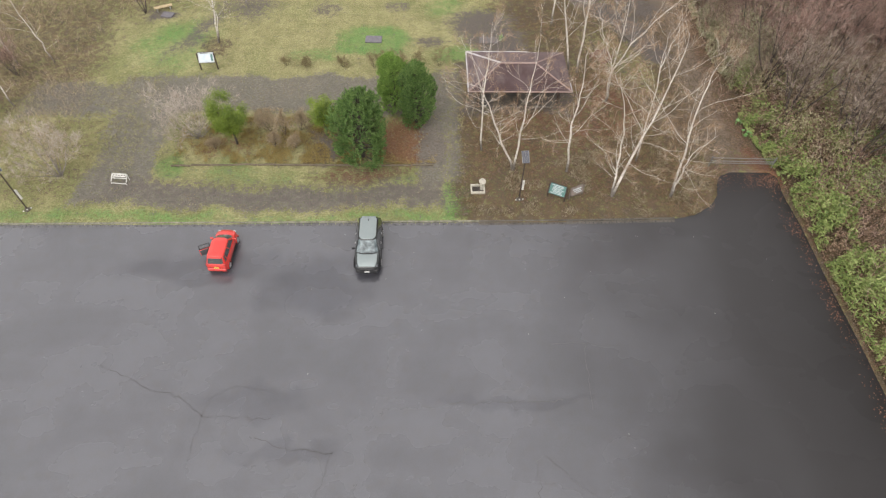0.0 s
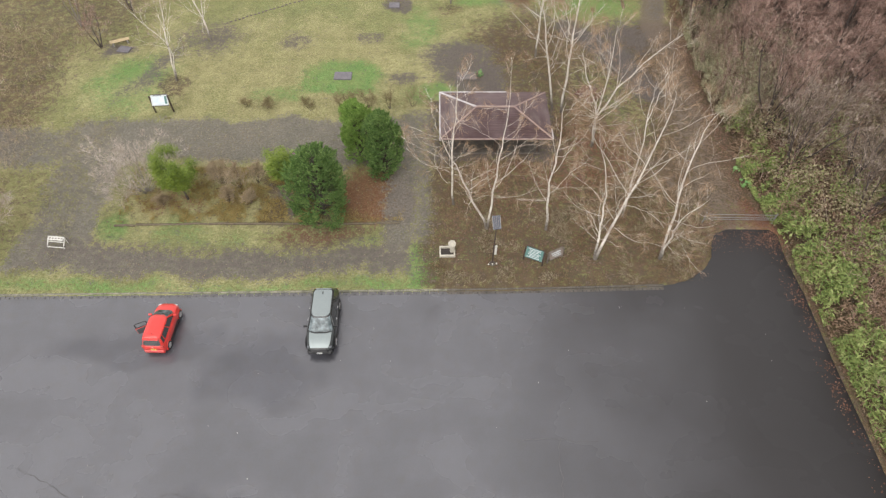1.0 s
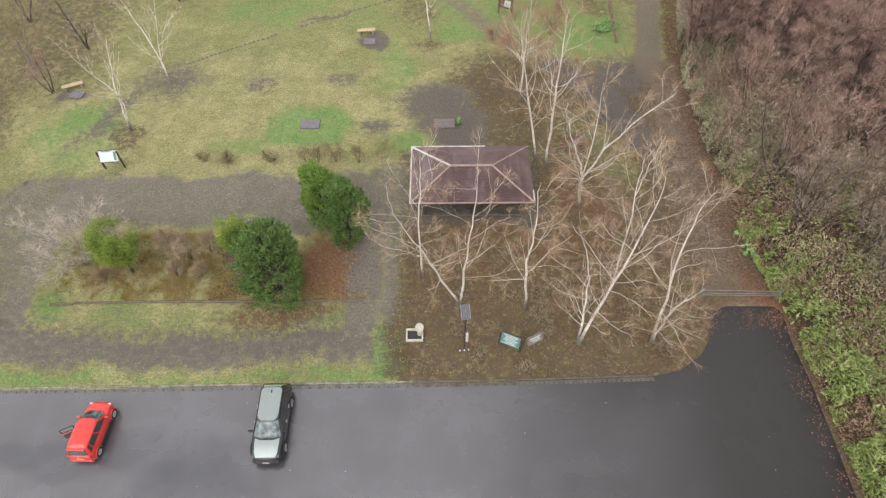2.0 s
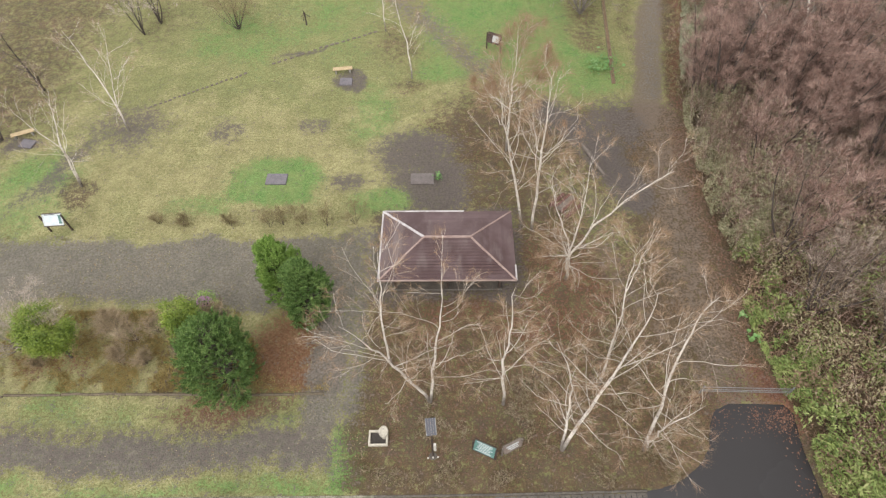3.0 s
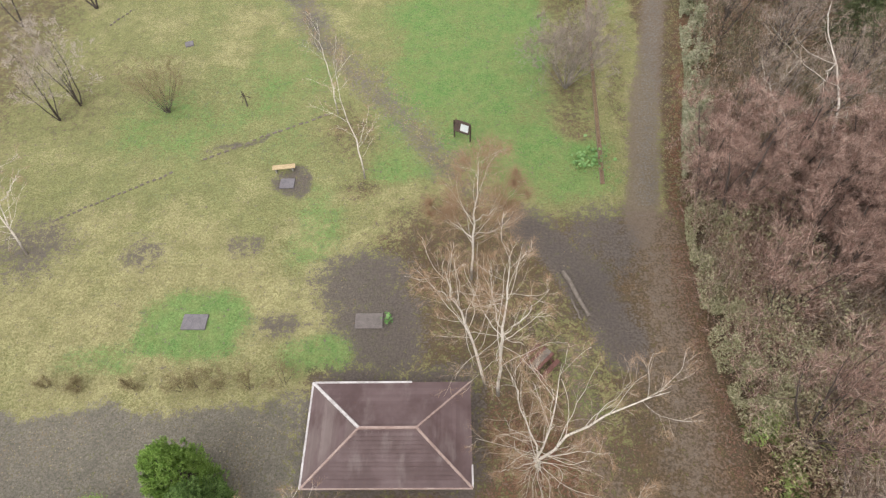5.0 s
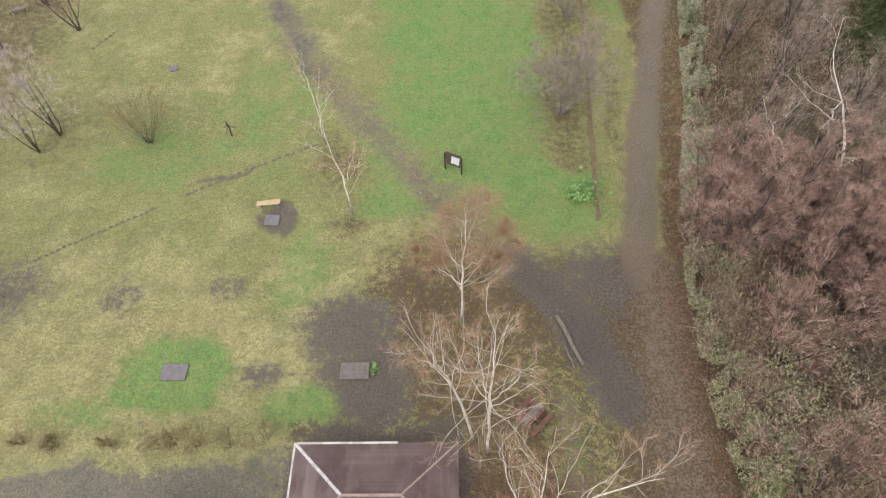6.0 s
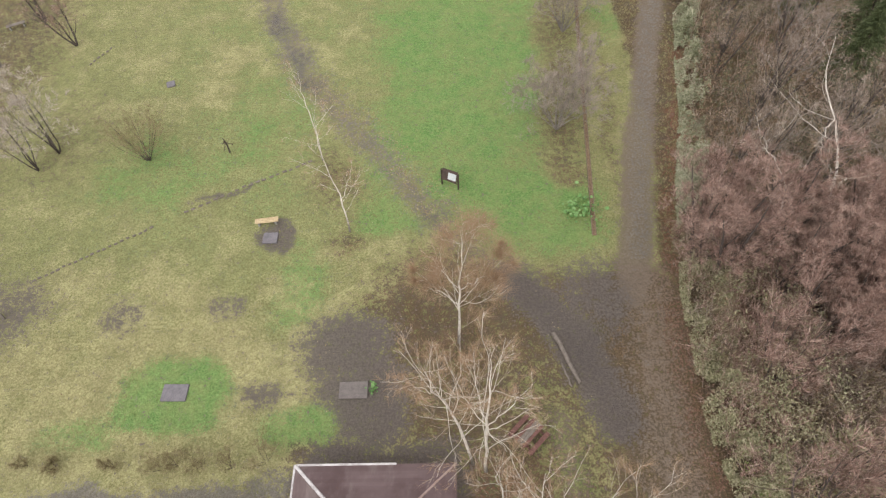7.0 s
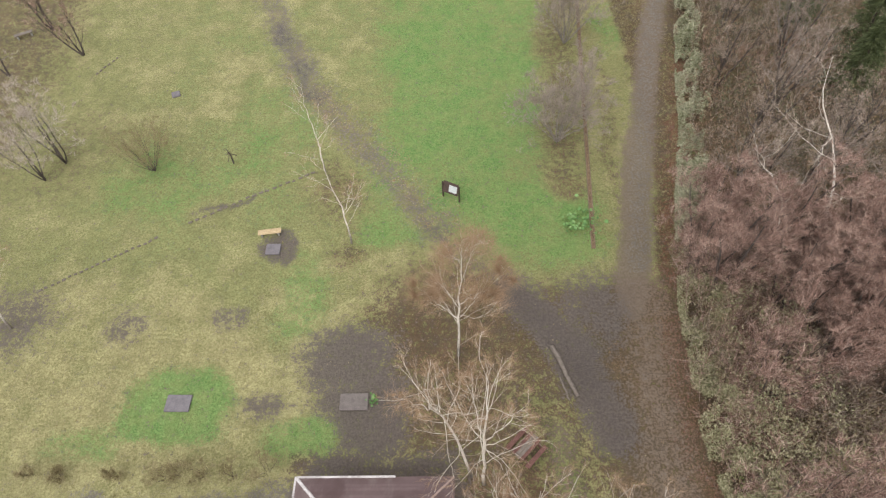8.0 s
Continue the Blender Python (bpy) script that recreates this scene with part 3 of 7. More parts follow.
def band(pts, width, soft=0.5, wobble=0.35):
    """A strip along a line of (x, y)."""
    x, y = X + wobble * (WX - X), Y + wobble * (WY - Y)
    best = np.full(len(X), 1e9)
    for (ax, ay), (bx, by) in zip(pts[:-1], pts[1:]):
        dx, dy = bx - ax, by - ay
        t = np.clip(((x - ax) * dx + (y - ay) * dy) / (dx * dx + dy * dy), 0, 1)
        best = np.minimum(best, np.hypot(x - ax - t * dx, y - ay - t * dy))
    return step(soft, -soft, best - width / 2)


TRACK = [(25.6, 35.0), (24.6, 40.0), (24.3, 47.0), (24.6, 54.0), (25.2, 62.0)]
ROADWAY = [(24.9, 61.5), (25.4, 64.0), (26.8, 71.0), (29.0, 81.0), (30.5, 87.5), (33.0, 96.0), (36.8, 110.0)]
DIAGONAL = [(11.0, 67.4), (10.4, 68.8), (8.2, 72.0), (5.8, 75.8), (2.4, 80.0), (-0.4, 84.2), (-3.0, 89.0), (-7.2, 98.2), (-10.0, 105.0)]
MUDDY = [(10.6, 67.8), (13.6, 64.9), (16.4, 62.2), (18.4, 59.8), (20.0, 57.2), (21.0, 54.6), (21.8, 52.0)]

far_lawn = np.maximum(block(5.0, 22.0, 66.8, 140, 2.8), block(15.8, 23.6, 64.0, 90, 1.3))
lush = 0.95 * far_lawn * (0.22 + 0.62 * fbm(X, Y, 7.0, 51) + 0.55 * fbm(X, Y, 1.8, 55))
lush = np.maximum(lush, 0.20 * block(-15, 9, 66, 140, 6.0))
lush = np.maximum(lush, 1.5 * oval(-5.75, 54.0, 3.2, 2.5, 0, 0.6))
lush = np.maximum(lush, 0.85 * oval(2.8, 51.0, 2.4, 1.8, 15, 0.7))
lush = np.maximum(lush, 0.60 * oval(1.2, 62.0, 1.9, 4.2, 12, 0.7))
lush = np.maximum(lush, 0.57 * block(-40, 3.4, 30.2, 31.3, 0.6))
lush = np.maximum(lush, 0.9 * oval(2.4, 32.6, 1.2, 2.3, 0, 0.4))
lush = np.maximum(lush, 0.62 * oval(-21.5, 35.3, 1.7, 1.6, 0, 0.5))
lush = np.maximum(lush, 0.48 * oval(-3.5, 34.2, 3.0, 0.9, 0, 0.5))
lush = np.maximum(lush, 0.30 * block(-21.5, -1.0, 34.3, 36.2, 0.6))
lush = np.maximum(lush, 0.62 * oval(-24.5, 53.0, 4.0, 4.5, 0, 0.5))
lush = np.maximum(lush, 0.55 * oval(-12.0, 72.5, 5.0, 4.5, 25, 0.6))
lush = np.maximum(lush, 0.50 * oval(-3.0, 78.0, 5.0, 8.0, -25, 0.8))
lush = np.maximum(lush, 0.50 * oval(-11.0, 51.5, 2.4, 1.2, 0, 0.6))
lush = np.maximum(lush, 0.62 * oval(18.6, 50.2, 1.3, 3.6, 28, 0.6))
lush = np.maximum(lush, 0.75 * oval(21.4, 57.4, 0.7, 0.9, 0, 0.5))
lush = np.maximum(lush, 0.50 * oval(18.5, 37.5, 1.0, 3.5, 10, 0.6))
lush = np.maximum(lush, 0.55 * block(26.0, 29.0, 88, 96, 1.0))

soil = np.maximum(oval(5.2, 57.0, 3.4, 2.3, 0, 0.6), oval(6.2, 53.2, 3.0, 4.2, 0, 0.6)) * (1 - 0.55 * oval(9.2, 57.2, 2.4, 1.7, 0, 0.6))
soil = np.maximum(soil, 0.85 * block(2.8, 12.4, 43.0, 50.2, 1.2))
soil = np.maximum(soil, 0.8 * oval(0.0, 53.7, 1.5, 1.1, 0, 0.9))
soil *= 1 - 0.9 * oval(2.8, 51.2, 2.2, 1.5, 15, 0.5)
soil = np.maximum(soil, 1.15 * band(MUDDY[2:], 2.7, 1.0, 0.5))
soil = np.maximum(soil, 0.70 * band(MUDDY[:3], 1.2, 1.3, 0.9))
soil = np.maximum(soil, 0.80 * oval(21.6, 60.2, 2.2, 3.0, 0, 0.6))
soil = np.maximum(soil, 0.62 * oval(-10.7, 59.8, 1.4, 1.3, 0, 0.9))
soil = np.maximum(soil, 0.50 * oval(-3.6, 60.6, 1.2, 0.9, 0, 0.6))
soil = np.maximum(soil, 0.72 * oval(-19.0, 60.3, 3.0, 2.4, 0, 0.95))
soil = np.maximum(soil, 0.68 * oval(-22.8, 55.4, 1.0, 4.6, -24, 0.9))
soil = np.maximum(soil, 0.85 * oval(-1.4, 66.4, 1.7, 1.4, 0, 0.3))
soil = np.maximum(soil, 0.85 * oval(-27.0, 58.5, 1.7, 1.1, 0, 0.4))
soil = np.maximum(soil, 0.72 * oval(-6.2, 70.4, 2.6, 0.35, 28, 0.5))
soil = np.maximum(soil, 0.62 * oval(-9.2, 38.3, 1.2, 1.8, 0, 0.5))
soil = np.maximum(soil, 0.45 * block(-26.0, 2.2, 31.7, 34.6, 1.0))

gravel = block(-27.6, 1.6, 31.7, 47.9, 0.7) * (1 - block(-22.6, -0.6, 33.7, 42.6, 0.7))
gravel = np.maximum(gravel, block(-36.0, -20, 42.6, 46.8, 1.2))
gravel *= 0.95
gravel *= 1 - 0.2 * oval(-26.5, 39.5, 3.5, 5.0, 0, 0.7)
gravel = np.maximum(gravel, 0.72 * block(-0.8, 3.0, 34.6, 48.5, 0.9))
gravel = np.maximum(gravel, 0.52 * band(DIAGONAL, 3.2, 1.4, 1.0) * (0.5 + 0.8 * fbm(X, Y, 2.2, 93)) + 0.45 * band(ROADWAY[1:], 1.7, 0.5))

grove = np.maximum(block(2.0, 26.5, 29.0, 50.0, 1.0), oval(11.6, 56.5, 6.4, 8.6, 0, 0.45))
litter = 0.78 * grove
litter = np.maximum(litter, 0.98 * block(20.0, 29.5, 37, 62.5, 1.6))
litter = np.maximum(litter, 0.80 * block(13, 21.5, 37, 62.5, 1.6))
litter = np.maximum(litter, 0.36 * block(-21.3, -11.0, 36.4, 42.3, 0.7))
litter = np.maximum(litter, 0.72 * block(-11.0, -6.5, 36.6, 42.3, 0.8))
litter = np.maximum(litter, 0.62 * oval(-5.0, 35.2, 4.5, 1.5, 0, 0.5))
litter = np.maximum(litter, 0.36 * block(-60, -25.5, 31.5, 46, 2.5))
litter = np.maximum(litter, 0.60 * block(-60, -25.5, 58, 140, 5.0))
litter = np.maximum(litter, 0.66 * block(-60, -30.5, 43, 62, 3.0))
litter = np.maximum(litter, 0.90 * block(28.1, 33, -60, 37, 0.3, True))
litter = np.maximum(litter, 0.85 * block(28.4, 900, -300, 400, 0.6))
litter = np.maximum(litter, 0.46 * block(24.9, 26.2, 66, 88, 0.8) * (X < 27))
litter = np.maximum(litter, 0.62 * oval(-21.0, 53.0, 2.0, 1.5, 0, 0.6))
litter = np.maximum(litter, 0.52 * oval(4.4, 66.0, 1.6, 1.6, 0, 0.6))
SHADED = [(21.6, 72.0), (21.3, 78.0), (22.2, 87.0), (23.4, 98.0)]
litter = np.maximum(litter, 0.47 * band(SHADED, 4.0, 1.5, 1.0))
lush *= 1 - 0.75 * band(SHADED, 4.2, 1.4, 1.0)
litter = np.maximum(litter, 0.40 * band([(3.4, 78.6), (6.6, 74.6), (9.4, 71.0), (12.5, 67.0)], 1.4, 1.2, 1.0))
litter = np.maximum(litter, 0.52 * oval(2.9, 72.0, 2.2, 3.6, 28, 0.7))

litter = np.maximum(litter, 0.85 * band([(27.9, 36.5), (27.6, 42), (27.4, 52), (27.7, 60), (28.6, 67)], 1.5, 0.6, 0.6))
litter = np.maximum(litter, 0.92 * band([(27.2, 62.5), (28.2, 68.2), (29.8, 74.0), (31.3, 80.5), (33.1, 87.5), (35.3, 96.0)], 1.8, 0.8, 0.7))
litter = np.maximum(litter, 0.34 * oval(-21.5, 77.0, 3.6, 6.0, 0, 0.9))
litter *= 1 - 0.42 * oval(18.4, 50.8, 2.4, 4.8, 30, 0.7)

red = 1.15 * oval(-1.4, 39.3, 3.0, 2.9, 0, 0.6)
red = np.maximum(red, (0.05 + 0.62 * fbm(X, Y, 2.6, 95)) * oval(11.5, 43.5, 9.5, 5.5, 0, 0.5))
red = np.maximum(red, 0.20 * block(3.5, 22.0, 31.5, 40.0, 1.5))
red = np.maximum(red, 0.50 * oval(-17.6, 38.0, 2.8, 1.2, 0, 0.6))
red = np.maximum(red, 0.40 * oval(-6.0, 35.3, 4.2, 1.2, 0, 0.8))
red = np.maximum(red, 0.85 * oval(27.6, 36.2, 1.2, 2.4, 15, 0.5))
red = np.maximum(red, 0.36 * band([(26.8, 36), (26.4, 50), (27.0, 62)], 1.6, 1.2))
red = np.maximum(red, 0.36 * band([(25.8, 38.0), (25.4, 47.0), (25.6, 55.0), (26.4, 63.0)], 3.6, 1.6))
red = np.maximum(red, 0.52 * band([(27.4, 62.5), (28.4, 68.2), (30.0, 74.0), (31.5, 80.5), (33.3, 87.5)], 1.4, 0.9, 0.9))

track = 0.60 * band(TRACK, 4.2, 2.2, 0.6)
track = np.maximum(track, 0.95 * np.maximum(band(ROADWAY, 2.15, 0.7, 0.3), band([(24.4, 60.5), (25.1, 64.0), (26.5, 71.0), (27.9, 77.5)], 2.3, 0.7, 0.3)))
track = np.maximum(track, 0.66 * band(DIAGONAL, 2.7, 1.1, 0.9) * (0.55 + 0.6 * fbm(X, Y, 1.6, 91)))
track = np.maximum(track, 0.50 * band([(24.0, 36.5), (19.0, 45.0), (18.5, 52.0)], 2.0, 1.2))

straw = 0.50 + 0.45 * oval(-13.0, 55.0, 12.0, 6.5, 0, 0.6) + 0.25 * oval(-4.0, 52.0, 9.0, 9.0, 0, 0.6) - 0.25 * oval(-6, 74, 12, 9, 0, 0.7)
straw += 0.30 * oval(-9.0, 84.0, 4.5, 5.0, 0, 0.6) - 0.15 * block(24.0, 27.6, 64, 92, 1.2) - 0.45 * far_lawn + 0.25 * oval(5.0, 62.0, 4.0, 4.0, 0, 0.6)
straw -= 0.16 * block(-26, 8, 63, 120, 5.0)
straw += 0.40 * block(-20.8, -6, 36.4, 42.0, 0.8)
moss = 0.42 * block(-27.5, -20.5, 34, 44, 1.5)
moss = np.maximum(moss, 0.70 * oval(8.6, 58.0, 3.4, 2.6, 0, 0.6))
moss = np.maximum(moss, 0.26 * oval(8.0, 33.0, 6.0, 2.0, 0, 0.6))
moss = np.maximum(moss, 0.62 * oval(18.0, 51.0, 2.4, 5.0, 30, 0.8))
moss = np.maximum(moss, 0.58 * block(29.0, 31.5, 74, 92, 0.8))
wet = np.maximum(np.maximum(0.75 * oval(20.9, 56.0, 0.9, 2.0, 25, 0.9), 0.6 * band(MUDDY[2:], 1.8, 1.0)), 0.35 * soil)
wet = np.maximum(wet, 0.9 * oval(-0.2, 83.6, 0.7, 1.6, 25, 0.5))
wet = np.maximum(wet, 0.8 * oval(-4.6, 92.2, 0.9, 2.2, 25, 0.5))
wet = np.maximum(wet, 0.8 * oval(-1.9, 87.0, 0.7, 1.5, 20, 0.5))

h = 0.05 * (fbm(X, Y, 1.7, 61) - 0.5) + 0.10 * (fbm(X, Y, 7.0, 71) - 0.5)
Z = np.where((X > -54) & (X < 59) & (Y > 9) & (Y < 108), h, 0.0)
Z = Z + 1.1 * step(28.6, 33.0, X) * step(10, 16, Y) * (1 - 0.55 * step(50, 62, Y)) * (0.85 + 0.4 * fbm(X, Y, 4.0, 81))
Z = Z * (1 - inside(X, Y)) - 0.34 * inside(X, Y)
near_kerb = (np.abs(Y - kerb_y(X)) < 0.9) & (X < 17.5)
Z = np.where(near_kerb & (Y > kerb_y(X) - 0.12), np.minimum(Z, -0.02), Z)


def ground_z(x, y):
    """The height of the ground sheet at a place, for whatever stands on it."""
    i = np.clip(np.searchsorted(xs, x) - 1, 0, len(xs) - 2)
    j = np.clip(np.searchsorted(ys, y) - 1, 0, len(ys) - 2)
    zz = Z.reshape(GX.shape)
    fx, fy = (x - xs[i]) / (xs[i + 1] - xs[i]), (y - ys[j]) / (ys[j + 1] - ys[j])
    return (zz[j, i] * (1 - fx) + zz[j, i + 1] * fx) * (1 - fy) + (zz[j + 1, i] * (1 - fx) + zz[j + 1, i + 1] * fx) * fy


nx, ny = len(xs), len(ys)
jj, ii = np.meshgrid(np.arange(ny - 1), np.arange(nx - 1), indexing="ij")
a = (jj * nx + ii).ravel()
quads = np.stack([a, a + 1, a + nx + 1, a + nx], 1)
me = bpy.data.meshes.new("ground")
me.vertices.add(nx * ny)
me.vertices.foreach_set("co", np.stack([X, Y, Z], 1).astype(np.float32).ravel())
me.loops.add(quads.size)
me.loops.foreach_set("vertex_index", quads.astype(np.int32).ravel())
me.polygons.add(len(quads))
me.polygons.foreach_set("loop_start", np.arange(0, quads.size, 4, dtype=np.int32))
me.polygons.foreach_set("use_smooth", np.ones(len(quads), bool))
me.update(calc_edges=True)
for name, triple in (("zone_a", (lush, soil, gravel)), ("zone_b", (litter, track, straw)), ("zone_c", (red, moss, wet))):
    att = me.color_attributes.new(name, "FLOAT_COLOR", "POINT")
    col = np.ones((nx * ny, 4), np.float32)
    for k, arr in enumerate(triple):
        col[:, k] = np.clip(arr, 0, 1)
    att.data.foreach_set("color", col.ravel())
ground = solid("ground", me, GROUND, "winter park ground of patchy grass, gravel, soil and leaf litter", "ground", kind="structure")


def zone_at(arr, x, y):
    """A zone's value at many places."""
    i = np.clip(np.searchsorted(xs, x) - 1, 0, nx - 1)
    j = np.clip(np.searchsorted(ys, y) - 1, 0, ny - 1)
    return arr.reshape(GX.shape)[j, i]


# ---------------------------------------------------------------- tarred cracks and worn lines in the asphalt
def strip(pts, width, z, seed):
    rng = R(seed)
    fine = []
    for (ax, ay), (bx, by) in zip(pts[:-1], pts[1:]):
        k = max(2, int(math.hypot(bx - ax, by - ay) / 0.35))
        fine += [(ax + (bx - ax) * i / k, ay + (by - ay) * i / k) for i in range(k)]
    p = np.array(fine + [pts[-1]]) + rng.normal(scale=0.06, size=(len(fine) + 1, 2))
    t = np.gradient(p, axis=0)
    t /= np.linalg.norm(t, axis=1)[:, None]
    nrm = np.stack([-t[:, 1], t[:, 0]], 1) * (width * rng.uniform(0.3, 1.0, len(p)))[:, None] * 0.5
    zz = np.full((len(p), 1), z)
    k = len(p)
    return Shape().add(np.concatenate([np.hstack([p - nrm, zz]), np.hstack([p + nrm, zz])]), [(i, i + 1, k + i + 1, k + i) for i in range(k - 1)])


CRACK = plain("tarred_crack", (0.060, 0.058, 0.060), (0.095, 0.092, 0.094), 3.0, 0.30, bump=0.1)
PALE_STAIN = plain("worn_pale_line", (0.075, 0.073, 0.074), (0.11, 0.108, 0.108), 2.0, 0.4, bump=0.1)
for n, (pts, w, m, lab) in enumerate([
    ([(-20.6, 18.4), (-17.8, 17.0), (-15.2, 16.2), (-13.6, 15.0), (-11.0, 14.9), (-9.4, 14.8)], 0.13, CRACK, "thin dark tarred crack in the asphalt"),
    ([(-13.7, 15.0), (-13.2, 16.3), (-11.8, 16.9), (-9.5, 16.6)], 0.08, CRACK, "thin dark tarred crack in the asphalt"),
    ([(-13.7, 14.9), (-13.8, 12.4)], 0.06, CRACK, "thin dark tarred crack in the asphalt"),
    ([(-10.2, 13.6), (-8.0, 12.9), (-5.7, 12.8)], 0.16, CRACK, "thin dark tarred crack in the asphalt"),
    ([(-5.7, 12.8), (-6.0, 11.3), (-6.6, 9.8)], 0.08, CRACK, "thin dark tarred crack in the asphalt"),
    ([(6.2, 10.0), (6.1, 12.2), (6.6, 12.5), (8.0, 11.2), (9.6, 9.8)], 0.10, PALE_STAIN, "faint pale scraped line on wet asphalt"),
    ([(9.9, 15.4), (10.0, 19.4), (10.3, 19.9)], 0.09, PALE_STAIN, "faint pale scraped line on wet asphalt"),
    ([(8.0, 19.9), (12.5, 19.7)], 0.10, PALE_STAIN, "faint pale scraped line on wet asphalt"),
    ([(1.0, 15.7), (4.0, 15.8), (8.2, 15.9)], 0.14, PALE_STAIN, "faint pale scraped line on wet asphalt"),
]):
    solid("crack" if m is CRACK else "scrape", strip(pts, w * 0.5, LOT_Z + 0.004, 300 + n), m, lab, "crack" if m is CRACK else "mark")

# ---------------------------------------------------------------- shelter with a hipped roof
def shelter():
    x0, x1, y0, y1, ze, zr, inset = 3.30, 12.20, 43.12, 48.90, 2.20, 3.05, 2.92
    ym = (y0 + y1) / 2
    t = thing("park_shelter", pose(0, 0, 0), "open timber park shelter with a rusty brown hipped metal roof", "shelter")
    # brown concrete, its colour darkened for the shade under the eaves
    part("floor_slab", Shape().box((x0 + x1) / 2, ym, 0.03, 7.4, 4.5, 0.18, 0.03), DIRT_AND_SHADE, t)
    for px in (x0 + 0.95, (x0 + x1) / 2, x1 - 0.95):
        for py in (y0 + 0.85, y1 - 0.85):
            part("post", Shape().box(px, py, 1.13, 0.16, 0.16, 2.02, 0.015), DARK_WOOD, t)
    for py in (y0 + 0.85, y1 - 0.85):
        part("beam", Shape().box((x0 + x1) / 2, py, 2.14 - 0.03, x1 - x0 - 0.9, 0.14, 0.18, 0.01), GREY_WOOD, t)
    for px in (x0 + 0.95, x1 - 0.95):
        part("beam", Shape().box(px, ym, 2.29 - 0.03, 0.14, y1 - y0 - 0.9, 0.16, 0.01), GREY_WOOD, t)
    part("bench_board", Shape().box((x0 + x1) / 2, y1 - 1.25, 0.50, 5.6, 0.4, 0.06, 0.01), DARK_WOOD, t)
    for px in (x0 + 2.2, x1 - 2.2):
        part("bench_support", Shape().box(px, y1 - 1.25, 0.29, 0.12, 0.34, 0.36, 0.01), DARK_WOOD, t)
    # the eaves' level and the ridge's two ends
    rw, re = (x0 + inset, ym, zr), (x1 - inset, ym, zr)
    c = {"sw": (x0, y0, ze), "se": (x1, y0, ze), "ne": (x1, y1, ze), "nw": (x0, y1, ze)}
    faces = [("sw", "se", rw, re), ("ne", "nw", re, rw), ("nw", "sw", rw, rw), ("se", "ne", re, re)]
    under = Shape()
    for a, b, ta, tb in faces:
        q = np.array([c[a], c[b], tb, ta]) - np.array([0, 0, 0.05])
        under.add(q, [(3, 2, 1, 0)] if ta is not tb else [(2, 1, 0)])
    part("roof_boarding", under, DARK_WOOD, t)
    rng = R(5)
    for a, b, ta, tb in faces:
        a, b, ta, tb = (np.array(v, float) for v in (c[a], c[b], ta, tb))
        nrm = np.cross(b - a, ta - a)
        nrm /= np.linalg.norm(nrm)
        k = 14
        for i in range(k):
            f0, f1 = i / k, min(1.0, (i + 1.18) / k)
            lo0, lo1, hi0, hi1 = a + (ta - a) * f0, b + (tb - b) * f0, a + (ta - a) * f1, b + (tb - b) * f1
            lift, j = nrm * 0.05, rng.normal(scale=0.006)
            v = [lo0 + lift, lo1 + lift + nrm * j, hi1 + nrm * 0.004, hi0 + nrm * 0.004, lo0 + nrm * 0.004, lo1 + nrm * 0.004]
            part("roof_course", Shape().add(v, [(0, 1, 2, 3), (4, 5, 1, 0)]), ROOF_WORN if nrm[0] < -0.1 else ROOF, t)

    def cap(p, q, w, m, label="", lift=0.075):
        p, q = np.array(p), np.array(q)
        d = (q - p) / np.linalg.norm(q - p)
        s = np.cross(d, (0, 0, 1))
        s /= np.linalg.norm(s)
        up = np.array([0, 0, 1.0])
        prof = [s * w - up * 0.01, s * w * 0.55 + up * lift, -s * w * 0.55 + up * lift, -s * w - up * 0.01]
        part("ridge_cap", Shape().loft([[p + o for o in prof], [q + o for o in prof]]), m, t, label)

    cap(c["sw"], rw, 0.085, CAP)
    cap(c["se"], re, 0.085, CAP)
    cap(c["nw"], rw, 0.105, TRIM_WHITE, "pale peeling hip cap")
    cap(c["ne"], re, 0.07, CAP, "half-broken faded hip cap")
    cap(rw, re, 0.09, CAP, lift=0.09)
    # eaves trim, lost along parts of two sides
    part("eaves_trim", Shape().box(x0 - 0.02, ym, ze, 0.11, y1 - y0 + 0.1, 0.14, 0.01), TRIM_WHITE, t, "pale peeling eaves trim")
    part("eaves_trim", Shape().box((x0 + x1) / 2 + 0.035, y0 - 0.02, ze, x1 - x0 - 0.04, 0.07, 0.12, 0.01), CAP, t, "faded pink eaves trim")
    part("eaves_trim", Shape().box(x0 + 0.035 + 2.8, y1 + 0.02, ze, 5.55, 0.12, 0.14, 0.01), TRIM_WHITE, t, "pale eaves trim, broken off half-way")
    part("eaves_trim", Shape().box(x1 + 0.02, y0 + 0.6, ze, 0.10, 1.15, 0.14, 0.01), TRIM_WHITE, t, "short leftover of eaves trim")
    part("eaves_board", Shape().box(x1 - 0.03, ym + 0.6, ze - 0.03, 0.06, y1 - y0 - 1.3, 0.10, 0.01), DARK_WOOD, t)
    part("eaves_board", Shape().box(x0 + 7.2, y1 - 0.03, ze - 0.03, 3.1, 0.06, 0.10, 0.01), DARK_WOOD, t)


shelter()


# ---------------------------------------------------------------- cars
def rounded(hw, y0, y1, z, r0, r1, k=5):
    """A rounded rectangle of a plan at height z: half width, rear and front end, and the corners' radii."""
    pts = []
    for cx, cy, r, a0 in ((hw - r1, y1 - r1, r1, 0), (-hw + r1, y1 - r1, r1, 90), (-hw + r0, y0 + r0, r0, 180), (hw - r0, y0 + r0, r0, 270)):
        for i in range(k + 1):
            a = radians(a0 + 90 * i / k)
            pts.append((cx + r * math.cos(a), cy + r * math.sin(a), z))
    return pts


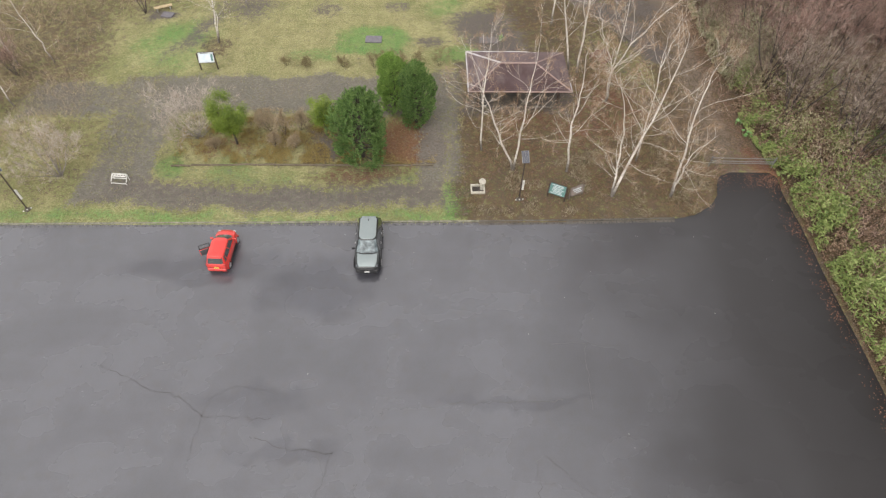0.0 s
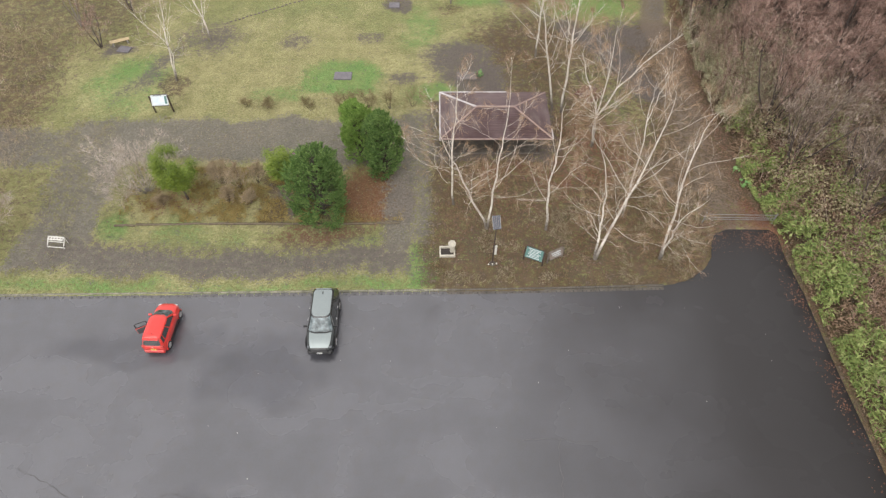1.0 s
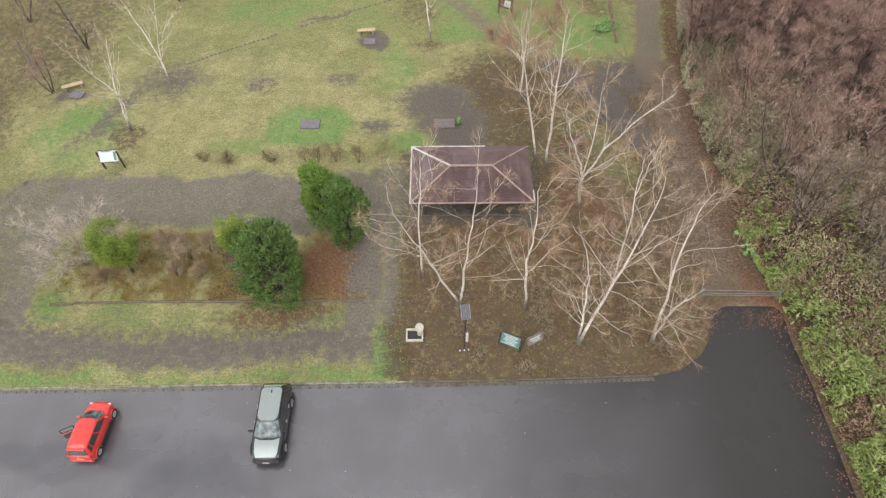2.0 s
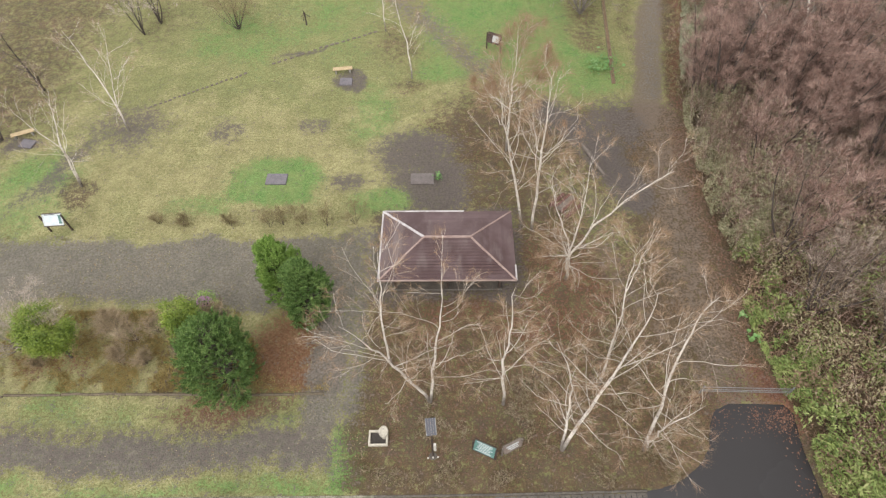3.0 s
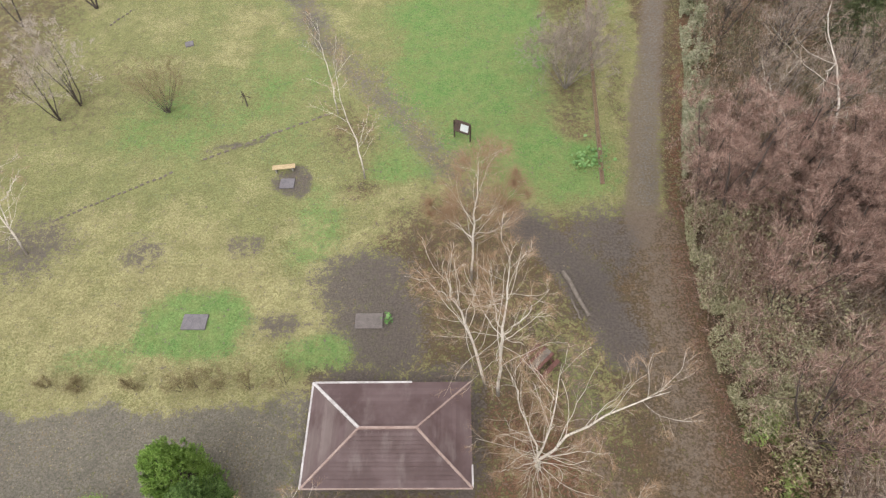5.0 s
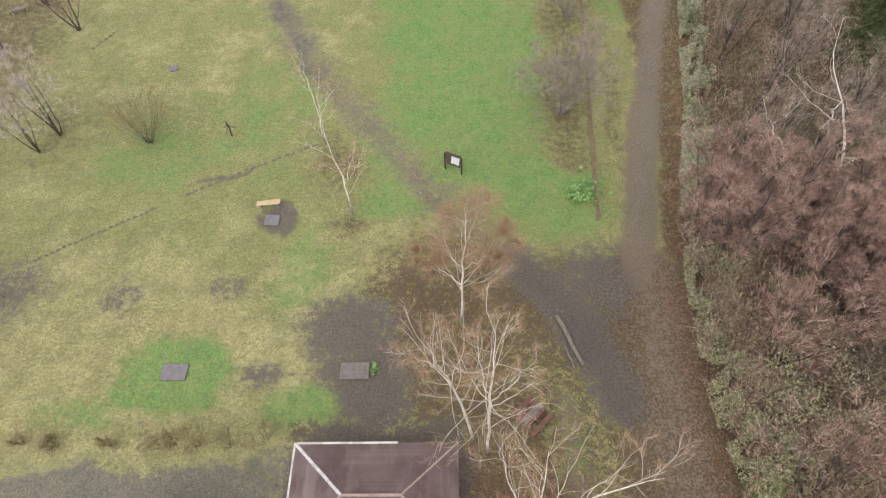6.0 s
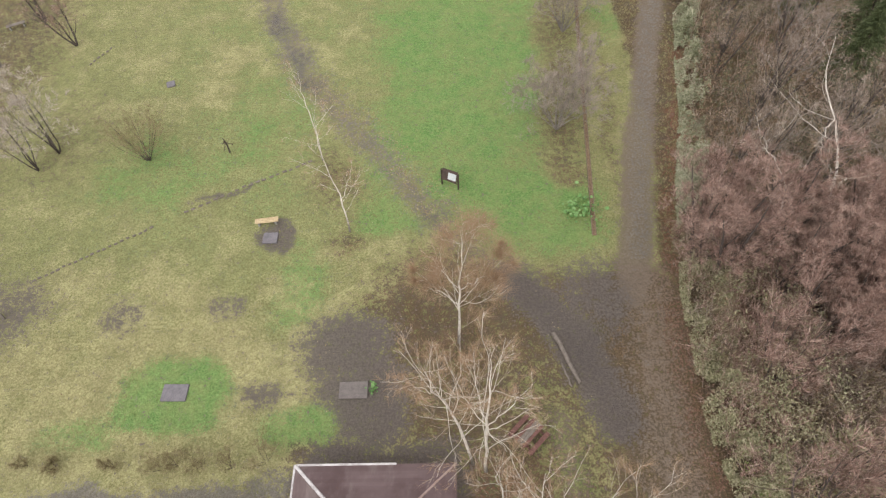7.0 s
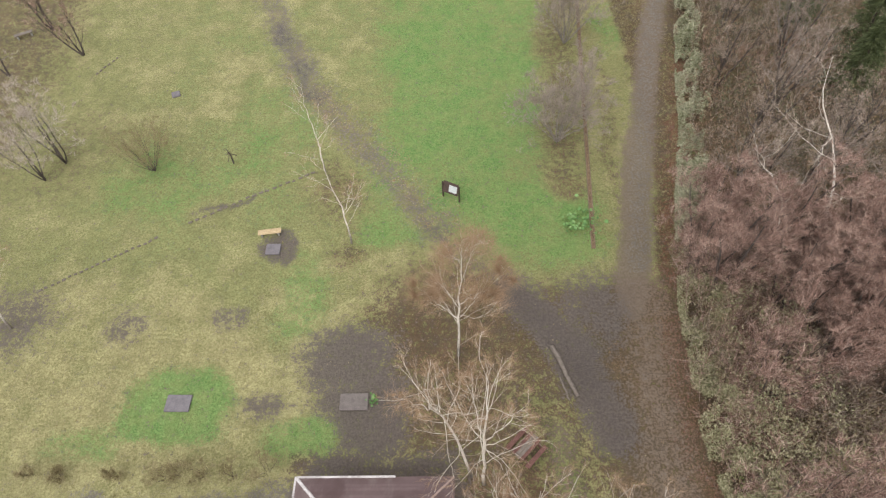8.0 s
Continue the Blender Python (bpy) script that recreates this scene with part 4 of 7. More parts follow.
def patch(c, u0, u1, v0, v1, off=0.006, bow=0.0, n=8):
    """A pane on the four-cornered face c (low-left, low-right, high-right, high-left), set proud of it, its sides rounded back along y by the radius bow."""
    c = [np.array(p, float) for p in c]
    nrm = np.cross(c[1] - c[0], c[3] - c[0])
    nrm /= np.linalg.norm(nrm)

    def at(u, v):
        return (c[0] * (1 - u) + c[1] * u) * (1 - v) + (c[3] * (1 - u) + c[2] * u) * v

    rows = []
    for i in range(n + 1):
        u = u0 + (u1 - u0) * i / n
        share = max(0.02, abs(bow) / (np.linalg.norm(c[1] - c[0]) / 2))
        q = min(0.99, max(0.0, (abs(2 * u - 1) - 1 + share) / share))
        back = np.array([0, -bow * (1 - math.sqrt(1 - q * q)), 0])
        rows.append([at(u, v0) + nrm * off + back, at(u, v1) + nrm * off + back, at(u, v1) - nrm * 0.02 + back, at(u, v0) - nrm * 0.02 + back])
    return Shape().loft(rows)


def car(s, m, label):
    """Built along +y, its front at +y, wheels on z = 0."""
    t = thing("car", m, label, "car")
    L, W, H, paint = s["length"] / 2, s["width"] / 2, s["height"], s["paint"]
    belt, hood = s["belt"], s["hood"]
    # body shell: sections from tail to nose
    secs = []
    for f, w, lo, hi in s["sections"]:
        y, w = f * L, w * W
        half = [(w * 0.86, lo), (w * 0.97, lo + 0.10), (w, lo + 0.28), (w, hi * 0.72), (w * 0.97, hi - 0.09), (w * 0.88, hi - 0.02), (w * 0.45, hi + 0.015)]
        secs.append([(x, y, z) for x, z in half] + [(-x, y, z) for x, z in reversed(half)])
    part("body", Shape().loft(secs), s["shell"], t, smooth=True)
    # cabin
    yb0, yb1, yr0, yr1, wb, wr = (s[k] for k in ("cab_rear", "cab_front", "roof_rear", "roof_front", "cab_w", "roof_w"))
    mid = 0.55
    lerp = lambda a, b, f: a + (b - a) * f
    rings = [rounded(wb, yb0, yb1, belt - 0.05, 0.24, 0.42), rounded(wb, yb0, yb1, belt, 0.24, 0.42)]
    rings.append(rounded(lerp(wb, wr, mid), lerp(yb0, yr0, mid), lerp(yb1, yr1, mid), lerp(belt, H - 0.07, mid), 0.24, 0.40))
    rings += [rounded(wr, yr0, yr1, H - 0.07, 0.24, 0.38), rounded(wr - 0.07, yr0 + 0.08, yr1 - 0.10, H - 0.015, 0.22, 0.34), rounded(wr - 0.35, yr0 + 0.4, yr1 - 0.45, H, 0.10, 0.10)]
    part("cabin_shell", Shape().loft(rings), s["shell"], t, smooth=True)
    # black shell carries the sides' dark reflection, so only the tops get paint
    if s["shell"] is not paint:
        bonnet = []
        for f, w, lo, hi in s["sections"]:
            if 0.39 < f < 0.97:
                g = 0.80 * w * W
                bonnet.append([(g, f * L, hi - 0.03), (g * 0.96, f * L, hi + 0.016), (g * 0.5, f * L, hi + 0.030), (-g * 0.5, f * L, hi + 0.030), (-g * 0.96, f * L, hi + 0.016), (-g, f * L, hi - 0.03)])
        part("bonnet", Shape().loft(bonnet), paint, t, "pale metallic bonnet", True)
        lid = [rounded(wr - 0.06, yr0 + 0.07, yr1 - 0.06, H - 0.04, 0.22, 0.34), rounded(wr - 0.07, yr0 + 0.09, yr1 - 0.09, H + 0.004, 0.22, 0.34), rounded(wr - 0.34, yr0 + 0.4, yr1 - 0.42, H + 0.014, 0.10, 0.10)]
        part("roof_panel", Shape().loft(lid), paint, t, "pale metallic roof", True)
    zt = H - 0.075
    front = [(wb - 0.02, yb1, belt), (-wb + 0.02, yb1, belt), (-wr + 0.02, yr1, zt), (wr - 0.02, yr1, zt)]
    rear = [(-wb + 0.02, yb0, belt), (wb - 0.02, yb0, belt), (wr - 0.02, yr0, zt), (-wr + 0.02, yr0, zt)]
    part("windscreen", patch(front, 0.05, 0.95, 0.03, 0.97, 0.02, 0.40), s["screen"], t, "sloping windscreen")
    part("rear_window", patch(rear, 0.08, 0.92, 0.06, 0.86, 0.02, -0.24), GLASS, t, "dark rear window")
    for side in (1, -1):
        face = [(side * wb, yb0, belt), (side * wb, yb1, belt), (side * wr, yr1, zt), (side * wr, yr0, zt)]
        if side < 0:
            face = [face[1], face[0], face[3], face[2]]
        for u0, u1 in s["panes"]:
            if side < 0:
                u0, u1 = 1 - u1, 1 - u0
            part("side_window", patch(face, u0, u1, 0.08, 0.90), GLASS, t)
        # mirrors, handles, sills
        part("mirror", Shape().box(side * (wb + 0.12), yb1 - 0.42, belt + 0.08, 0.24, 0.12, 0.15, 0.03), s["mirror"], t)
        for hy in s["handles"]:
            part("door_handle", Shape().box(side * (W * 0.985), hy, belt - 0.13, 0.05, 0.20, 0.035, 0.008), s["handle"], t)
        part("sill", Shape().box(side * (W * 0.95), 0, 0.25, 0.10, L * 1.02, 0.14, 0.02), BLACK_PLASTIC, t)
    # wheels
    for wy in s["axles"]:
        for side in (1, -1):
            r = s["wheel"]
            w = part("wheel", Shape().tube([(side * (W - 0.21), wy, r), (side * (W + 0.012), wy, r)], [r, r], 20), RUBBER, t)
            part("tyre", Shape().tube([(side * (W - 0.005), wy, r), (side * (W + 0.02), wy, r)], [r * 0.97, r * 0.90], 20), RUBBER, w)
            rim = Shape().tube([(side * (W + 0.012), wy, r), (side * (W + 0.024), wy, r)], [r * 0.16, r * 0.14], 10)
            for i in range(5):
                a = 2 * math.pi * i / 5
                p = np.array([0, math.cos(a), math.sin(a)])
                rim.tube([(side * (W + 0.014), wy, r) + p * r * 0.1, (side * (W + 0.018), wy, r) + p * r * 0.66], [r * 0.10, r * 0.13], 4)
            rim.tube([(side * (W + 0.008), wy, r), (side * (W + 0.0225), wy, r)], [r * 0.70, r * 0.68], 20)
            part("rim", rim, RIM, w, "silver alloy rim")
            arch = [(side * (W - 0.015), wy + (r + 0.06) * math.cos(a), r + (r + 0.06) * math.sin(a)) for a in np.linspace(0, math.pi, 9)]
            part("wheel_arch", Shape().tube(arch, [0.05] * 9, 4), BLACK_PLASTIC if s["cladding"] else paint, t)
    # ends
    for nm, x, y, z, sx, sy, sz, mt, lab in s["ends"]:
        for side in ((1, -1) if x else (1,)):
            part(nm, Shape().box(side * x, y, z, sx, sy, sz, min(sx, sy, sz) * 0.3), mt, t, lab)
    return t


def suv():
    L = 2.31
    s = dict(length=4.62, width=1.85, height=1.66, belt=1.02, hood=1.0, paint=DARK_PAINT, shell=MIRRORED_BLACK, screen=SKY_BLOTCH_GLASS, mirror=BLACK_PLASTIC, handle=RIM, cladding=True,
             sections=[(-1.0, 0.80, 0.40, 0.88), (-0.97, 0.90, 0.30, 1.02), (-0.86, 0.98, 0.26, 1.08), (-0.4, 1.0, 0.26, 1.06), (0.2, 1.0, 0.26, 1.05), (0.40, 0.995, 0.26, 1.04), (0.62, 0.97, 0.26, 1.00), (0.82, 0.91, 0.27, 0.93), (0.93, 0.78, 0.30, 0.84), (0.98, 0.62, 0.34, 0.74), (1.0, 0.46, 0.38, 0.66)],
             cab_rear=-2.20, cab_front=1.12, roof_rear=-1.80, roof_front=0.36, cab_w=0.88, roof_w=0.665, panes=[(0.05, 0.25), (0.265, 0.53), (0.545, 0.93)],
             handles=(0.05, -0.85), axles=(1.42, -1.27), wheel=0.36,
             ends=[("headlamp", 0.69, L - 0.36, 0.83, 0.16, 0.40, 0.08, SMOKED, "slim clear headlamp"), ("tail_lamp", 0.62, -L + 0.075, 0.90, 0.36, 0.14, 0.10, TAIL_RED, "slim red tail lamp"),
                   ("grille", 0, L - 0.05, 0.68, 1.05, 0.16, 0.22, BLACK_PLASTIC, "black front grille"), ("lower_cladding", 0.80, 0.0, 0.40, 0.22, 3.9, 0.26, BLACK_PLASTIC, "black side cladding"), ("bumper", 0, L - 0.12, 0.46, 1.56, 0.26, 0.32, BLACK_PLASTIC, "black lower bumper"),
                   ("fog_lamp", 0.62, L - 0.16, 0.46, 0.22, 0.10, 0.08, LAMP_GLASS, "small fog lamp"), ("number_plate", 0, L + 0.03, 0.50, 0.33, 0.02, 0.165, PLATE_WHITE, "white plate"),
                   ("badge", 0, L + 0.012, 0.70, 0.13, 0.03, 0.09, RIM, "small chrome badge"), ("plate_bar", 0, L + 0.043, 0.50, 0.22, 0.008, 0.05, PRINT, "dark bar on the plate"),
                   ("roof_rail", 0.61, -0.72, 1.655, 0.04, 1.75, 0.04, BLACK_PLASTIC, "black roof rail"), ("aerial", 0, -1.45, 1.69, 0.05, 0.18, 0.07, BLACK_PLASTIC, "black fin aerial"),
                   ("rear_bumper", 0, -L + 0.03, 0.45, 1.5, 0.16, 0.28, BLACK_PLASTIC, "black rear bumper"), ("rear_spoiler", 0, -1.80, 1.59, 1.02, 0.12, 0.03, DARK_PAINT, "")])
    t = car(s, pose(-4.42, 27.62, LOT_Z, 0, 0, 180.6), "dark grey-green SUV parked with its tail to the kerb")
    for side in (1, -1):
        part("wiper", Shape().tube([(0.05 * side, 1.10, 1.075), (0.55 * side, 1.02, 1.115)], [0.012, 0.010], 4), BLACK_PLASTIC, t)
    part("cowl", Shape().tube([(-0.70, 1.06, 1.05), (-0.35, 1.17, 1.055), (0.35, 1.17, 1.055), (0.70, 1.06, 1.05)], [0.04, 0.05, 0.05, 0.04], 6), BLACK_PLASTIC, t, "black strip below the windscreen")


def hatchback():
    L = 1.70
    s = dict(length=3.40, width=1.475, height=1.50, belt=0.94, hood=0.9, paint=RED_PAINT, shell=RED_PAINT, screen=SKY_BLOTCH_GLASS, mirror=RED_PAINT, handle=RED_PAINT, cladding=False,
             sections=[(-1.0, 0.84, 0.34, 0.78), (-0.975, 0.93, 0.26, 0.90), (-0.90, 0.985, 0.22, 0.96), (-0.4, 1.0, 0.22, 0.96), (0.2, 1.0, 0.22, 0.95), (0.5, 0.99, 0.22, 0.94), (0.72, 0.96, 0.22, 0.90), (0.88, 0.88, 0.24, 0.82), (0.96, 0.76, 0.28, 0.74), (1.0, 0.60, 0.32, 0.62)],
             cab_rear=-1.63, cab_front=1.02, roof_rear=-1.42, roof_front=0.36, cab_w=0.685, roof_w=0.57, panes=[(0.08, 0.17), (0.20, 0.50), (0.53, 0.86)],
             handles=(0.0, -0.75), axles=(1.12, -1.16), wheel=0.275,
             ends=[("tail_lamp", 0.60, -L + 0.08, 0.84, 0.20, 0.12, 0.26, TAIL_RED, "red tail lamp"), ("headlamp", 0.53, L - 0.24, 0.765, 0.18, 0.24, 0.07, LAMP_GLASS, "clear headlamp"),
                   ("number_plate", 0, -L - 0.015, 0.62, 0.33, 0.02, 0.165, PLATE_YELLOW, "yellow plate"), ("plate_bar", 0, -L - 0.028, 0.62, 0.22, 0.008, 0.05, PRINT, "dark bar on the plate"),
                   ("rear_bumper", 0, -L + 0.02, 0.40, 1.30, 0.16, 0.28, RED_PAINT, ""), ("grille", 0, L - 0.05, 0.50, 0.70, 0.10, 0.14, BLACK_PLASTIC, "black grille"),
                   ("rear_spoiler", 0, -1.45, 1.455, 1.00, 0.16, 0.04, RED_PAINT, ""), ("badge", 0, -L + 0.012, 0.80, 0.12, 0.02, 0.06, RIM, "small chrome badge"), ("aerial", 0, -1.1, 1.53, 0.02, 0.06, 0.06, BLACK_PLASTIC, "")])
    t = car(s, pose(-14.78, 27.25, LOT_Z, 0, 0, -2.0), "small red hatchback with a rear door standing open")
    # the open door on its left, hinged at the middle pillar, and the dark opening behind it
    d = Matrix.Translation((-0.74, -0.05, 0.0)) @ Matrix.Rotation(radians(-62), 4, "Z")
    door = part("door", Shape().box(0, -0.42, 0.60, 0.08, 0.84, 0.62, 0.03), RED_PAINT, t, "open red rear door")
    door.matrix_basis = d
    part("door_lining", Shape().box(0.048, -0.42, 0.60, 0.02, 0.76, 0.54, 0.01), DOOR_GREY, door, "grey inner lining")
    rail = Shape().box(-0.01, -0.42, 0.93, 0.06, 0.82, 0.07, 0.015).box(-0.01, -0.40, 1.33, 0.045, 0.66, 0.05, 0.012)
    rail.box(-0.01, -0.76, 1.13, 0.045, 0.05, 0.40, 0.012).box(-0.01, -0.06, 1.13, 0.045, 0.05, 0.40, 0.012)
    part("window_frame", rail, BLACK_PLASTIC, door)
    part("pane", Shape().box(-0.01, -0.41, 1.13, 0.008, 0.64, 0.34), SHEER, door, "clear window pane")
    # a black sheet paints the darkness inside the open doorway
    part("unlit_doorway_panel", Shape().box(-0.725, -0.45, 0.66, 0.04, 0.78, 0.68, 0.02), BLACK_PLASTIC, t, "black panel standing for the unlit open doorway")


suv()
hatchback()

# ---------------------------------------------------------------- park furniture
def gz(x, y):
    return float(ground_z(np.float64(x), np.float64(y)))


def paving_slab(x, y, sx, sy, turn=0.0, mat=SLATE, lab="flat grey rectangular stone slab lying in the grass"):
    t = solid("paving_slab", Shape().box(0, 0, 0, sx, sy, 0.16, 0.02), mat, lab, "slab")
    t.matrix_world = pose(x, y, gz(x, y) + 0.035, 0, 0, turn)


paving_slab(-5.62, 54.15, 1.62, 1.12, -1)
paving_slab(5.80, 54.10, 1.82, 1.12, 0, SLATE_BROWN, "flat brown-stained rectangular stone slab lying in bare soil")
paving_slab(-1.35, 66.10, 1.10, 0.95, 0)
paving_slab(-13.3, 83.8, 0.75, 0.75, 20)
paving_slab(-27.0, 58.3, 1.2, 0.9, -12)


def park_bench(x, y, turn, length, wood, label):
    t = thing("park_bench", pose(x, y, gz(x, y), 0, 0, turn), label, "bench", "park benches")
    for dy in (-0.13, 0.03, 0.19):
        part("seat_plank", Shape().box(0, dy, 0.44, length, 0.145, 0.055, 0.01), wood, t)
    for sx in (-1, 1):
        part("leg", Shape().box(sx * length * 0.36, 0.03, 0.17, 0.14, 0.36, 0.48, 0.02), CONCRETE, t, "grey concrete bench leg")


park_bench(-1.75, 67.45, 7, 1.75, PALE_WOOD, "backless bench with pale wooden planks on concrete legs")
park_bench(-27.6, 59.2, 25, 1.8, PALE_WOOD, "backless bench with weathered wooden planks beside a slab")
park_bench(-31.3, 93.2, 28, 1.8, GREY_WOOD, "grey weathered backless bench under bare trees")


def white_rack():
    t = thing("bicycle_rack", pose(-24.35, 34.35, gz(-24.3, 34.3), 0, 0, -6), "white painted steel bench-like rack on gravel", "rack")
    w, d = 1.22, 0.58
    for z, y in ((0.60, d / 2), (0.42, -0.02), (0.12, -d / 2)):
        part("rail", Shape().box(0, y, z, w, 0.06, 0.05, 0.01), WHITE_PAINT, t)
    for sx in (-1, 1):
        part("side_frame", Shape().box(sx * w / 2, 0, 0.36, 0.06, d, 0.06, 0.01, Matrix.Rotation(radians(37), 4, "X")), WHITE_PAINT, t)
        for y, hh in ((d / 2 - 0.02, 0.60), (-d / 2 + 0.02, 0.14)):
            part("leg", Shape().box(sx * w / 2, y, hh / 2 - 0.03, 0.055, 0.05, hh, 0.01), WHITE_PAINT, t)
    part("seat_board", Shape().box(0, 0.16, 0.535, w - 0.1, 0.28, 0.03, 0.008), WHITE_PAINT, t)
    for i in range(5):
        part("slot_bar", Shape().box(-0.44 + 0.22 * i, 0.17, 0.555, 0.10, 0.10, 0.014, 0.003), GREY_WOOD, t, "grey worn square")


white_rack()


def fountain():
    t = thing("drinking_fountain", pose(3.75, 33.55, gz(3.7, 33.6), 0, 0, 1), "pale stone drinking fountain with a square basin frame", "fountain")
    for x, y, sx, sy in ((0, 0.40, 1.12, 0.11), (0, -0.40, 1.12, 0.11), (-0.505, 0, 0.11, 0.69), (0.505, 0, 0.11, 0.69)):
        part("basin_rim", Shape().box(x, y, 0.10, sx, sy, 0.26, 0.02), STONE, t)
    part("basin_floor", Shape().box(0, 0, 0.01, 0.9, 0.69, 0.06, 0.01), SOIL, t, "dark wet basin floor")
    part("pedestal", Shape().tube([(0.34, 0.12, 0.0), (0.34, 0.12, 0.62), (0.34, 0.12, 0.74)], [0.17, 0.15, 0.20], 14), STONE, t)
    bowl = Shape().loft([[(0.34 + r * math.cos(a), 0.12 + 1.25 * r * math.sin(a), z) for a in np.linspace(0, 2 * math.pi, 18, endpoint=False)] for r, z in ((0.16, 0.70), (0.26, 0.78), (0.27, 0.86), (0.22, 0.86), (0.10, 0.80))])
    part("bowl", bowl, STONE, t, "oval pale stone bowl")
    part("tap", Shape().tube([(0.34, 0.26, 0.80), (0.34, 0.26, 0.94), (0.34, 0.18, 0.97)], [0.02, 0.018, 0.014], 8), GALV, t, "metal tap")


fountain()


def solar_lamp(x, y, turn):
    t = thing("solar_street_lamp", pose(x, y, gz(x, y), 0, 0, turn), "solar park lamp with tilted dark panel and white lamp head", "street lamp", "solar lamps")
    part("footing", Shape().tube([(0, 0, -0.1), (0, 0, 0.06)], [0.24, 0.22], 14), DIRT_AND_SHADE, t)
    part("pole", Shape().tube([(0, 0, 0), (0, 0, 2.6), (0, 0, 4.4)], [0.055, 0.05, 0.04], 10), DARK_WOOD, t, "dark brown steel pole")
    tilt = Matrix.Rotation(radians(38), 4, "X")
    panel = part("solar_panel", Shape().box(0, 0.05, 4.45, 0.50, 0.92, 0.04, 0.008, tilt), SOLAR, t, "dark blue tilted solar panel")
    for dx in (-0.26, 0.26):
        part("panel_edge", Shape().box(dx, 0.05, 4.45, 0.03, 0.94, 0.055, 0.006, tilt), GALV, panel)
    for i in (-1, 0, 1):
        part("cell_line", Shape().box(0.125 * i, 0.05, 4.452, 0.007, 0.88, 0.044, 0.002, tilt), BOARD_BROWN, panel)
    part("arm", Shape().tube([(0, 0, 2.05), (0.13, -0.05, 2.08)], [0.025, 0.025], 6), GALV, t)
    part("lamp_head", Shape().box(0.14, -0.05, 1.62, 0.15, 0.15, 0.95, 0.03), WHITE_PAINT, t, "long white lamp housing")
    for dx in (-0.28, 0.0, 0.28):
        part("base_bolt", Shape().box(dx, -0.12, 0.13, 0.09, 0.09, 0.10, 0.02), WHITE_PAINT, t, "small white cover")


solar_lamp(6.92, 32.55, 6)
solar_lamp(-30.4, 31.4, 38)


def sign_board(x0, y0, x1, y1, height, low, tilt, board, label, prints, post=DARK_WOOD):
    """A board between two posts."""
    cx, cy, w = (x0 + x1) / 2, (y0 + y1) / 2, math.hypot(x1 - x0, y1 - y0)
    t = thing("information_sign", pose(cx, cy, gz(cx, cy), 0, 0, math.degrees(math.atan2(y1 - y0, x1 - x0))), label, "sign")
    for sx in (-1, 1):
        part("post", Shape().box(sx * w / 2, 0, height / 2 - 0.05, 0.11, 0.11, height + 0.1, 0.012), post, t)
    mid, hh = (height + low) / 2, (height - low)
    turn = Matrix.Rotation(radians(tilt), 4, "X")
    base = pose(0, -0.02, mid) @ turn
    b = part("board", Shape().box(0, 0, 0, w - 0.12, 0.05, hh, 0.008), board, t)
    b.matrix_basis = base
    for z in (-1, 1):
        f = part("frame_rail", Shape().box(0, 0, z * (hh / 2 + 0.02), w - 0.10, 0.075, 0.06, 0.008), post, b)
    for u, v, su, sv, m in prints:
        part("print_block", Shape().box(u * (w - 0.12), -0.030, v * hh, su * (w - 0.12), 0.010, sv * hh, 0.001), m, b)
    return t


sign_board(-21.42, 49.05, -19.90, 49.17, 1.75, 0.85, -32, BOARD_WHITE, "framed pale map board on two dark posts",
           [(-0.05, -0.02, 0.70, 0.72, BOARD_BLUE), (0.36, 0.0, 0.14, 0.7, BOARD_TEAL), (-0.1, 0.43, 0.5, 0.06, PRINT)])
sign_board(11.46, 70.97, 12.72, 70.34, 1.75, 0.85, -18, BROWN_PRINT, "dark notice sign with a white sheet on two dark posts", [(0.16, -0.02, 0.52, 0.66, BOARD_WHITE), (-0.31, 0.06, 0.20, 0.5, DARK_WOOD), (0.10, 0.30, 0.22, 0.05, BROWN_PRINT)])
bars = [(0.05 * (i % 2) - 0.03, 0.38 - 0.125 * i, 0.74 - 0.10 * (i % 3), 0.052, BOARD_WHITE) for i in range(7)]
sign_board(9.2, 32.95, 10.45, 32.38, 1.45, 0.55, -20, BOARD_TEAL, "tilted teal notice board with rows of white lettering bars", bars)
sign_board(10.84, 32.62, 11.95, 33.18, 1.05, 0.45, -22, BOARD_BROWN, "low faded brown notice board leaning back", [(0.0, 0.2, 0.7, 0.14, BOARD_WHITE), (0.0, -0.05, 0.6, 0.12, BOARD_WHITE), (0.1, -0.28, 0.5, 0.10, BOARD_WHITE)], GREY_WOOD)


def gate():
    t = thing("barrier_gate", pose(25.5, 36.25, gz(25.5, 36.25), 0, 0, -1.5), "galvanised steel barrier gate across the track", "gate")
    for x in (-2.6, 2.6):
        part("post", Shape().tube([(x, 0, -0.2), (x, 0, 1.1)], [0.05, 0.05], 8), GALV, t)
    for z in (0.40, 0.62, 0.95):
        part("rail", Shape().tube([(-2.6, 0, z), (2.6, 0, z)], [0.026, 0.026], 6), GALV, t)
    for i in range(14):
        part("upright", Shape().tube([(0.35 + 0.165 * i, 0, 0.40), (0.35 + 0.165 * i, 0, 0.95)], [0.013, 0.013], 5), GALV, t)
    part("brace", Shape().tube([(2.5, 0, 0.9), (2.9, 0.5, -0.05)], [0.025, 0.025], 6), GALV, t)


gate()


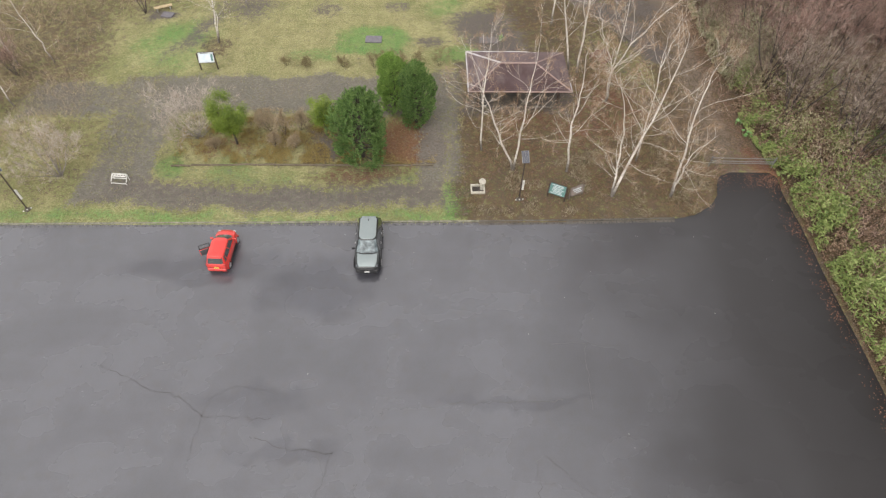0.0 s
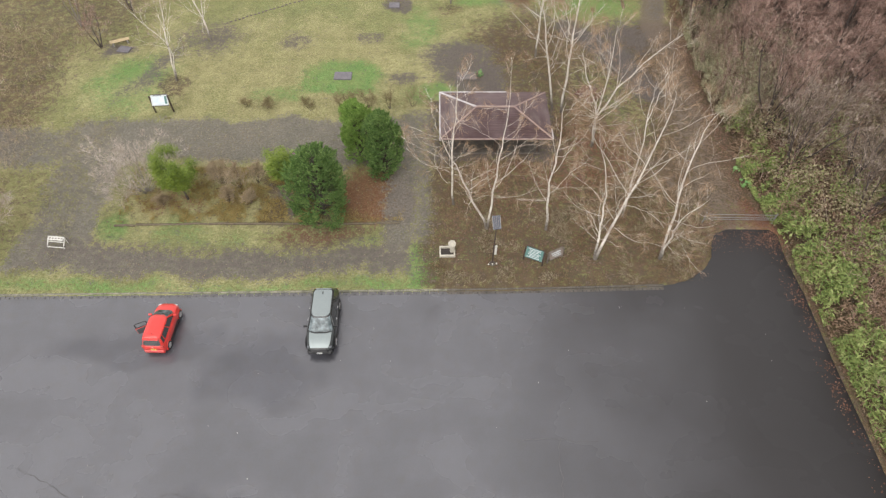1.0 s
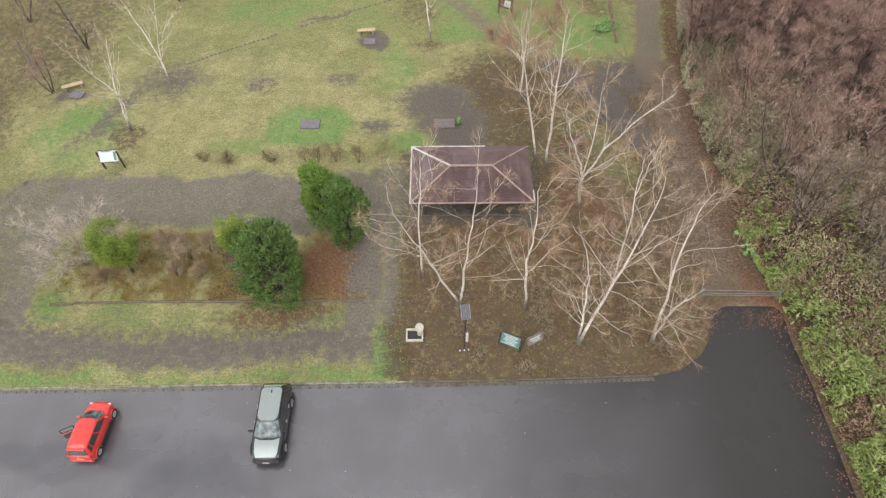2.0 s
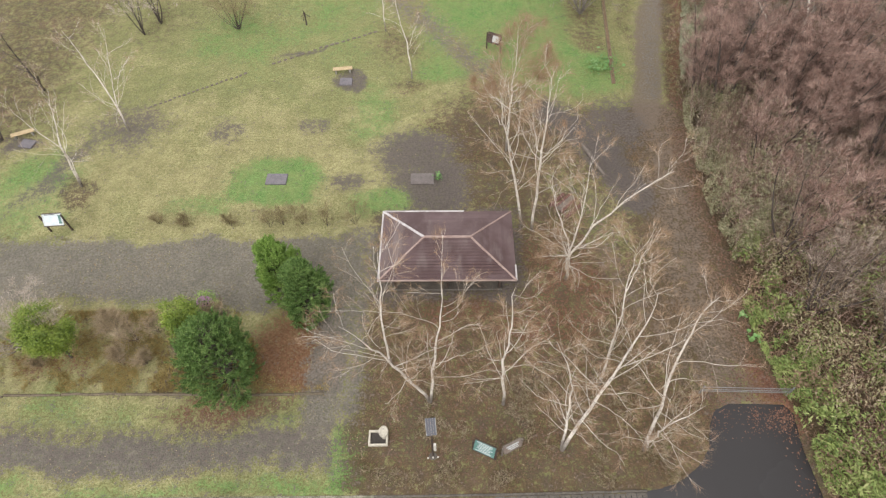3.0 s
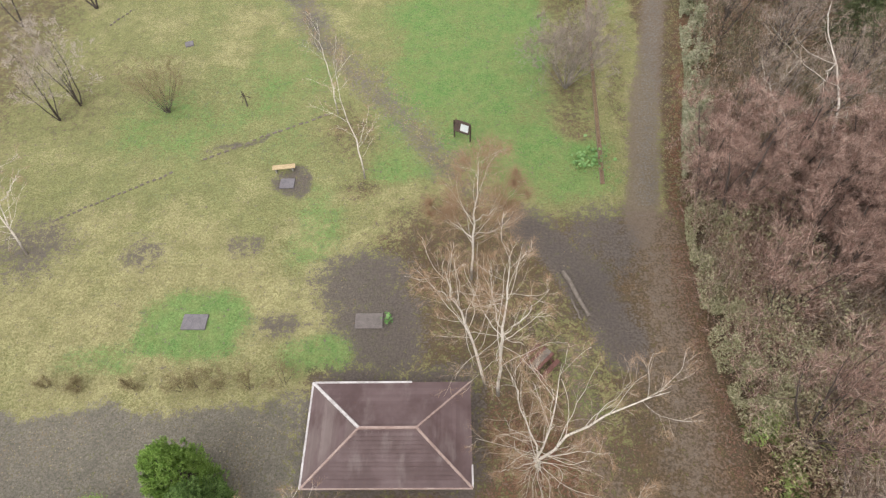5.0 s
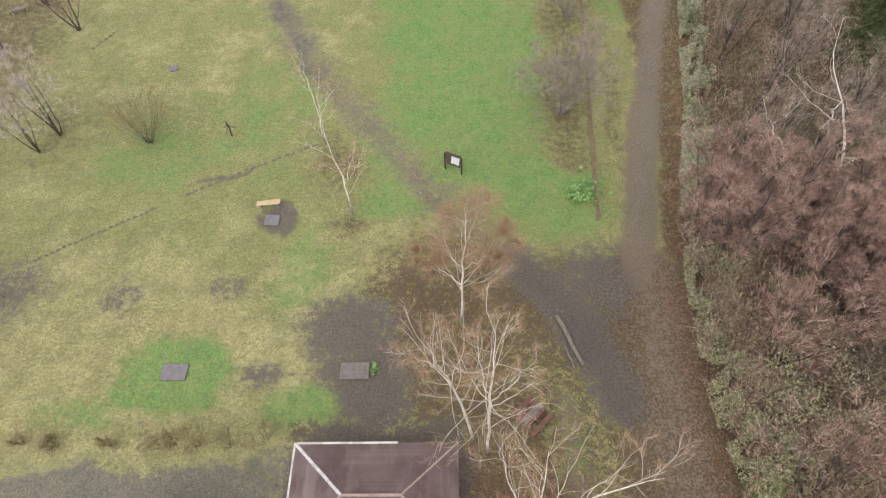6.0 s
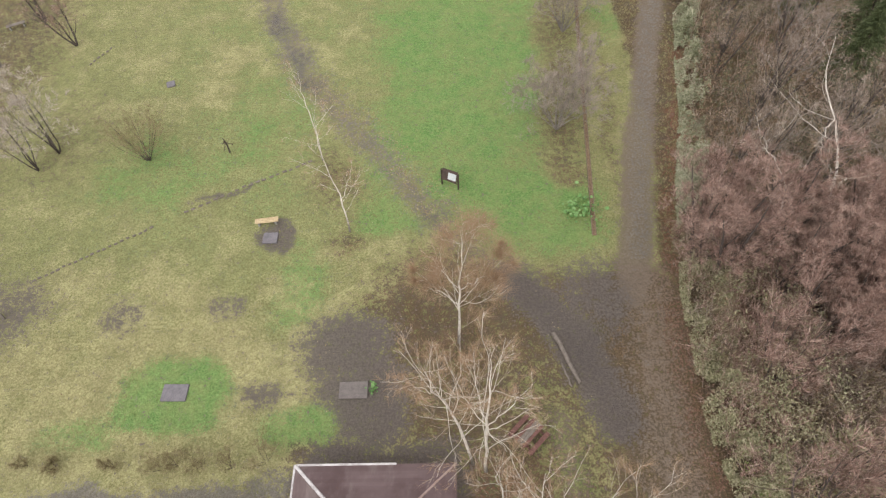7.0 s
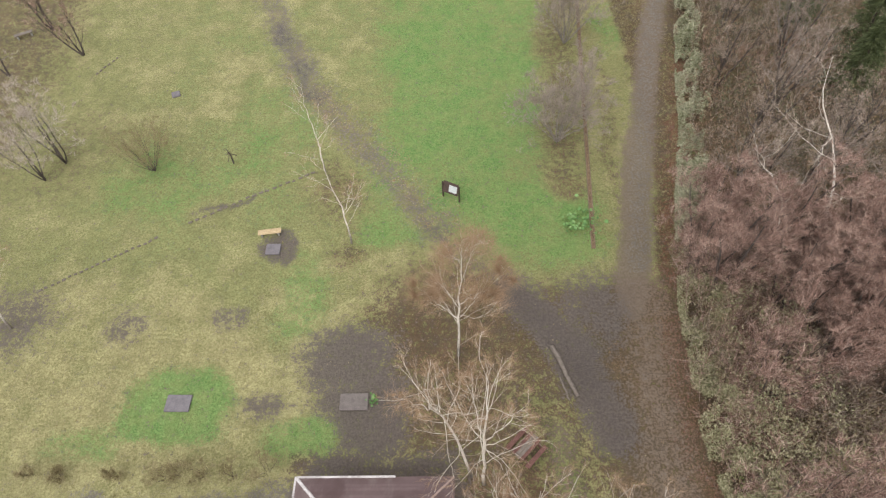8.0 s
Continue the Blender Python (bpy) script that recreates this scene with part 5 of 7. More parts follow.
def picnic_table():
    t = thing("picnic_table", pose(16.5, 51.0, gz(16.5, 51.0), 0, 0, 45), "red-brown wooden picnic table with two benches", "picnic table")
    for i in range(4):
        part("top_plank", Shape().box(0, -0.30 + 0.2 * i, 0.72, 1.75, 0.185, 0.05, 0.008), GREY_WOOD if i in (1, 2) else RED_WOOD, t)
    for y in (-0.78, 0.78):
        part("bench_plank", Shape().box(0, y, 0.43, 1.75, 0.27, 0.05, 0.008), RED_WOOD, t)
    for x in (-0.62, 0.62):
        part("cross_beam", Shape().box(x, 0, 0.37, 0.07, 1.75, 0.09, 0.01), RED_WOOD, t)
        for s in (-1, 1):
            part("leg", Shape().box(x + 0.07, s * 0.36, 0.33, 0.07, 0.09, 0.86, 0.01, Matrix.Rotation(radians(s * 28), 4, "X")), RED_WOOD, t)


picnic_table()
p = np.linspace(0, 1, 9)[:, None]
for n, (a, b, r, lab) in enumerate([((18.72, 57.75, 0.12), (20.0, 54.25, 0.10), 0.16, "long grey weathered log lying beside mud"), ((19.05, 55.6, 0.06), (19.45, 54.1, 0.06), 0.07, "short grey broken branch lying in mud")]):
    a, b = np.array(a), np.array(b)
    pts = a + (b - a) * p + R(40 + n).normal(scale=0.02, size=(9, 3))
    solid("fallen_log", Shape().tube(pts, r * (1 - 0.25 * p[:, 0]), 9), GREY_WOOD, lab, "log")


def concrete_drain():
    """A narrow gutter beside the meadow, its two walls and the dark leaf-filled bottom."""
    line = np.array([(22.55, 65.6), (22.95, 70.5), (23.45, 76.8), (24.1, 85.0), (24.75, 92.7), (25.7, 104.0)])
    t = thing("drain_channel", pose(0, 0, 0), "narrow concrete drain channel filled with brown leaves", "drain")
    for (ax, ay), (bx, by) in zip(line[:-1], line[1:]):
        L = math.hypot(bx - ax, by - ay)
        turn = Matrix.Rotation(math.atan2(by - ay, bx - ax), 4, "Z")
        k = int(round(L / 2.0))
        for i in range(k):
            f = (i + 0.5) / k
            x, y = ax + (bx - ax) * f, ay + (by - ay) * f
            for s in (-1, 1):
                o = turn @ Vector((0, s * 0.14, 0))
                part("drain_wall", Shape().box(x + o.x, y + o.y, 0.03, L / k - 0.02, 0.06, 0.14, 0.01, turn), DRAIN_WALL, t)
        part("drain_bottom", Shape().box((ax + bx) / 2, (ay + by) / 2, 0.0, L, 0.22, 0.10, 0, turn), LEAF_FILL, t, "dark leaf-filled drain bottom")


concrete_drain()


def edging(points, spacing, seed, label):
    """A row of low edging stones."""
    rng = R(seed)
    t = thing("stone_edging", pose(0, 0, 0), label, "edging")
    for (ax, ay), (bx, by) in zip(points[:-1], points[1:]):
        L = math.hypot(bx - ax, by - ay)
        k = int(L / spacing)
        for i in range(k):
            f = (i + 0.5) / k
            x, y = ax + (bx - ax) * f + rng.normal(scale=0.03), ay + (by - ay) * f + rng.normal(scale=0.03)
            sz = rng.uniform(0.8, 1.15)
            turn = Matrix.Rotation(math.atan2(by - ay, bx - ax) + rng.normal(scale=0.08), 4, "Z")
            part("edging_stone", Shape().box(x, y, gz(x, y) + 0.03, spacing * 0.62 * sz, 0.15 * sz, 0.14, 0.03, turn), GREY_WOOD, t)


edging([(-18.3, 62.8), (-13.6, 65.6), (-10.5, 67.5)], 0.42, 1, "row of small dark edging stones sunk in grass")
edging([(-8.6, 68.7), (-4.0, 71.3), (1.0, 73.8)], 0.55, 2, "broken row of dark edging stones in moss")
edging([(-22.0, 86.8), (-20.4, 89.6)], 0.5, 3, "row of small dark edging stones sunk in grass")


def bed_border():
    t = thing("log_border", pose(0, 0, 0), "low weathered log border along the front of a planted bed", "border")
    rng = R(9)
    x = -20.9
    while x < -0.9:
        L = rng.uniform(1.6, 2.2)
        y = 36.25 + rng.normal(scale=0.03)
        part("border_log", Shape().tube([(x, y, 0.05), (x + L / 2, y + rng.normal(scale=0.03), 0.06), (x + L - 0.05, y, 0.05)], [0.09, 0.085, 0.08], 8), BORDER, t)
        x += L


bed_border()


# ---------------------------------------------------------------- plants
def wander(rng, start, way, length, segs, curl, up):
    """A line of points that grows along way, wanders and turns upwards."""
    pts, d = [np.array(start, float)], np.array(way, float)
    for _ in range(segs):
        d = d + rng.normal(scale=curl, size=3) + np.array([0, 0, up])
        d /= np.linalg.norm(d)
        pts.append(pts[-1] + d * length / segs)
    return np.array(pts), d


def fork(rng, d, lo, hi):
    """A direction that leaves d by lo to hi degrees."""
    a, b = radians(rng.uniform(lo, hi)), rng.uniform(0, 2 * math.pi)
    ref = np.array([0, 0, 1.0]) if abs(d[2]) < 0.95 else np.array([1.0, 0, 0])
    u = np.cross(d, ref)
    u /= np.linalg.norm(u)
    w = np.cross(d, u)
    return d * math.cos(a) + (u * math.cos(b) + w * math.sin(b)) * math.sin(a)


def branches(rng, pts, radii, n, lo, hi, ratio, first, curl, up, segs, thin=0.45):
    """Side branches along a limb: lines and radii."""
    out = []
    seg = np.linalg.norm(np.diff(pts, axis=0), axis=1)
    total = seg.sum()
    for i in range(n):
        f = first + (0.99 - first) * (i + rng.uniform(0.0, 0.9)) / n
        x = f * (len(pts) - 1)
        k = min(int(x), len(pts) - 2)
        base = pts[k] + (pts[k + 1] - pts[k]) * (x - k)
        d = (pts[k + 1] - pts[k]) / (seg[k] + 1e-9)
        r = (radii[k] + (radii[k + 1] - radii[k]) * (x - k)) * thin
        ln = total * ratio * (1.15 - 0.75 * f) * rng.uniform(0.7, 1.25)
        p, _ = wander(rng, base, fork(rng, d, lo, hi), ln, segs, curl, up)
        out.append((p, np.linspace(r, max(r * 0.35, 0.004), segs + 1)))
    return out


def tree(name, m, label, stems, seed, bark, limb, twig, spec, group="", hair=1.0, category="tree"):
    """A bare tree: stems (way, length, radius), limbs, boughs, and a crown of fine twigs."""
    rng = R(seed)
    t = thing(name, m, label, category, group)
    crown, hb, hd, hl = Shape(), [], [], []
    for way, length, radius in stems:
        w = np.array(way, float)
        pts, _ = wander(rng, (rng.normal(scale=0.05), rng.normal(scale=0.05), -0.15), w / np.linalg.norm(w), length, 11, spec["curl"], spec["up"])
        rad = spec.get("girth", 1.0) * radius * (1 - np.linspace(0, 1, 12) ** 1.1 * 0.88)
        rad[0] *= 1.2
        part("trunk", Shape().tube(pts, rad, 8), bark, t, smooth=True)
        big = branches(rng, pts, rad, spec["limbs"], *spec["angle"], spec["reach"], spec["first"], spec["wave"], spec["lift"], 7, spec["thin"])
        small = []
        for p, r in big:
            crown.tube(p, r, 5, cap=False)
            small += branches(rng, p, r, spec["boughs"], 25, 60, 0.5, 0.25, spec["wave"], spec["lift"], 4, spec["thin"] + 0.08)
        for p, r in small:
            crown.tube(p, np.maximum(r, 0.006), 3, cap=False)
            for q, s in branches(rng, p, r, spec["sprays"], 20, 55, 0.6, 0.2, spec["wave"], spec["lift"], 2, 0.55):
                n = int(spec["hairs"] * hair)
                f = rng.uniform(0.2, 1, n)[:, None]
                k = np.minimum((f * 2).astype(int), 1)[:, 0]
                hb.append(q[k] + (q[k + 1] - q[k]) * (f * 2 - k[:, None]))
                hd.append(unit(unit(q[k + 1] - q[k]) + rng.normal(scale=spec["spread"], size=(n, 3)) + np.array([0, 0, spec["hair_up"]])))
                hl.append(rng.uniform(0.5, 1.2, n) * spec["hair"])
    tagged(part("crown", crown, limb, t, "bare forking branches", True), kind="stuff")
    tagged(part("brushwood", blades(np.concatenate(hb), np.concatenate(hd), np.concatenate(hl), spec["hair_w"], rng, "brushwood"), twig, t, "fine bare twigs"), kind="stuff")
    return t




def bent(rng, points, n=13, jitter=0.05):
    """A smooth line of n points through the given ones, with a little wander."""
    p = np.array(points, float)
    p = np.vstack([2 * p[0] - p[1], p, 2 * p[-1] - p[-2]])
    out = []
    for u in np.linspace(0, len(p) - 3 - 1e-6, n):
        i, f = int(u) + 1, u - int(u)
        a, b, c, d = p[i - 1], p[i], p[i + 1], p[i + 2]
        out.append(0.5 * (2 * b + (c - a) * f + (2 * a - 5 * b + 4 * c - d) * f * f + (3 * b - a - 3 * c + d) * f ** 3))
    out = np.array(out)
    out[1:] += rng.normal(scale=jitter, size=(n - 1, 3))
    return out


def birch(x, y, stems, seed, where, fan=6, limbs=11, reach=0.40, hairs=14, hair=0.6, girth=0.74, spread=0.5, boughs=4):
    """A bare birch: white stems through given points, spreading low limbs, forking boughs and fine twigs."""
    rng = R(seed)
    z0 = gz(x, y)
    kind = "forked " if len(stems) > 1 else "slender "
    t = thing("birch_tree", pose(x, y, z0), "bare " + kind + "white-barked birch standing in " + where, "tree", "birches")
    crown, fine, hb, hd, hl = Shape(), Shape(), [], [], []
    for points, radius in stems:
        low = (0, 0, -0.15) if points[0][2] > 1.0 and len(points) > 1 and radius > 0.06 else None
        local = [(px - x, py - y, pz) for px, py, pz in points]
        pts = bent(rng, ([low] if low else []) + local)
        s = np.linspace(0, 1, len(pts))
        rad = girth * radius * (0.90 * (1 - s) ** 0.95 + 0.08)
        rad[0] *= 1.25 if low else 1.0
        part("trunk", Shape().tube(pts, rad, 8), BIRCH, t, smooth=True)
        length = np.linalg.norm(np.diff(pts, axis=0), axis=1).sum()
        k = max(4, int(round(limbs * min(1.0, length / 9.0))))
        big = branches(rng, pts, rad, k, 30, 72, reach, 0.22, 0.15, 0.07, 7, 0.31)
        if low:
            big += [(p, r) for p, r in branches(rng, pts[:6], rad[:6], fan, 55, 95, 0.74, 0.40, 0.15, 0.035, 8, 0.20)]
        small = []
        for p, r in big:
            crown.tube(p, np.maximum(r, 0.007), 4, cap=False)
            small += branches(rng, p, np.maximum(r, 0.010), boughs, 22, 55, 0.52, 0.28, 0.15, 0.06, 4, 0.55)
        for p, r in small:
            fine.tube(p, np.maximum(r, 0.0065), 3, cap=False)
            for q, w in branches(rng, p, r, 3, 20, 55, 0.6, 0.2, 0.15, 0.06, 2, 0.6):
                fine.tube(q, np.maximum(w, 0.0035), 3, cap=False)
                f = rng.uniform(0.2, 1, hairs)[:, None]
                j = np.minimum((f * 2).astype(int), 1)[:, 0]
                hb.append(q[j] + (q[j + 1] - q[j]) * (f * 2 - j[:, None]))
                hd.append(unit(unit(q[j + 1] - q[j]) + rng.normal(scale=spread, size=(hairs, 3)) + np.array([0, 0, 0.1])))
                hl.append(rng.uniform(0.5, 1.2, hairs) * hair)
    tagged(part("crown", crown, BIRCH_LIMB, t, "pale bare forking branches", True), kind="stuff")
    tagged(part("outer_crown", fine, BIRCH_BOUGH, t, "thin tan outer branches"), kind="stuff")
    tagged(part("brushwood", blades(np.concatenate(hb), np.concatenate(hd), np.concatenate(hl), 0.007, rng, "brushwood"), BIRCH_TWIG, t, "fine bare twigs"), kind="stuff")
    return t


LITTER, LAWN = "leaf litter", "open lawn"
birch(4.30, 38.2, [([(4.1, 38.3, 4.5), (4.25, 38.7, 8.0), (4.35, 39.0, 11.2)], 0.11)], 100, LITTER, fan=4)
birch(6.72, 35.8, [([(5.17, 35.87, 4.0), (3.88, 35.58, 7.4), (2.9, 34.9, 10.8)], 0.13), ([(7.07, 36.2, 5.0), (7.5, 37.2, 7.6), (7.55, 37.0, 11.6)], 0.12)], 101, LITTER, fan=5, limbs=11)
birch(11.07, 35.65, [([(10.9, 36.3, 4.3), (11.04, 36.7, 7.6), (10.87, 37.1, 10.6)], 0.13)], 102, LITTER, fan=7)
birch(14.28, 32.9, [([(14.4, 34.0, 2.4), (14.1, 34.4, 6.0), (12.9, 34.5, 10.0)], 0.13), ([(15.2, 33.65, 4.2), (16.2, 34.6, 7.4), (16.7, 34.8, 10.8), (16.9, 35.3, 12.8)], 0.15)], 103, LITTER, fan=9)
birch(18.93, 32.9, [([(19.2, 34.4, 4.7), (19.7, 35.9, 8.4), (20.7, 36.8, 10.2)], 0.14), ([(18.95, 32.75, 2.6), (19.0, 32.6, 4.9), (20.5, 33.0, 6.3)], 0.11)], 104, LITTER, fan=7, limbs=11)
birch(17.0, 36.9, [([(17.1, 37.6, 4.5), (17.1, 38.6, 8.1), (17.5, 39.9, 10.0)], 0.11), ([(17.1, 38.5, 7.8), (18.0, 40.0, 8.9), (19.0, 41.6, 9.6)], 0.045)], 105, LITTER, fan=7)
birch(15.9, 44.7, [([(15.6, 44.2, 3.8), (18.2, 44.8, 8.0), (20.4, 44.9, 10.4)], 0.15), ([(15.6, 44.3, 3.8), (15.9, 45.0, 7.2), (16.0, 46.3, 10.2)], 0.12), ([(15.55, 44.3, 3.6), (14.6, 45.8, 6.0), (14.0, 47.0, 7.6)], 0.10), ([(15.6, 44.2, 3.8), (17.1, 43.8, 5.8), (18.5, 43.3, 7.2)], 0.055), ([(15.6, 44.2, 3.4), (14.3, 43.6, 4.1), (13.0, 43.2, 4.6)], 0.05)], 106, LITTER, fan=6, limbs=12, reach=0.36)
birch(13.2, 49.4, [([(12.2, 50.6, 5.1), (11.3, 50.4, 9.2), (10.9, 50.5, 11.4)], 0.13), ([(11.5, 50.5, 8.4), (10.6, 50.2, 10.0), (10.0, 50.0, 11.2)], 0.045)], 107, LITTER, fan=6, limbs=15, reach=0.36)
birch(13.9, 49.0, [([(13.8, 49.4, 6.4), (13.85, 50.0, 9.5), (13.9, 50.5, 12.4)], 0.14), ([(13.8, 49.4, 6.8), (13.4, 50.8, 8.0), (13.2, 52.3, 9.6)], 0.06), ([(13.8, 49.4, 6.6), (15.0, 50.0, 7.8), (16.0, 50.6, 9.4)], 0.05)], 108, LITTER, fan=5, limbs=14, reach=0.36)
birch(12.5, 57.2, [([(12.6, 58.0, 4.0), (12.75, 58.7, 7.0), (12.9, 59.5, 9.4)], 0.12), ([(12.6, 58.0, 3.6), (11.3, 58.8, 4.2), (10.1, 59.6, 5.0)], 0.05), ([(12.65, 58.3, 5.0), (14.3, 58.7, 6.0), (15.7, 59.2, 7.8)], 0.05)], 109, LITTER, fan=3, limbs=14, boughs=7, hairs=24, hair=1.15, spread=1.1)
birch(-20.8, 53.55, [([(-20.3, 53.6, 3.8), (-20.3, 54.6, 6.0), (-20.2, 55.6, 7.7)], 0.12), ([(-20.3, 53.6, 3.4), (-22.2, 54.4, 5.4), (-23.8, 55.3, 6.9)], 0.075)], 110, LAWN, fan=2, limbs=8, hairs=5)
birch(-18.95, 59.7, [([(-19.5, 60.7, 2.2), (-21.2, 62.4, 4.8), (-22.8, 64.0, 6.8)], 0.12), ([(-19.4, 60.6, 2.2), (-18.9, 61.5, 5.0), (-18.3, 62.3, 8.1)], 0.09), ([(-18.9, 61.2, 4.2), (-17.7, 61.8, 5.2), (-16.8, 62.1, 6.3)], 0.05)], 111, LAWN, fan=2, limbs=9, hairs=5)
birch(4.55, 66.5, [([(4.2, 67.6, 3.0), (3.4, 68.6, 6.0), (3.2, 70.0, 9.0)], 0.09), ([(4.3, 67.4, 2.4), (4.9, 68.2, 3.8), (5.4, 68.8, 5.2)], 0.035)], 112, LAWN, fan=2, limbs=8, hairs=7)
birch(1.75, 73.8, [([(1.6, 74.4, 3.0), (1.3, 75.0, 5.6), (1.2, 75.8, 7.6)], 0.08)], 113, LAWN, fan=2, limbs=8, hairs=7)
for n, (x, y, dx) in enumerate([(-38.6, 49.6, -0.9), (-35.4, 50.1, -1.3), (-36.4, 43.6, -1.2)]):
    birch(x, y, [([(x + 0.4 * dx, y + 0.2, 2.6), (x + dx, y + 0.6, 5.4), (x + 1.2 * dx, y + 1.0, 8.0)], 0.10)], 114 + n, "rough brown grass", fan=2, limbs=8, hairs=7)

BUSH_SPEC = dict(curl=0.06, up=0.03, limbs=6, angle=(20, 50), reach=0.5, first=0.25, wave=0.13, lift=0.06, boughs=4, sprays=3, hairs=5, hair=0.5, hair_w=0.009, spread=0.35, hair_up=0.2, thin=0.45)


def many_stems(n, seed, lean, length, radius):
    rng = R(seed)
    way = [(lean * 1.5 * math.sqrt((i + 0.5) / n) * math.cos(2.4 * i + seed), lean * 1.5 * math.sqrt((i + 0.5) / n) * math.sin(2.4 * i + seed)) for i in range(n)]
    return [((way[i][0] + rng.normal(scale=lean * 0.2), way[i][1] + rng.normal(scale=lean * 0.2), 1), length * rng.uniform(0.75, 1.1), radius * rng.uniform(0.7, 1.1)) for i in range(n)]


def bush(name, x, y, n, seed, lean, length, radius, bark, limb, twig, label, hair=1.0, category="shrub"):
    tree(name, pose(x, y, gz(x, y)), label, many_stems(n, seed, lean, length, radius), seed + 7, bark, limb, twig, BUSH_SPEC, "", hair, category)


bush("bare_shrub", -19.5, 39.6, 18, 201, 0.62, 5.0, 0.032, BARK_GREY, TWIG_PALE, TWIG_PALE, "pale bare many-stemmed shrub at the end of a bed", 1.6)
bush("bare_shrub", -29.3, 35.0, 15, 202, 0.62, 4.8, 0.04, BARK_GREY, TWIG_TAN, TWIG_PALE, "pale bare spreading shrub in rough grass", 1.6)
bush("bare_tree", -20.9, 75.7, 5, 203, 0.36, 7.4, 0.07, BARK_DARK, BARK_GREY, TWIG_PALE, "bare grey tree with several leaning stems", 5.0, "tree")
bush("bare_tree", -21.9, 73.7, 4, 204, 0.42, 7.4, 0.07, BARK_DARK, BARK_GREY, TWIG_PALE, "bare grey tree with leaning dark stems", 5.0, "tree")
bush("bare_shrub", -12.75, 74.4, 14, 205, 0.58, 4.9, 0.032, BARK_DARK, TWIG_OLIVE, TWIG_OLIVE, "bare fan-shaped shrub standing on the lawn", 1.5)
bush("bare_tree", -24.2, 90.0, 3, 206, 0.30, 5.6, 0.11, BARK_DARK, BARK_DARK, TWIG_RED, "dark bare garden tree with reddish twigs", 3.0, "tree")
bush("bare_tree", -28.8, 94.2, 3, 207, 0.25, 6.0, 0.11, BARK_DARK, BARK_DARK, TWIG_RED, "dark bare garden tree beside a bench", 3.0, "tree")
bush("bare_tree", -30.5, 87.2, 2, 208, 0.25, 6.0, 0.10, BARK_DARK, BARK_GREY, TWIG_PALE, "bare grey tree in brown leaf litter", 3.0, "tree")
bush("bare_tree", -29.4, 58.7, 3, 209, 0.22, 4.2, 0.07, BARK_DARK, BARK_GREY, TWIG_RED, "small bare reddish tree beside a bench", 2.6, "tree")
bush("bare_tree", -28.5, 65.4, 2, 210, 0.45, 6.0, 0.12, BARK_DARK, BARK_DARK, TWIG_BROWN, "bare dark leaning tree in rough grass", 2.0, "tree")
bush("bare_tree", -32.6, 62.3, 6, 216, 0.22, 6.5, 0.06, BARK_GREY, TWIG_OLIVE, TWIG_OLIVE, "bare olive tree with several steep stems", 2.6, "tree")
bush("bare_tree", -36.0, 70.0, 3, 211, 0.3, 7.0, 0.11, BARK_DARK, BARK_GREY, TWIG_PALE, "bare pale tree at the park's edge", 2.6, "tree")
bush("bare_shrub", -38.0, 48.0, 7, 212, 0.4, 3.5, 0.05, BARK_DARK, TWIG_BROWN, TWIG_RED, "bare reddish shrub in rough grass", 1.6)
bush("bare_shrub", -37.5, 42.0, 7, 213, 0.4, 3.0, 0.05, BARK_DARK, TWIG_RED, TWIG_RED, "bare reddish shrub in rough grass", 1.6)
bush("bare_shrub", 21.0, 76.6, 22, 214, 0.50, 7.2, 0.040, BARK_GREY, BARK_GREY, TWIG_DRAIN, "grey bare rounded shrub with many fine twigs beside a drain", 4.0)
bush("bare_shrub", 23.0, 89.6, 16, 215, 0.42, 7.2, 0.042, BARK_GREY, BARK_GREY, TWIG_DRAIN, "grey bare rounded shrub beside a leaf-filled drain", 4.0)
for n, (x, y) in enumerate([(-5.4, 49.5), (-4.4, 49.6), (-2.9, 49.7), (-1.1, 49.5), (0.9, 49.8), (-11.7, 49.6), (-13.6, 49.8), (-8.3, 49.6)]):
    bush("twiggy_plant", x, y, 4 + n % 3, 230 + n, 0.35, 1.7 if n < 5 else 1.0, 0.02, BARK_DARK, TWIG_OLIVE, TWIG_OLIVE, "small leafless garden shrub at the lawn's edge", 0.6)
for n, (x, y, hh) in enumerate([(-13.6, 40.4, 2.0), (-12.3, 40.0, 2.2), (-11.0, 40.6, 2.0), (-12.9, 38.5, 1.3), (-11.2, 38.3, 1.2), (-17.8, 38.2, 1.0), (-14.3, 41.2, 1.6), (-7.4, 41.6, 1.5)]):
    bush("bed_shrub", x, y, 6, 250 + n, 0.30, hh, 0.02, BARK_DARK, TWIG_BROWN, TWIG_TAN, "leafless brown shrub in the planted bed", 1.3)


def staked_sapling():
    t = thing("staked_sapling", pose(-6.15, 75.0, gz(-6.1, 75.0)), "dead sapling stump tied to dark crossed stakes", "sapling")
    part("stem", Shape().tube([(0, 0, -0.1), (0.05, 0.02, 0.9), (-0.1, 0.05, 1.6)], [0.07, 0.06, 0.03], 7), BARK_DARK, t)
    for a in (20, 150, 260):
        c, s = math.cos(radians(a)), math.sin(radians(a))
        part("stake", Shape().tube([(0.5 * c, 0.5 * s, 0.75), (-0.12 * c, -0.12 * s, 1.30)], [0.035, 0.03], 6), DARK_WOOD, t)


staked_sapling()


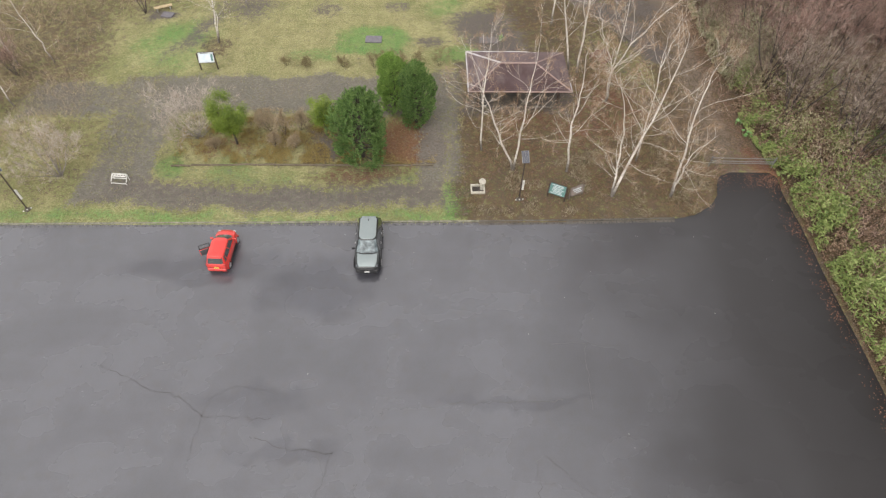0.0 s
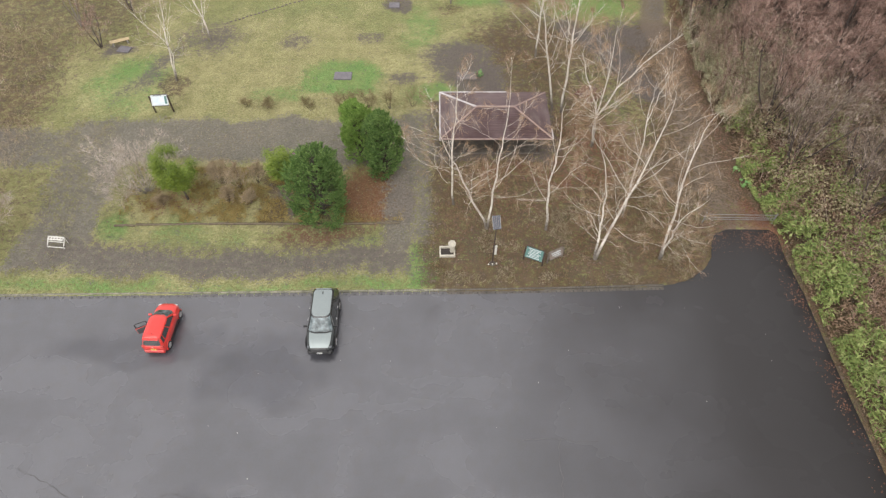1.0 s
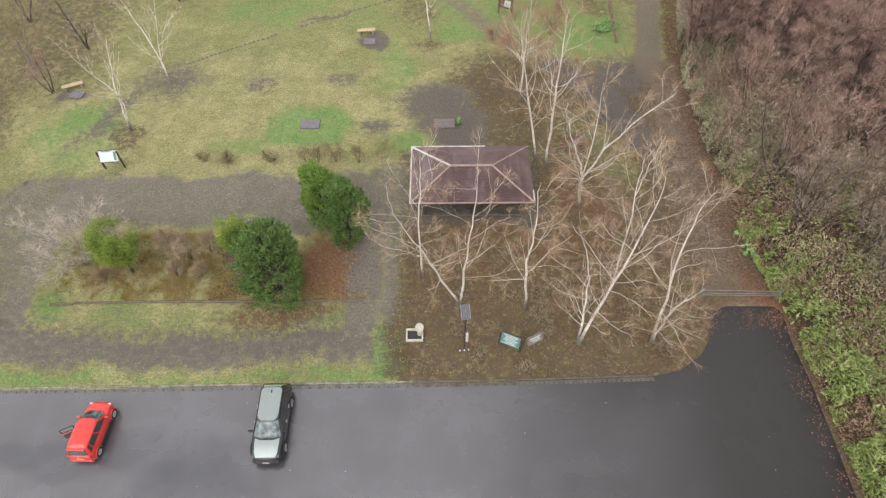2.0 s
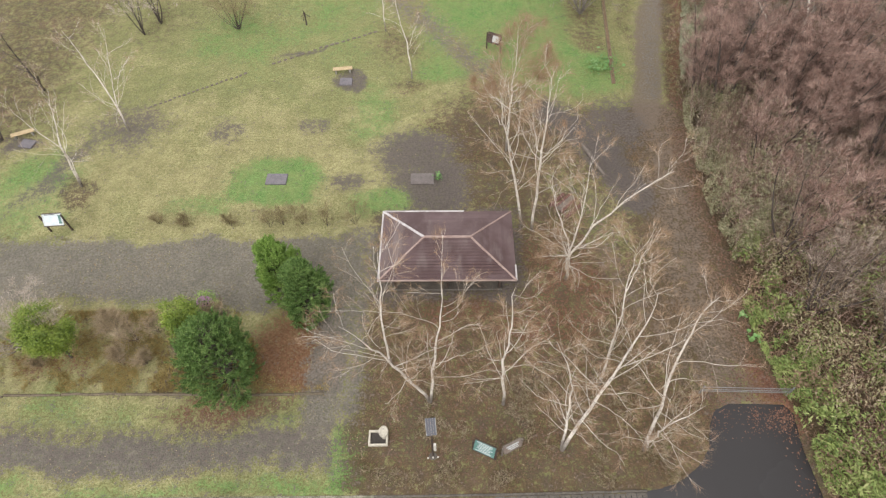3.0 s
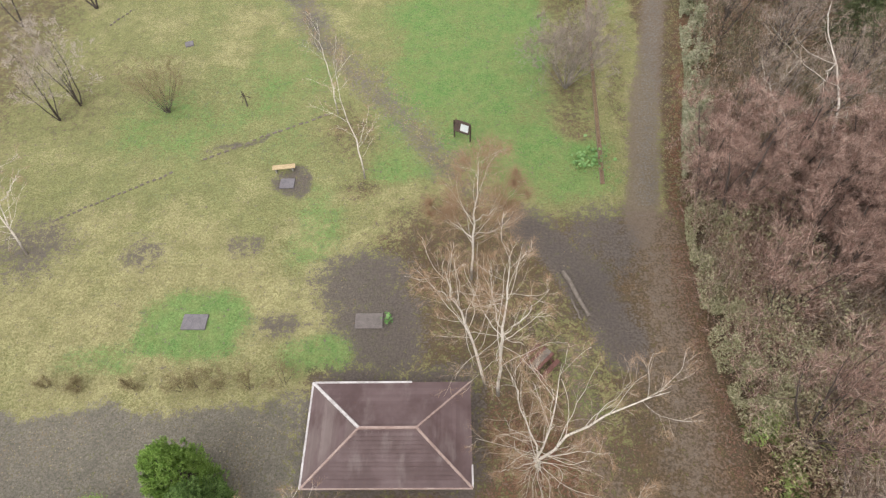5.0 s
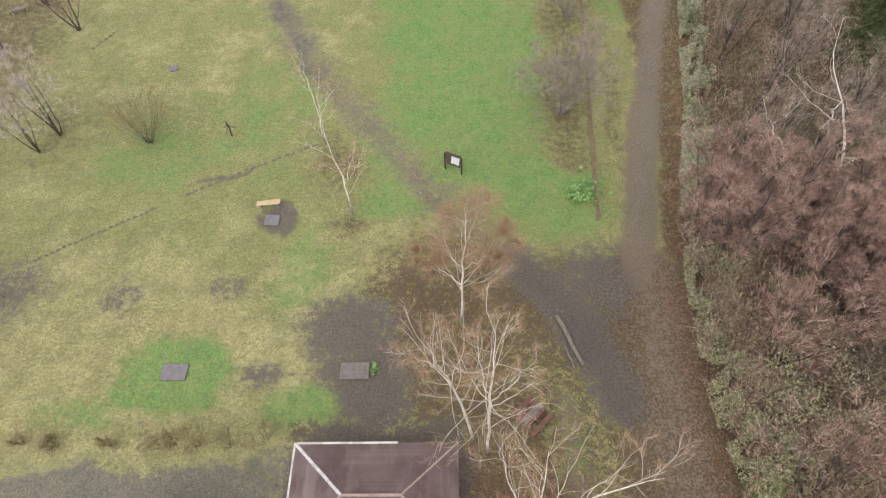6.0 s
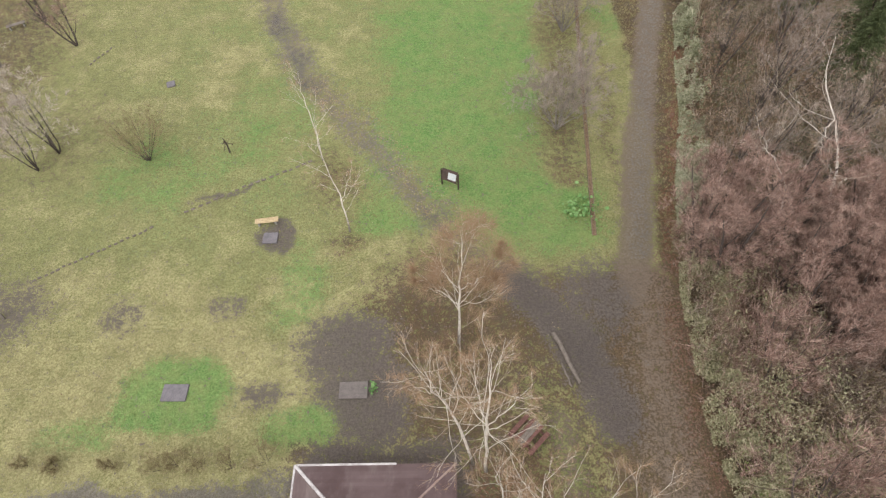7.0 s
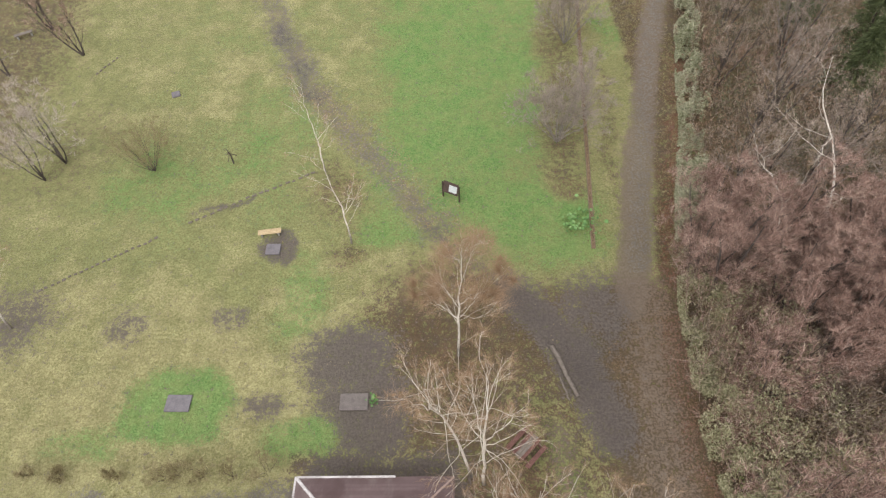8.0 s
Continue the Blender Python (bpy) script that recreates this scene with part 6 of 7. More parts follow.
def conifer(x, y, height, radius, seed, needles, label, taper=1.0):
    """A trunk, whorls of limbs and thousands of needle tufts over an uneven crown."""
    rng = R(seed)
    t = thing("pine_tree", pose(x, y, gz(x, y)), label, "conifer", "pines")
    part("trunk", Shape().tube([(0, 0, -0.1), (0.05, 0, height * 0.5), (0, 0, height * 0.95)], [0.14, 0.10, 0.03], 8), BARK_DARK, t)
    lobes = [(rng.uniform(0, 6.28), rng.uniform(0.0, 1.0), rng.uniform(0.52, 1.18)) for _ in range(30)]
    limbs, tips, dirs, size = Shape(), [], [], []
    n = int(230 * radius)
    for i in range(n):
        f = rng.uniform(0.0, 1.0) ** 0.85
        a = rng.uniform(0, 2 * math.pi)
        prof = radius * (0.72 + 0.28 * f / 0.3 if f < 0.3 else max(0.02, 1 - ((f - 0.3) / 0.72) ** taper) ** 0.62)
        k = min(lobes, key=lambda q: abs((q[0] - a + math.pi) % 6.283 - math.pi) + abs(q[1] - f) * 4)
        r = prof * k[2] * rng.uniform(0.80, 1.02)
        z = 0.25 + f * (height - 0.35)
        tip = np.array([r * math.cos(a), r * math.sin(a), z])
        root = np.array([0, 0, max(0.3, z - r * 0.55)])
        if i % 3 == 0:
            limbs.tube([root, (root + tip) / 2 + np.array([0, 0, -0.05]), tip], [0.035, 0.02, 0.008], 3, cap=False)
        d = unit(tip - root + np.array([0, 0, 0.6 * r + 0.35]))
        for j in range(5):
            c = tip + (rng.normal(scale=0.15, size=3) if j else 0) - d * (0.12 * j)
            for u in np.linspace(0, 0.26, 6):
                tips.append(c + d * u)
                dirs.append(d)
                size.append(0.16 - 0.30 * u)
    tagged(part("limb", limbs, BARK_DARK, t), kind="stuff")
    tips, dirs = np.array(tips), np.array(dirs)
    k = 5
    base = np.repeat(tips, k, 0)
    way = unit(np.repeat(dirs, k, 0) * 0.9 + rng.normal(scale=0.6, size=(len(base), 3)))
    tagged(part("crown", blades(base, way, np.repeat(size, k) * rng.uniform(0.9, 1.5, len(base)), 0.042, rng, "crown"), needles, t, "dense needle tufts"), kind="stuff")


conifer(-5.5, 37.3, 6.5, 2.6, 301, PINE, "broad dark green pine in a planted bed", 1.9)
conifer(-1.2, 41.7, 5.9, 1.75, 302, PINE, "upright dark green pine above red-brown needles", 1.5)
conifer(-3.2, 43.7, 5.2, 1.9, 303, NEEDLES_LIGHT, "lighter green pine behind two darker ones", 1.9)


def leafy(x, y, height, radius, trunk, seed, leaf, label, name="evergreen_shrub", count=2600, size=0.16, flat=0.75, category="shrub"):
    """A small evergreen with a short trunk and a leafy crown of clumps."""
    rng = R(seed)
    t = thing(name, pose(x, y, gz(x, y)), label, category)
    cz = trunk + (height - trunk) * 0.5
    part("trunk", Shape().tube([(0.12, -0.1, -0.1), (0.03, -0.03, trunk * 0.7), (0, 0, height * 0.7)], [0.09, 0.07, 0.03], 7), BARK_DARK, t)
    limbs = Shape()
    clumps = []
    for i in range(46):
        d = unit(rng.normal(size=3) + np.array([0, 0, 0.25]))
        c = np.array([d[0] * radius, d[1] * radius, cz + d[2] * (height - trunk) * 0.5]) * np.array([1, 1, 1]) * rng.uniform(0.60, 1.06)
        clumps.append(c)
        limbs.tube([(0, 0, trunk * 0.8), c * 0.55 + np.array([0, 0, trunk * 0.3]), c], [0.035, 0.02, 0.008], 4, cap=False)
    tagged(part("limb", limbs, BARK_DARK, t), kind="stuff")
    idx = rng.randint(0, len(clumps), count)
    cen = np.array(clumps)[idx] + rng.normal(scale=0.24 * radius / 1.3, size=(count, 3)) * np.array([1, 1, flat])
    way = unit(rng.normal(size=(count, 3)) * np.array([1, 1, 0.5]))
    up = unit(rng.normal(size=(count, 3)) * 0.5 + np.array([0, 0, 1]))
    part("leaves", leaves(cen, way, up, rng.uniform(0.6, 1.2, count) * size, rng.uniform(0.5, 1.0, count) * size * 0.55, "leaves"), leaf, t)


leafy(-16.2, 38.9, 4.6, 1.30, 2.1, 311, LEAF_LIME, "small yellow-green evergreen tree on a short dark trunk", "small_evergreen_tree", 16000, 0.14, category="tree")
leafy(-8.95, 40.6, 3.1, 1.10, 1.1, 312, LEAF_LIME, "small yellow-green evergreen shrub on thin dark stems", "small_evergreen_tree", 9000, 0.14, category="tree")
leafy(-8.1, 42.3, 1.5, 0.75, 0.2, 313, NEEDLES_LIGHT, "low rhododendron with a few pink blossoms", "rhododendron", 1200, 0.12)
rng = R(314)
n = 260
c = unit(rng.normal(size=(n, 3)) * np.array([1, 1, 0.6]) + np.array([0, 0, 0.7])) * np.array([0.55, 0.45, 0.7]) + np.array([-8.1, 42.2, 0.85])
blossom = solid("blossom", leaves(c, unit(rng.normal(size=(n, 3))), unit(rng.normal(size=(n, 3)) + np.array([0, 0, 1.5])), 0.11, 0.09, "blossom"), PETAL, "loose cluster of pink rhododendron flowers", "flowers", kind="stuff")

# broad-leaved perennials
def butterbur(x, y, r, seed, n=70, size=0.32, label="clump of broad bright green leaves at the lawn's corner"):
    rng = R(seed)
    t = thing("leafy_clump", pose(x, y, gz(x, y)), label, "plant")
    sh, st = Shape(), Shape()
    for _ in range(n):
        p = rng.normal(scale=r * 0.45, size=2)
        z, s, a = rng.uniform(0.2, 0.55), size * rng.uniform(0.5, 1.1), rng.uniform(0, 6.28)
        nrm = unit(rng.normal(scale=0.3, size=3) + np.array([0, 0, 1]))
        u = unit(np.cross(nrm, (math.cos(a), math.sin(a), 0.1)))
        w = np.cross(nrm, u)
        rim = [np.array([p[0], p[1], z]) + (u * math.cos(b) + w * math.sin(b)) * s * 0.5 * (1 - 0.25 * (i == 0)) for i, b in enumerate(np.linspace(0, 2 * math.pi, 9, endpoint=False))]
        sh.add(rim + [np.array([p[0], p[1], z - 0.04])], [(i, (i + 1) % 9, 9) for i in range(9)])
        st.tube([(p[0] * 0.8, p[1] * 0.8, -0.05), (p[0], p[1], z - 0.04)], [0.012, 0.009], 3, cap=False)
    part("leaves", sh, BUTTER, t)
    tagged(part("stalk", st, BUTTER, t), kind="stuff")


butterbur(21.75, 67.9, 1.5, 321)
butterbur(27.0, 41.6, 0.5, 322, 8, 0.28, "small bright green leafy clump below the bank")
butterbur(27.15, 39.9, 0.6, 323, 9, 0.30, "small bright green leafy clump below the bank")
butterbur(7.05, 54.1, 0.45, 324, 18, 0.22, "small bright green weeds beside a slab")

# ---------------------------------------------------------------- the wood on the bank
WOOD_SPEC = dict(curl=0.05, up=0.04, limbs=9, angle=(25, 60), reach=0.45, first=0.28, wave=0.14, lift=0.08, boughs=5, sprays=4, hairs=18, hair=0.45, hair_w=0.014, spread=0.9, hair_up=0.3, thin=0.42)


def wood_tree(seed, twig, bark, limb, n, height, label, hair=1.0):
    return tree("woodland_tree", pose(0, 0, 0), label, many_stems(n, seed, 0.20, height, 0.145), seed, bark, limb, twig, WOOD_SPEC, "bare wood on the bank", hair)


protos = {
    "red": [wood_tree(401, TWIG_RED, BARK_DARK, LIMB_RED, 5, 8.6, "bare tree with a dense red-brown twiggy crown"), wood_tree(402, TWIG_RED, BARK_DARK, LIMB_RED, 5, 7.6, "bare tree with a dense red-brown twiggy crown")],
    "brown": [wood_tree(403, TWIG_BROWN, BARK_DARK, BARK_GREY, 4, 8.2, "bare grey-brown woodland tree with fine twigs", 0.45), wood_tree(404, TWIG_BROWN, BARK_DARK, BARK_DARK, 3, 9.2, "bare grey-brown woodland tree with fine twigs", 0.45)],
}
# the southernmost trees stand out of view, added for the asphalt to mirror
spots = [("red", 0, 35.0, 55.6), ("red", 1, 33.4, 59.6), ("red", 0, 36.5, 61.0), ("red", 1, 30.0, 61.4), ("red", 0, 38.6, 63.0), ("red", 1, 34.0, 63.6), ("red", 0, 40.5, 58.0), ("red", 1, 35.5, 55.5), ("red", 0, 38.8, 53.0), ("red", 1, 37.5, 39.0),
         ("red", 0, 43.0, 61.0), ("red", 1, 42.0, 55.0), ("red", 0, 37.2, 48.5), ("red", 0, 28.9, 62.6), ("red", 1, 30.4, 66.0), ("red", 0, 35.2, 58.6), ("red", 1, 37.6, 57.2), ("red", 0, 41.2, 48.6), ("brown", 1, 33.6, 38.5), ("brown", 0, 33.4, 69.0), ("brown", 1, 36.0, 75.0), ("brown", 0, 38.0, 69.0),
         ("brown", 1, 35.2, 82.0), ("brown", 0, 39.2, 79.0), ("brown", 1, 37.0, 88.5), ("brown", 0, 41.5, 85.0), ("brown", 1, 42.5, 73.5), ("brown", 0, 43.5, 67.5), ("brown", 1, 46.0, 61.0), ("brown", 0, 42.5, 45.0), ("brown", 1, 40.0, 43.0), ("brown", 0, 38.0, 33.5), ("brown", 1, 36.0, 27.0),
         ("brown", 0, 34.5, 20.5), ("brown", 1, 37.0, 14.0), ("brown", 0, 34.5, 8.0), ("red", 1, 36.5, 0.0), ("brown", 1, 42.0, 36.0), ("red", 0, 44.0, 50.0), ("brown", 1, 48.0, 56.5), ("red", 1, 47.0, 46.0), ("brown", 0, 48.5, 65.5), ("brown", 1, 47.0, 72.0), ("brown", 1, 41.0, 95.0),
         ("brown", 0, 46.0, 97.0), ("brown", 1, 38.5, 100.0), ("brown", 0, 50.5, 82.0), ("brown", 0, 43.0, 26.0), ("brown", 1, 35.5, -8.0)]
used = set()
rng = R(410)
for kind, k, x, y in spots:
    m = pose(x, y, gz(x, y) - 0.1, 0, 0, rng.uniform(0, 360)) @ Matrix.Scale(rng.uniform(0.85, 1.12), 4)
    if (kind, k) not in used:
        used.add((kind, k))
        protos[kind][k].matrix_world = m
    else:
        c = copy_thing(protos[kind][k], m)

FAN_SPEC = dict(WOOD_SPEC, limbs=7, boughs=4, sprays=3, hairs=6, hair=0.8, hair_w=0.022, first=0.38, reach=0.40, spread=0.4)
for n, (x, y, k, lean, length, twig, lab) in enumerate([(30.55, 45.9, 13, 0.36, 9.0, TWIG_RED, "large bare shrub of dark fanning stems with red-brown twigs"), (30.9, 41.4, 9, 0.34, 8.0, TWIG_BROWN, "large bare shrub of dark fanning stems on the bank"), (31.2, 54.0, 10, 0.40, 7.5, TWIG_RED, "large bare shrub of dark fanning stems with red-brown twigs"), (33.6, 35.5, 8, 0.32, 8.0, TWIG_BROWN, "large bare shrub of dark fanning stems on the bank")]):
    tree("woodland_tree", pose(x, y, gz(x, y) - 0.1), lab, many_stems(k, 480 + n, lean, length, 0.085), 480 + n, BARK_DARK, LIMB_RED, twig, FAN_SPEC, "bare wood on the bank")

birch(35.9, 61.6, [([(35.84, 63.9, 6.2), (35.98, 65.66, 7.8), (35.6, 66.9, 9.2), (34.6, 68.4, 11.1), (34.8, 69.5, 13.0)], 0.14), ([(35.6, 66.9, 9.2), (34.6, 65.8, 9.0), (34.7, 65.3, 8.0)], 0.05)], 421, "a bare thicket on the bank", fan=1, limbs=5, hairs=3)
birch(33.8, 62.4, [([(33.1, 64.27, 6.0), (32.3, 66.36, 7.2), (31.54, 67.22, 8.0)], 0.10)], 422, "red-twigged brush on the bank", fan=1, limbs=3, hairs=3)
for n, (x, y, hh, r) in enumerate([(45.5, 80.5, 8.5, 2.6), (48.5, 86.0, 9.0, 2.8), (44.5, 90.5, 8.0, 2.4), (51.5, 77.0, 8.5, 2.6)]):
    rngc = R(430 + n)
    t = thing("spruce_tree", pose(x, y, gz(x, y)), "dark green conifer in the wood behind bare trees", "conifer", "conifers in the wood")
    part("trunk", Shape().tube([(0, 0, -0.2), (0, 0, hh)], [0.16, 0.03], 7), BARK_DARK, t)
    f = rngc.uniform(0.05, 1, 900) ** 0.8
    a = rngc.uniform(0, 6.283, 900)
    ln = r * (1.05 - f) * rngc.uniform(0.6, 1.1, 900)
    s = np.sqrt(rngc.uniform(0.02, 1, (900, 14)))
    rad = s * ln[:, None]
    pts = np.stack([rad * np.cos(a)[:, None], rad * np.sin(a)[:, None], f[:, None] * hh - rad * 0.28], -1).reshape(-1, 3)
    out = np.repeat(np.stack([np.cos(a), np.sin(a), np.full(900, -0.1)], 1), 14, 0)
    part("crown", blades(pts, unit(out + rngc.normal(scale=0.45, size=out.shape)), rngc.uniform(0.25, 0.45, len(pts)), 0.06, rngc, "crown"), DULL_NEEDLES, t)


# unseen conifers, added so the wet asphalt mirrors dark trees to the east
def unseen_spruce(x, y, hh, r, seed):
    rngc = R(seed)
    t = thing("spruce_tree", pose(x, y, gz(x, y)), "unseen tall conifer added so the wet asphalt mirrors dark trees", "conifer", "conifers in the wood")
    part("trunk", Shape().tube([(0, 0, -0.2), (0, 0, hh)], [0.24, 0.04], 7), BARK_DARK, t)
    n = 500
    f, a = rngc.uniform(0.03, 1, n) ** 0.8, rngc.uniform(0, 6.283, n)
    ln = r * (1.05 - f) * rngc.uniform(0.6, 1.1, n)
    rad = np.sqrt(rngc.uniform(0.02, 1, (n, 10))) * ln[:, None]
    pts = np.stack([rad * np.cos(a)[:, None], rad * np.sin(a)[:, None], f[:, None] * hh - rad * 0.28], -1).reshape(-1, 3)
    out = np.repeat(np.stack([np.cos(a), np.sin(a), np.full(n, -0.1)], 1), 10, 0)
    tagged(part("crown", blades(pts, unit(out + rngc.normal(scale=0.5, size=out.shape)), rngc.uniform(0.6, 1.1, len(pts)), 0.22, rngc, "crown"), NEEDLES, t), kind="stuff")


for n in range(15):
    unseen_spruce(38.5 + 2.6 * (n % 2) + 0.6 * math.sin(n * 2.3), -22.0 + 4.1 * n, 19.0 + 2.0 * math.sin(n * 1.7), 3.6, 450 + n)

rng = R(540)
n = 11000
y = rng.uniform(38, 62, n)
x = rng.uniform(-52, -31, n) + 4 * (fbm(y, y * 0, 5.0, 541) - 0.5)
keep = rng.rand(n) < step(0.38, 0.6, fbm(x, y, 3.0, 542))
x, y = x[keep], y[keep]
way = unit(rng.normal(scale=0.5, size=(len(x), 3)) + np.array([0, 0, 0.8]))
solid("brush", blades(np.stack([x, y, ground_z(x, y)], 1), way, rng.uniform(0.5, 1.8, len(x)), 0.02, rng, "brush"), TWIG_TAN, "leafless tan brush at the park's western edge", "thicket", kind="stuff")


# low growth: dwarf bamboo along the bank, dry undergrowth, thickets of thin stems
def bank_edge(y):
    return np.interp(y, [-20, 20, 24, 30, 34, 38, 41, 47, 52, 56, 61, 70, 77, 84, 92, 110], [28.7, 28.6, 28.5, 28.5, 28.4, 27.7, 27.3, 27.6, 27.0, 27.3, 27.6, 29.3, 31.1, 32.2, 33.8, 37.5])


def bamboo(n, seed, y0, y1, depth, height, mat, name, label, density=lambda x, y: np.ones(len(x)), size=1.0):
    rng = R(seed)
    y = rng.uniform(y0, y1, n)
    x = bank_edge(y) + rng.uniform(0, 1, n) ** 1.15 * depth
    keep = rng.rand(n) < density(x, y) * step(0.36, 0.52, fbm(x, y, 1.1, seed + 3))
    x, y = x[keep], y[keep]
    clump = fbm(x, y, 1.3, seed + 9)
    z = ground_z(x, y) + height * (0.1 + 1.6 * step(0.25, 0.75, clump)) * step(-0.2, 0.5, x - bank_edge(y)) * rng.uniform(0.3, 1.0, len(x)) + 0.08
    k = len(x)
    way = unit(rng.normal(size=(k, 3)) * np.array([1, 1, 0.35]) + np.array([-0.15, 0, -0.15]))
    up = unit(rng.normal(size=(k, 3)) * 0.55 + np.array([0, 0, 1]))
    solid(name, leaves(np.stack([x, y, z], 1), way, up, size * rng.uniform(0.20, 0.46, k), size * rng.uniform(0.055, 0.12, k), name), mat, label, "undergrowth", kind="stuff")


bamboo(52000, 501, -10, 47, 2.7, 1.6, SASA, "dwarf_bamboo", "dense green dwarf bamboo on the bank beside the car park", density=lambda x, y: 1 - 0.55 * step(36.5, 34, y) * step(0.40, 0.62, fbm(x, y, 1.8, 506)))
bamboo(30000, 505, -10, 47, 7.5, 1.2, SASA_DRY, "undergrowth", "dry tan undergrowth on the bank behind green bamboo", size=0.8)
bamboo(34000, 502, 46, 68, 3.0, 1.9, SASA_PALE, "dwarf_bamboo", "pale mottled dwarf bamboo under bare trees", size=0.62)
bamboo(44000, 503, 66, 104, 1.9, 1.6, SASA_HEDGE, "dwarf_bamboo", "pale edged dwarf bamboo hedge along the gravel road", size=0.85)
bamboo(95000, 504, 12, 105, 24, 0.9, SASA_DRY, "undergrowth", "dry brown and olive undergrowth beneath the bare wood", size=0.7)

def climbers(n, seed, x0, x1, y0, y1, z0, z1, mat, label, size=0.24, fill=0.46):
    rng = R(seed)
    x, y, z = rng.uniform(x0, x1, n), rng.uniform(y0, y1, n), rng.uniform(z0, z1, n)
    keep = (rng.rand(n) < step(fill, fill + 0.14, fbm(x + 0.4 * z, y + 0.3 * z, 1.6, seed))) & (x > bank_edge(y) + 0.6 + 0.25 * z)
    x, y, z = x[keep], y[keep], z[keep]
    k = len(x)
    way = unit(rng.normal(size=(k, 3)) * np.array([1, 1, 0.6]) + np.array([0, 0, -0.3]))
    up = unit(rng.normal(size=(k, 3)) * 0.7 + np.array([0, 0, 1]))
    solid("climbing_leaves", leaves(np.stack([x, y, z + ground_z(x, y)], 1), way, up, rng.uniform(0.6, 1.35, k) * size, rng.uniform(0.25, 0.5, k) * size, "climbing_leaves"), mat, label, "undergrowth", kind="stuff")


climbers(15000, 511, 28.5, 37, 34, 50, 0.8, 3.6, OLIVE, "yellow-brown leaves of climbers hanging among the bare trees", 0.21)
climbers(64000, 514, 27.2, 46, 45, 66, 0.2, 2.8, OLIVE, "small olive and brown leaves clinging to the thicket", 0.18, 0.42)
climbers(60000, 512, 28.5, 48, 20, 100, 0.4, 3.2, SASA_DRY, "dry brown leaves of climbers hanging among the bare trees", 0.20)
climbers(18000, 516, 27.2, 33.5, 46, 63, 0.8, 4.4, SASA_PALE, "small olive and tan leaves along the thicket edge", 0.18, 0.38)
climbers(45000, 515, 32.5, 52, 65, 103, 0.4, 4.6, VINE, "dull olive vine leaves tangled in the bare wood", 0.20, 0.45)
climbers(16000, 513, 28.0, 36, 30, 50, 0.4, 2.2, SASA, "green leaves of climbers on the bank", 0.24, 0.44)



def thicket(n, seed, y0, y1, x_in, depth, k, red_share, h0, h1):
    """Thin upright stems, each with a spray of fine twigs."""
    rng = R(seed)
    y = rng.uniform(y0, y1, n)
    x = bank_edge(y) + x_in + rng.uniform(0, 1, n) * depth
    stem_h = rng.uniform(h0, h1, n) * (0.6 + 0.7 * fbm(x, y, 6.0, 521))
    base = np.stack([x, y, ground_z(x, y) - 0.05], 1)
    way = unit(rng.normal(scale=0.25, size=(n, 3)) + np.array([0, 0, 1]))
    solid("thicket_stems", blades(base, way, stem_h, 0.035, rng, "thicket_stems"), TWIG_BROWN, "thin upright stems of leafless thicket on the bank", "thicket", kind="stuff")
    b2 = np.repeat(base, k, 0) + np.repeat(way * stem_h[:, None], k, 0) * rng.uniform(0.25, 0.95, (n * k, 1))
    w2 = unit(np.repeat(way, k, 0) + rng.normal(scale=0.6, size=(n * k, 3)))
    reddish = np.repeat(red_share(x, y) > 0.52, k)
    for chosen, mat, lab in ((~reddish, TWIG_BROWN, "grey-brown fine twigs of leafless thicket"), (reddish, TWIG_RED, "red-brown fine twigs of leafless thicket")):
        solid("thicket_twigs", blades(b2[chosen], w2[chosen], rng.uniform(0.4, 1.3, int(chosen.sum())), 0.018, rng, "thicket_twigs"), mat, lab, "thicket", kind="stuff")


thicket(5200, 520, -5, 104, 1.2, 24, 22, lambda x, y: fbm(x, y, 9.0, 531) + 0.20 * (np.abs(y - 57) < 7) + 0.15 * (np.abs(y - 40) < 7) - 0.12 * (y > 66), 1.4, 4.2)
thicket(2300, 525, 46, 67, 0.3, 15, 24, lambda x, y: fbm(x, y, 5.0, 533) + 0.06, 2.0, 4.6)


# ---------------------------------------------------------------- grass and leaves
def tufts(n, seed, x0, x1, y0, y1, chance, length, width, mat, name, label, per=5):
    rng = R(seed)
    x, y = rng.uniform(x0, x1, n), rng.uniform(y0, y1, n)
    keep = rng.rand(n) < chance(x, y)
    x, y = x[keep], y[keep]
    base = np.repeat(np.stack([x, y, ground_z(x, y) - 0.01], 1), per, 0)
    base[:, :2] += rng.normal(scale=0.05, size=(len(base), 2))
    way = unit(rng.normal(scale=0.75, size=(len(base), 3)) * np.array([1, 1, 0.2]) + np.array([0, 0, 1]))
    solid(name, blades(base, way, rng.uniform(0.5, 1.3, len(base)) * length, width, rng, name), mat, label, "grass", kind="stuff")


def open_lawn(x, y):
    bare = np.maximum.reduce([zone_at(soil, x, y), zone_at(gravel, x, y), zone_at(track, x, y), inside(x, y)])
    return np.clip(1 - 1.5 * bare, 0, 1) * (y > kerb_y(x) + 0.15)


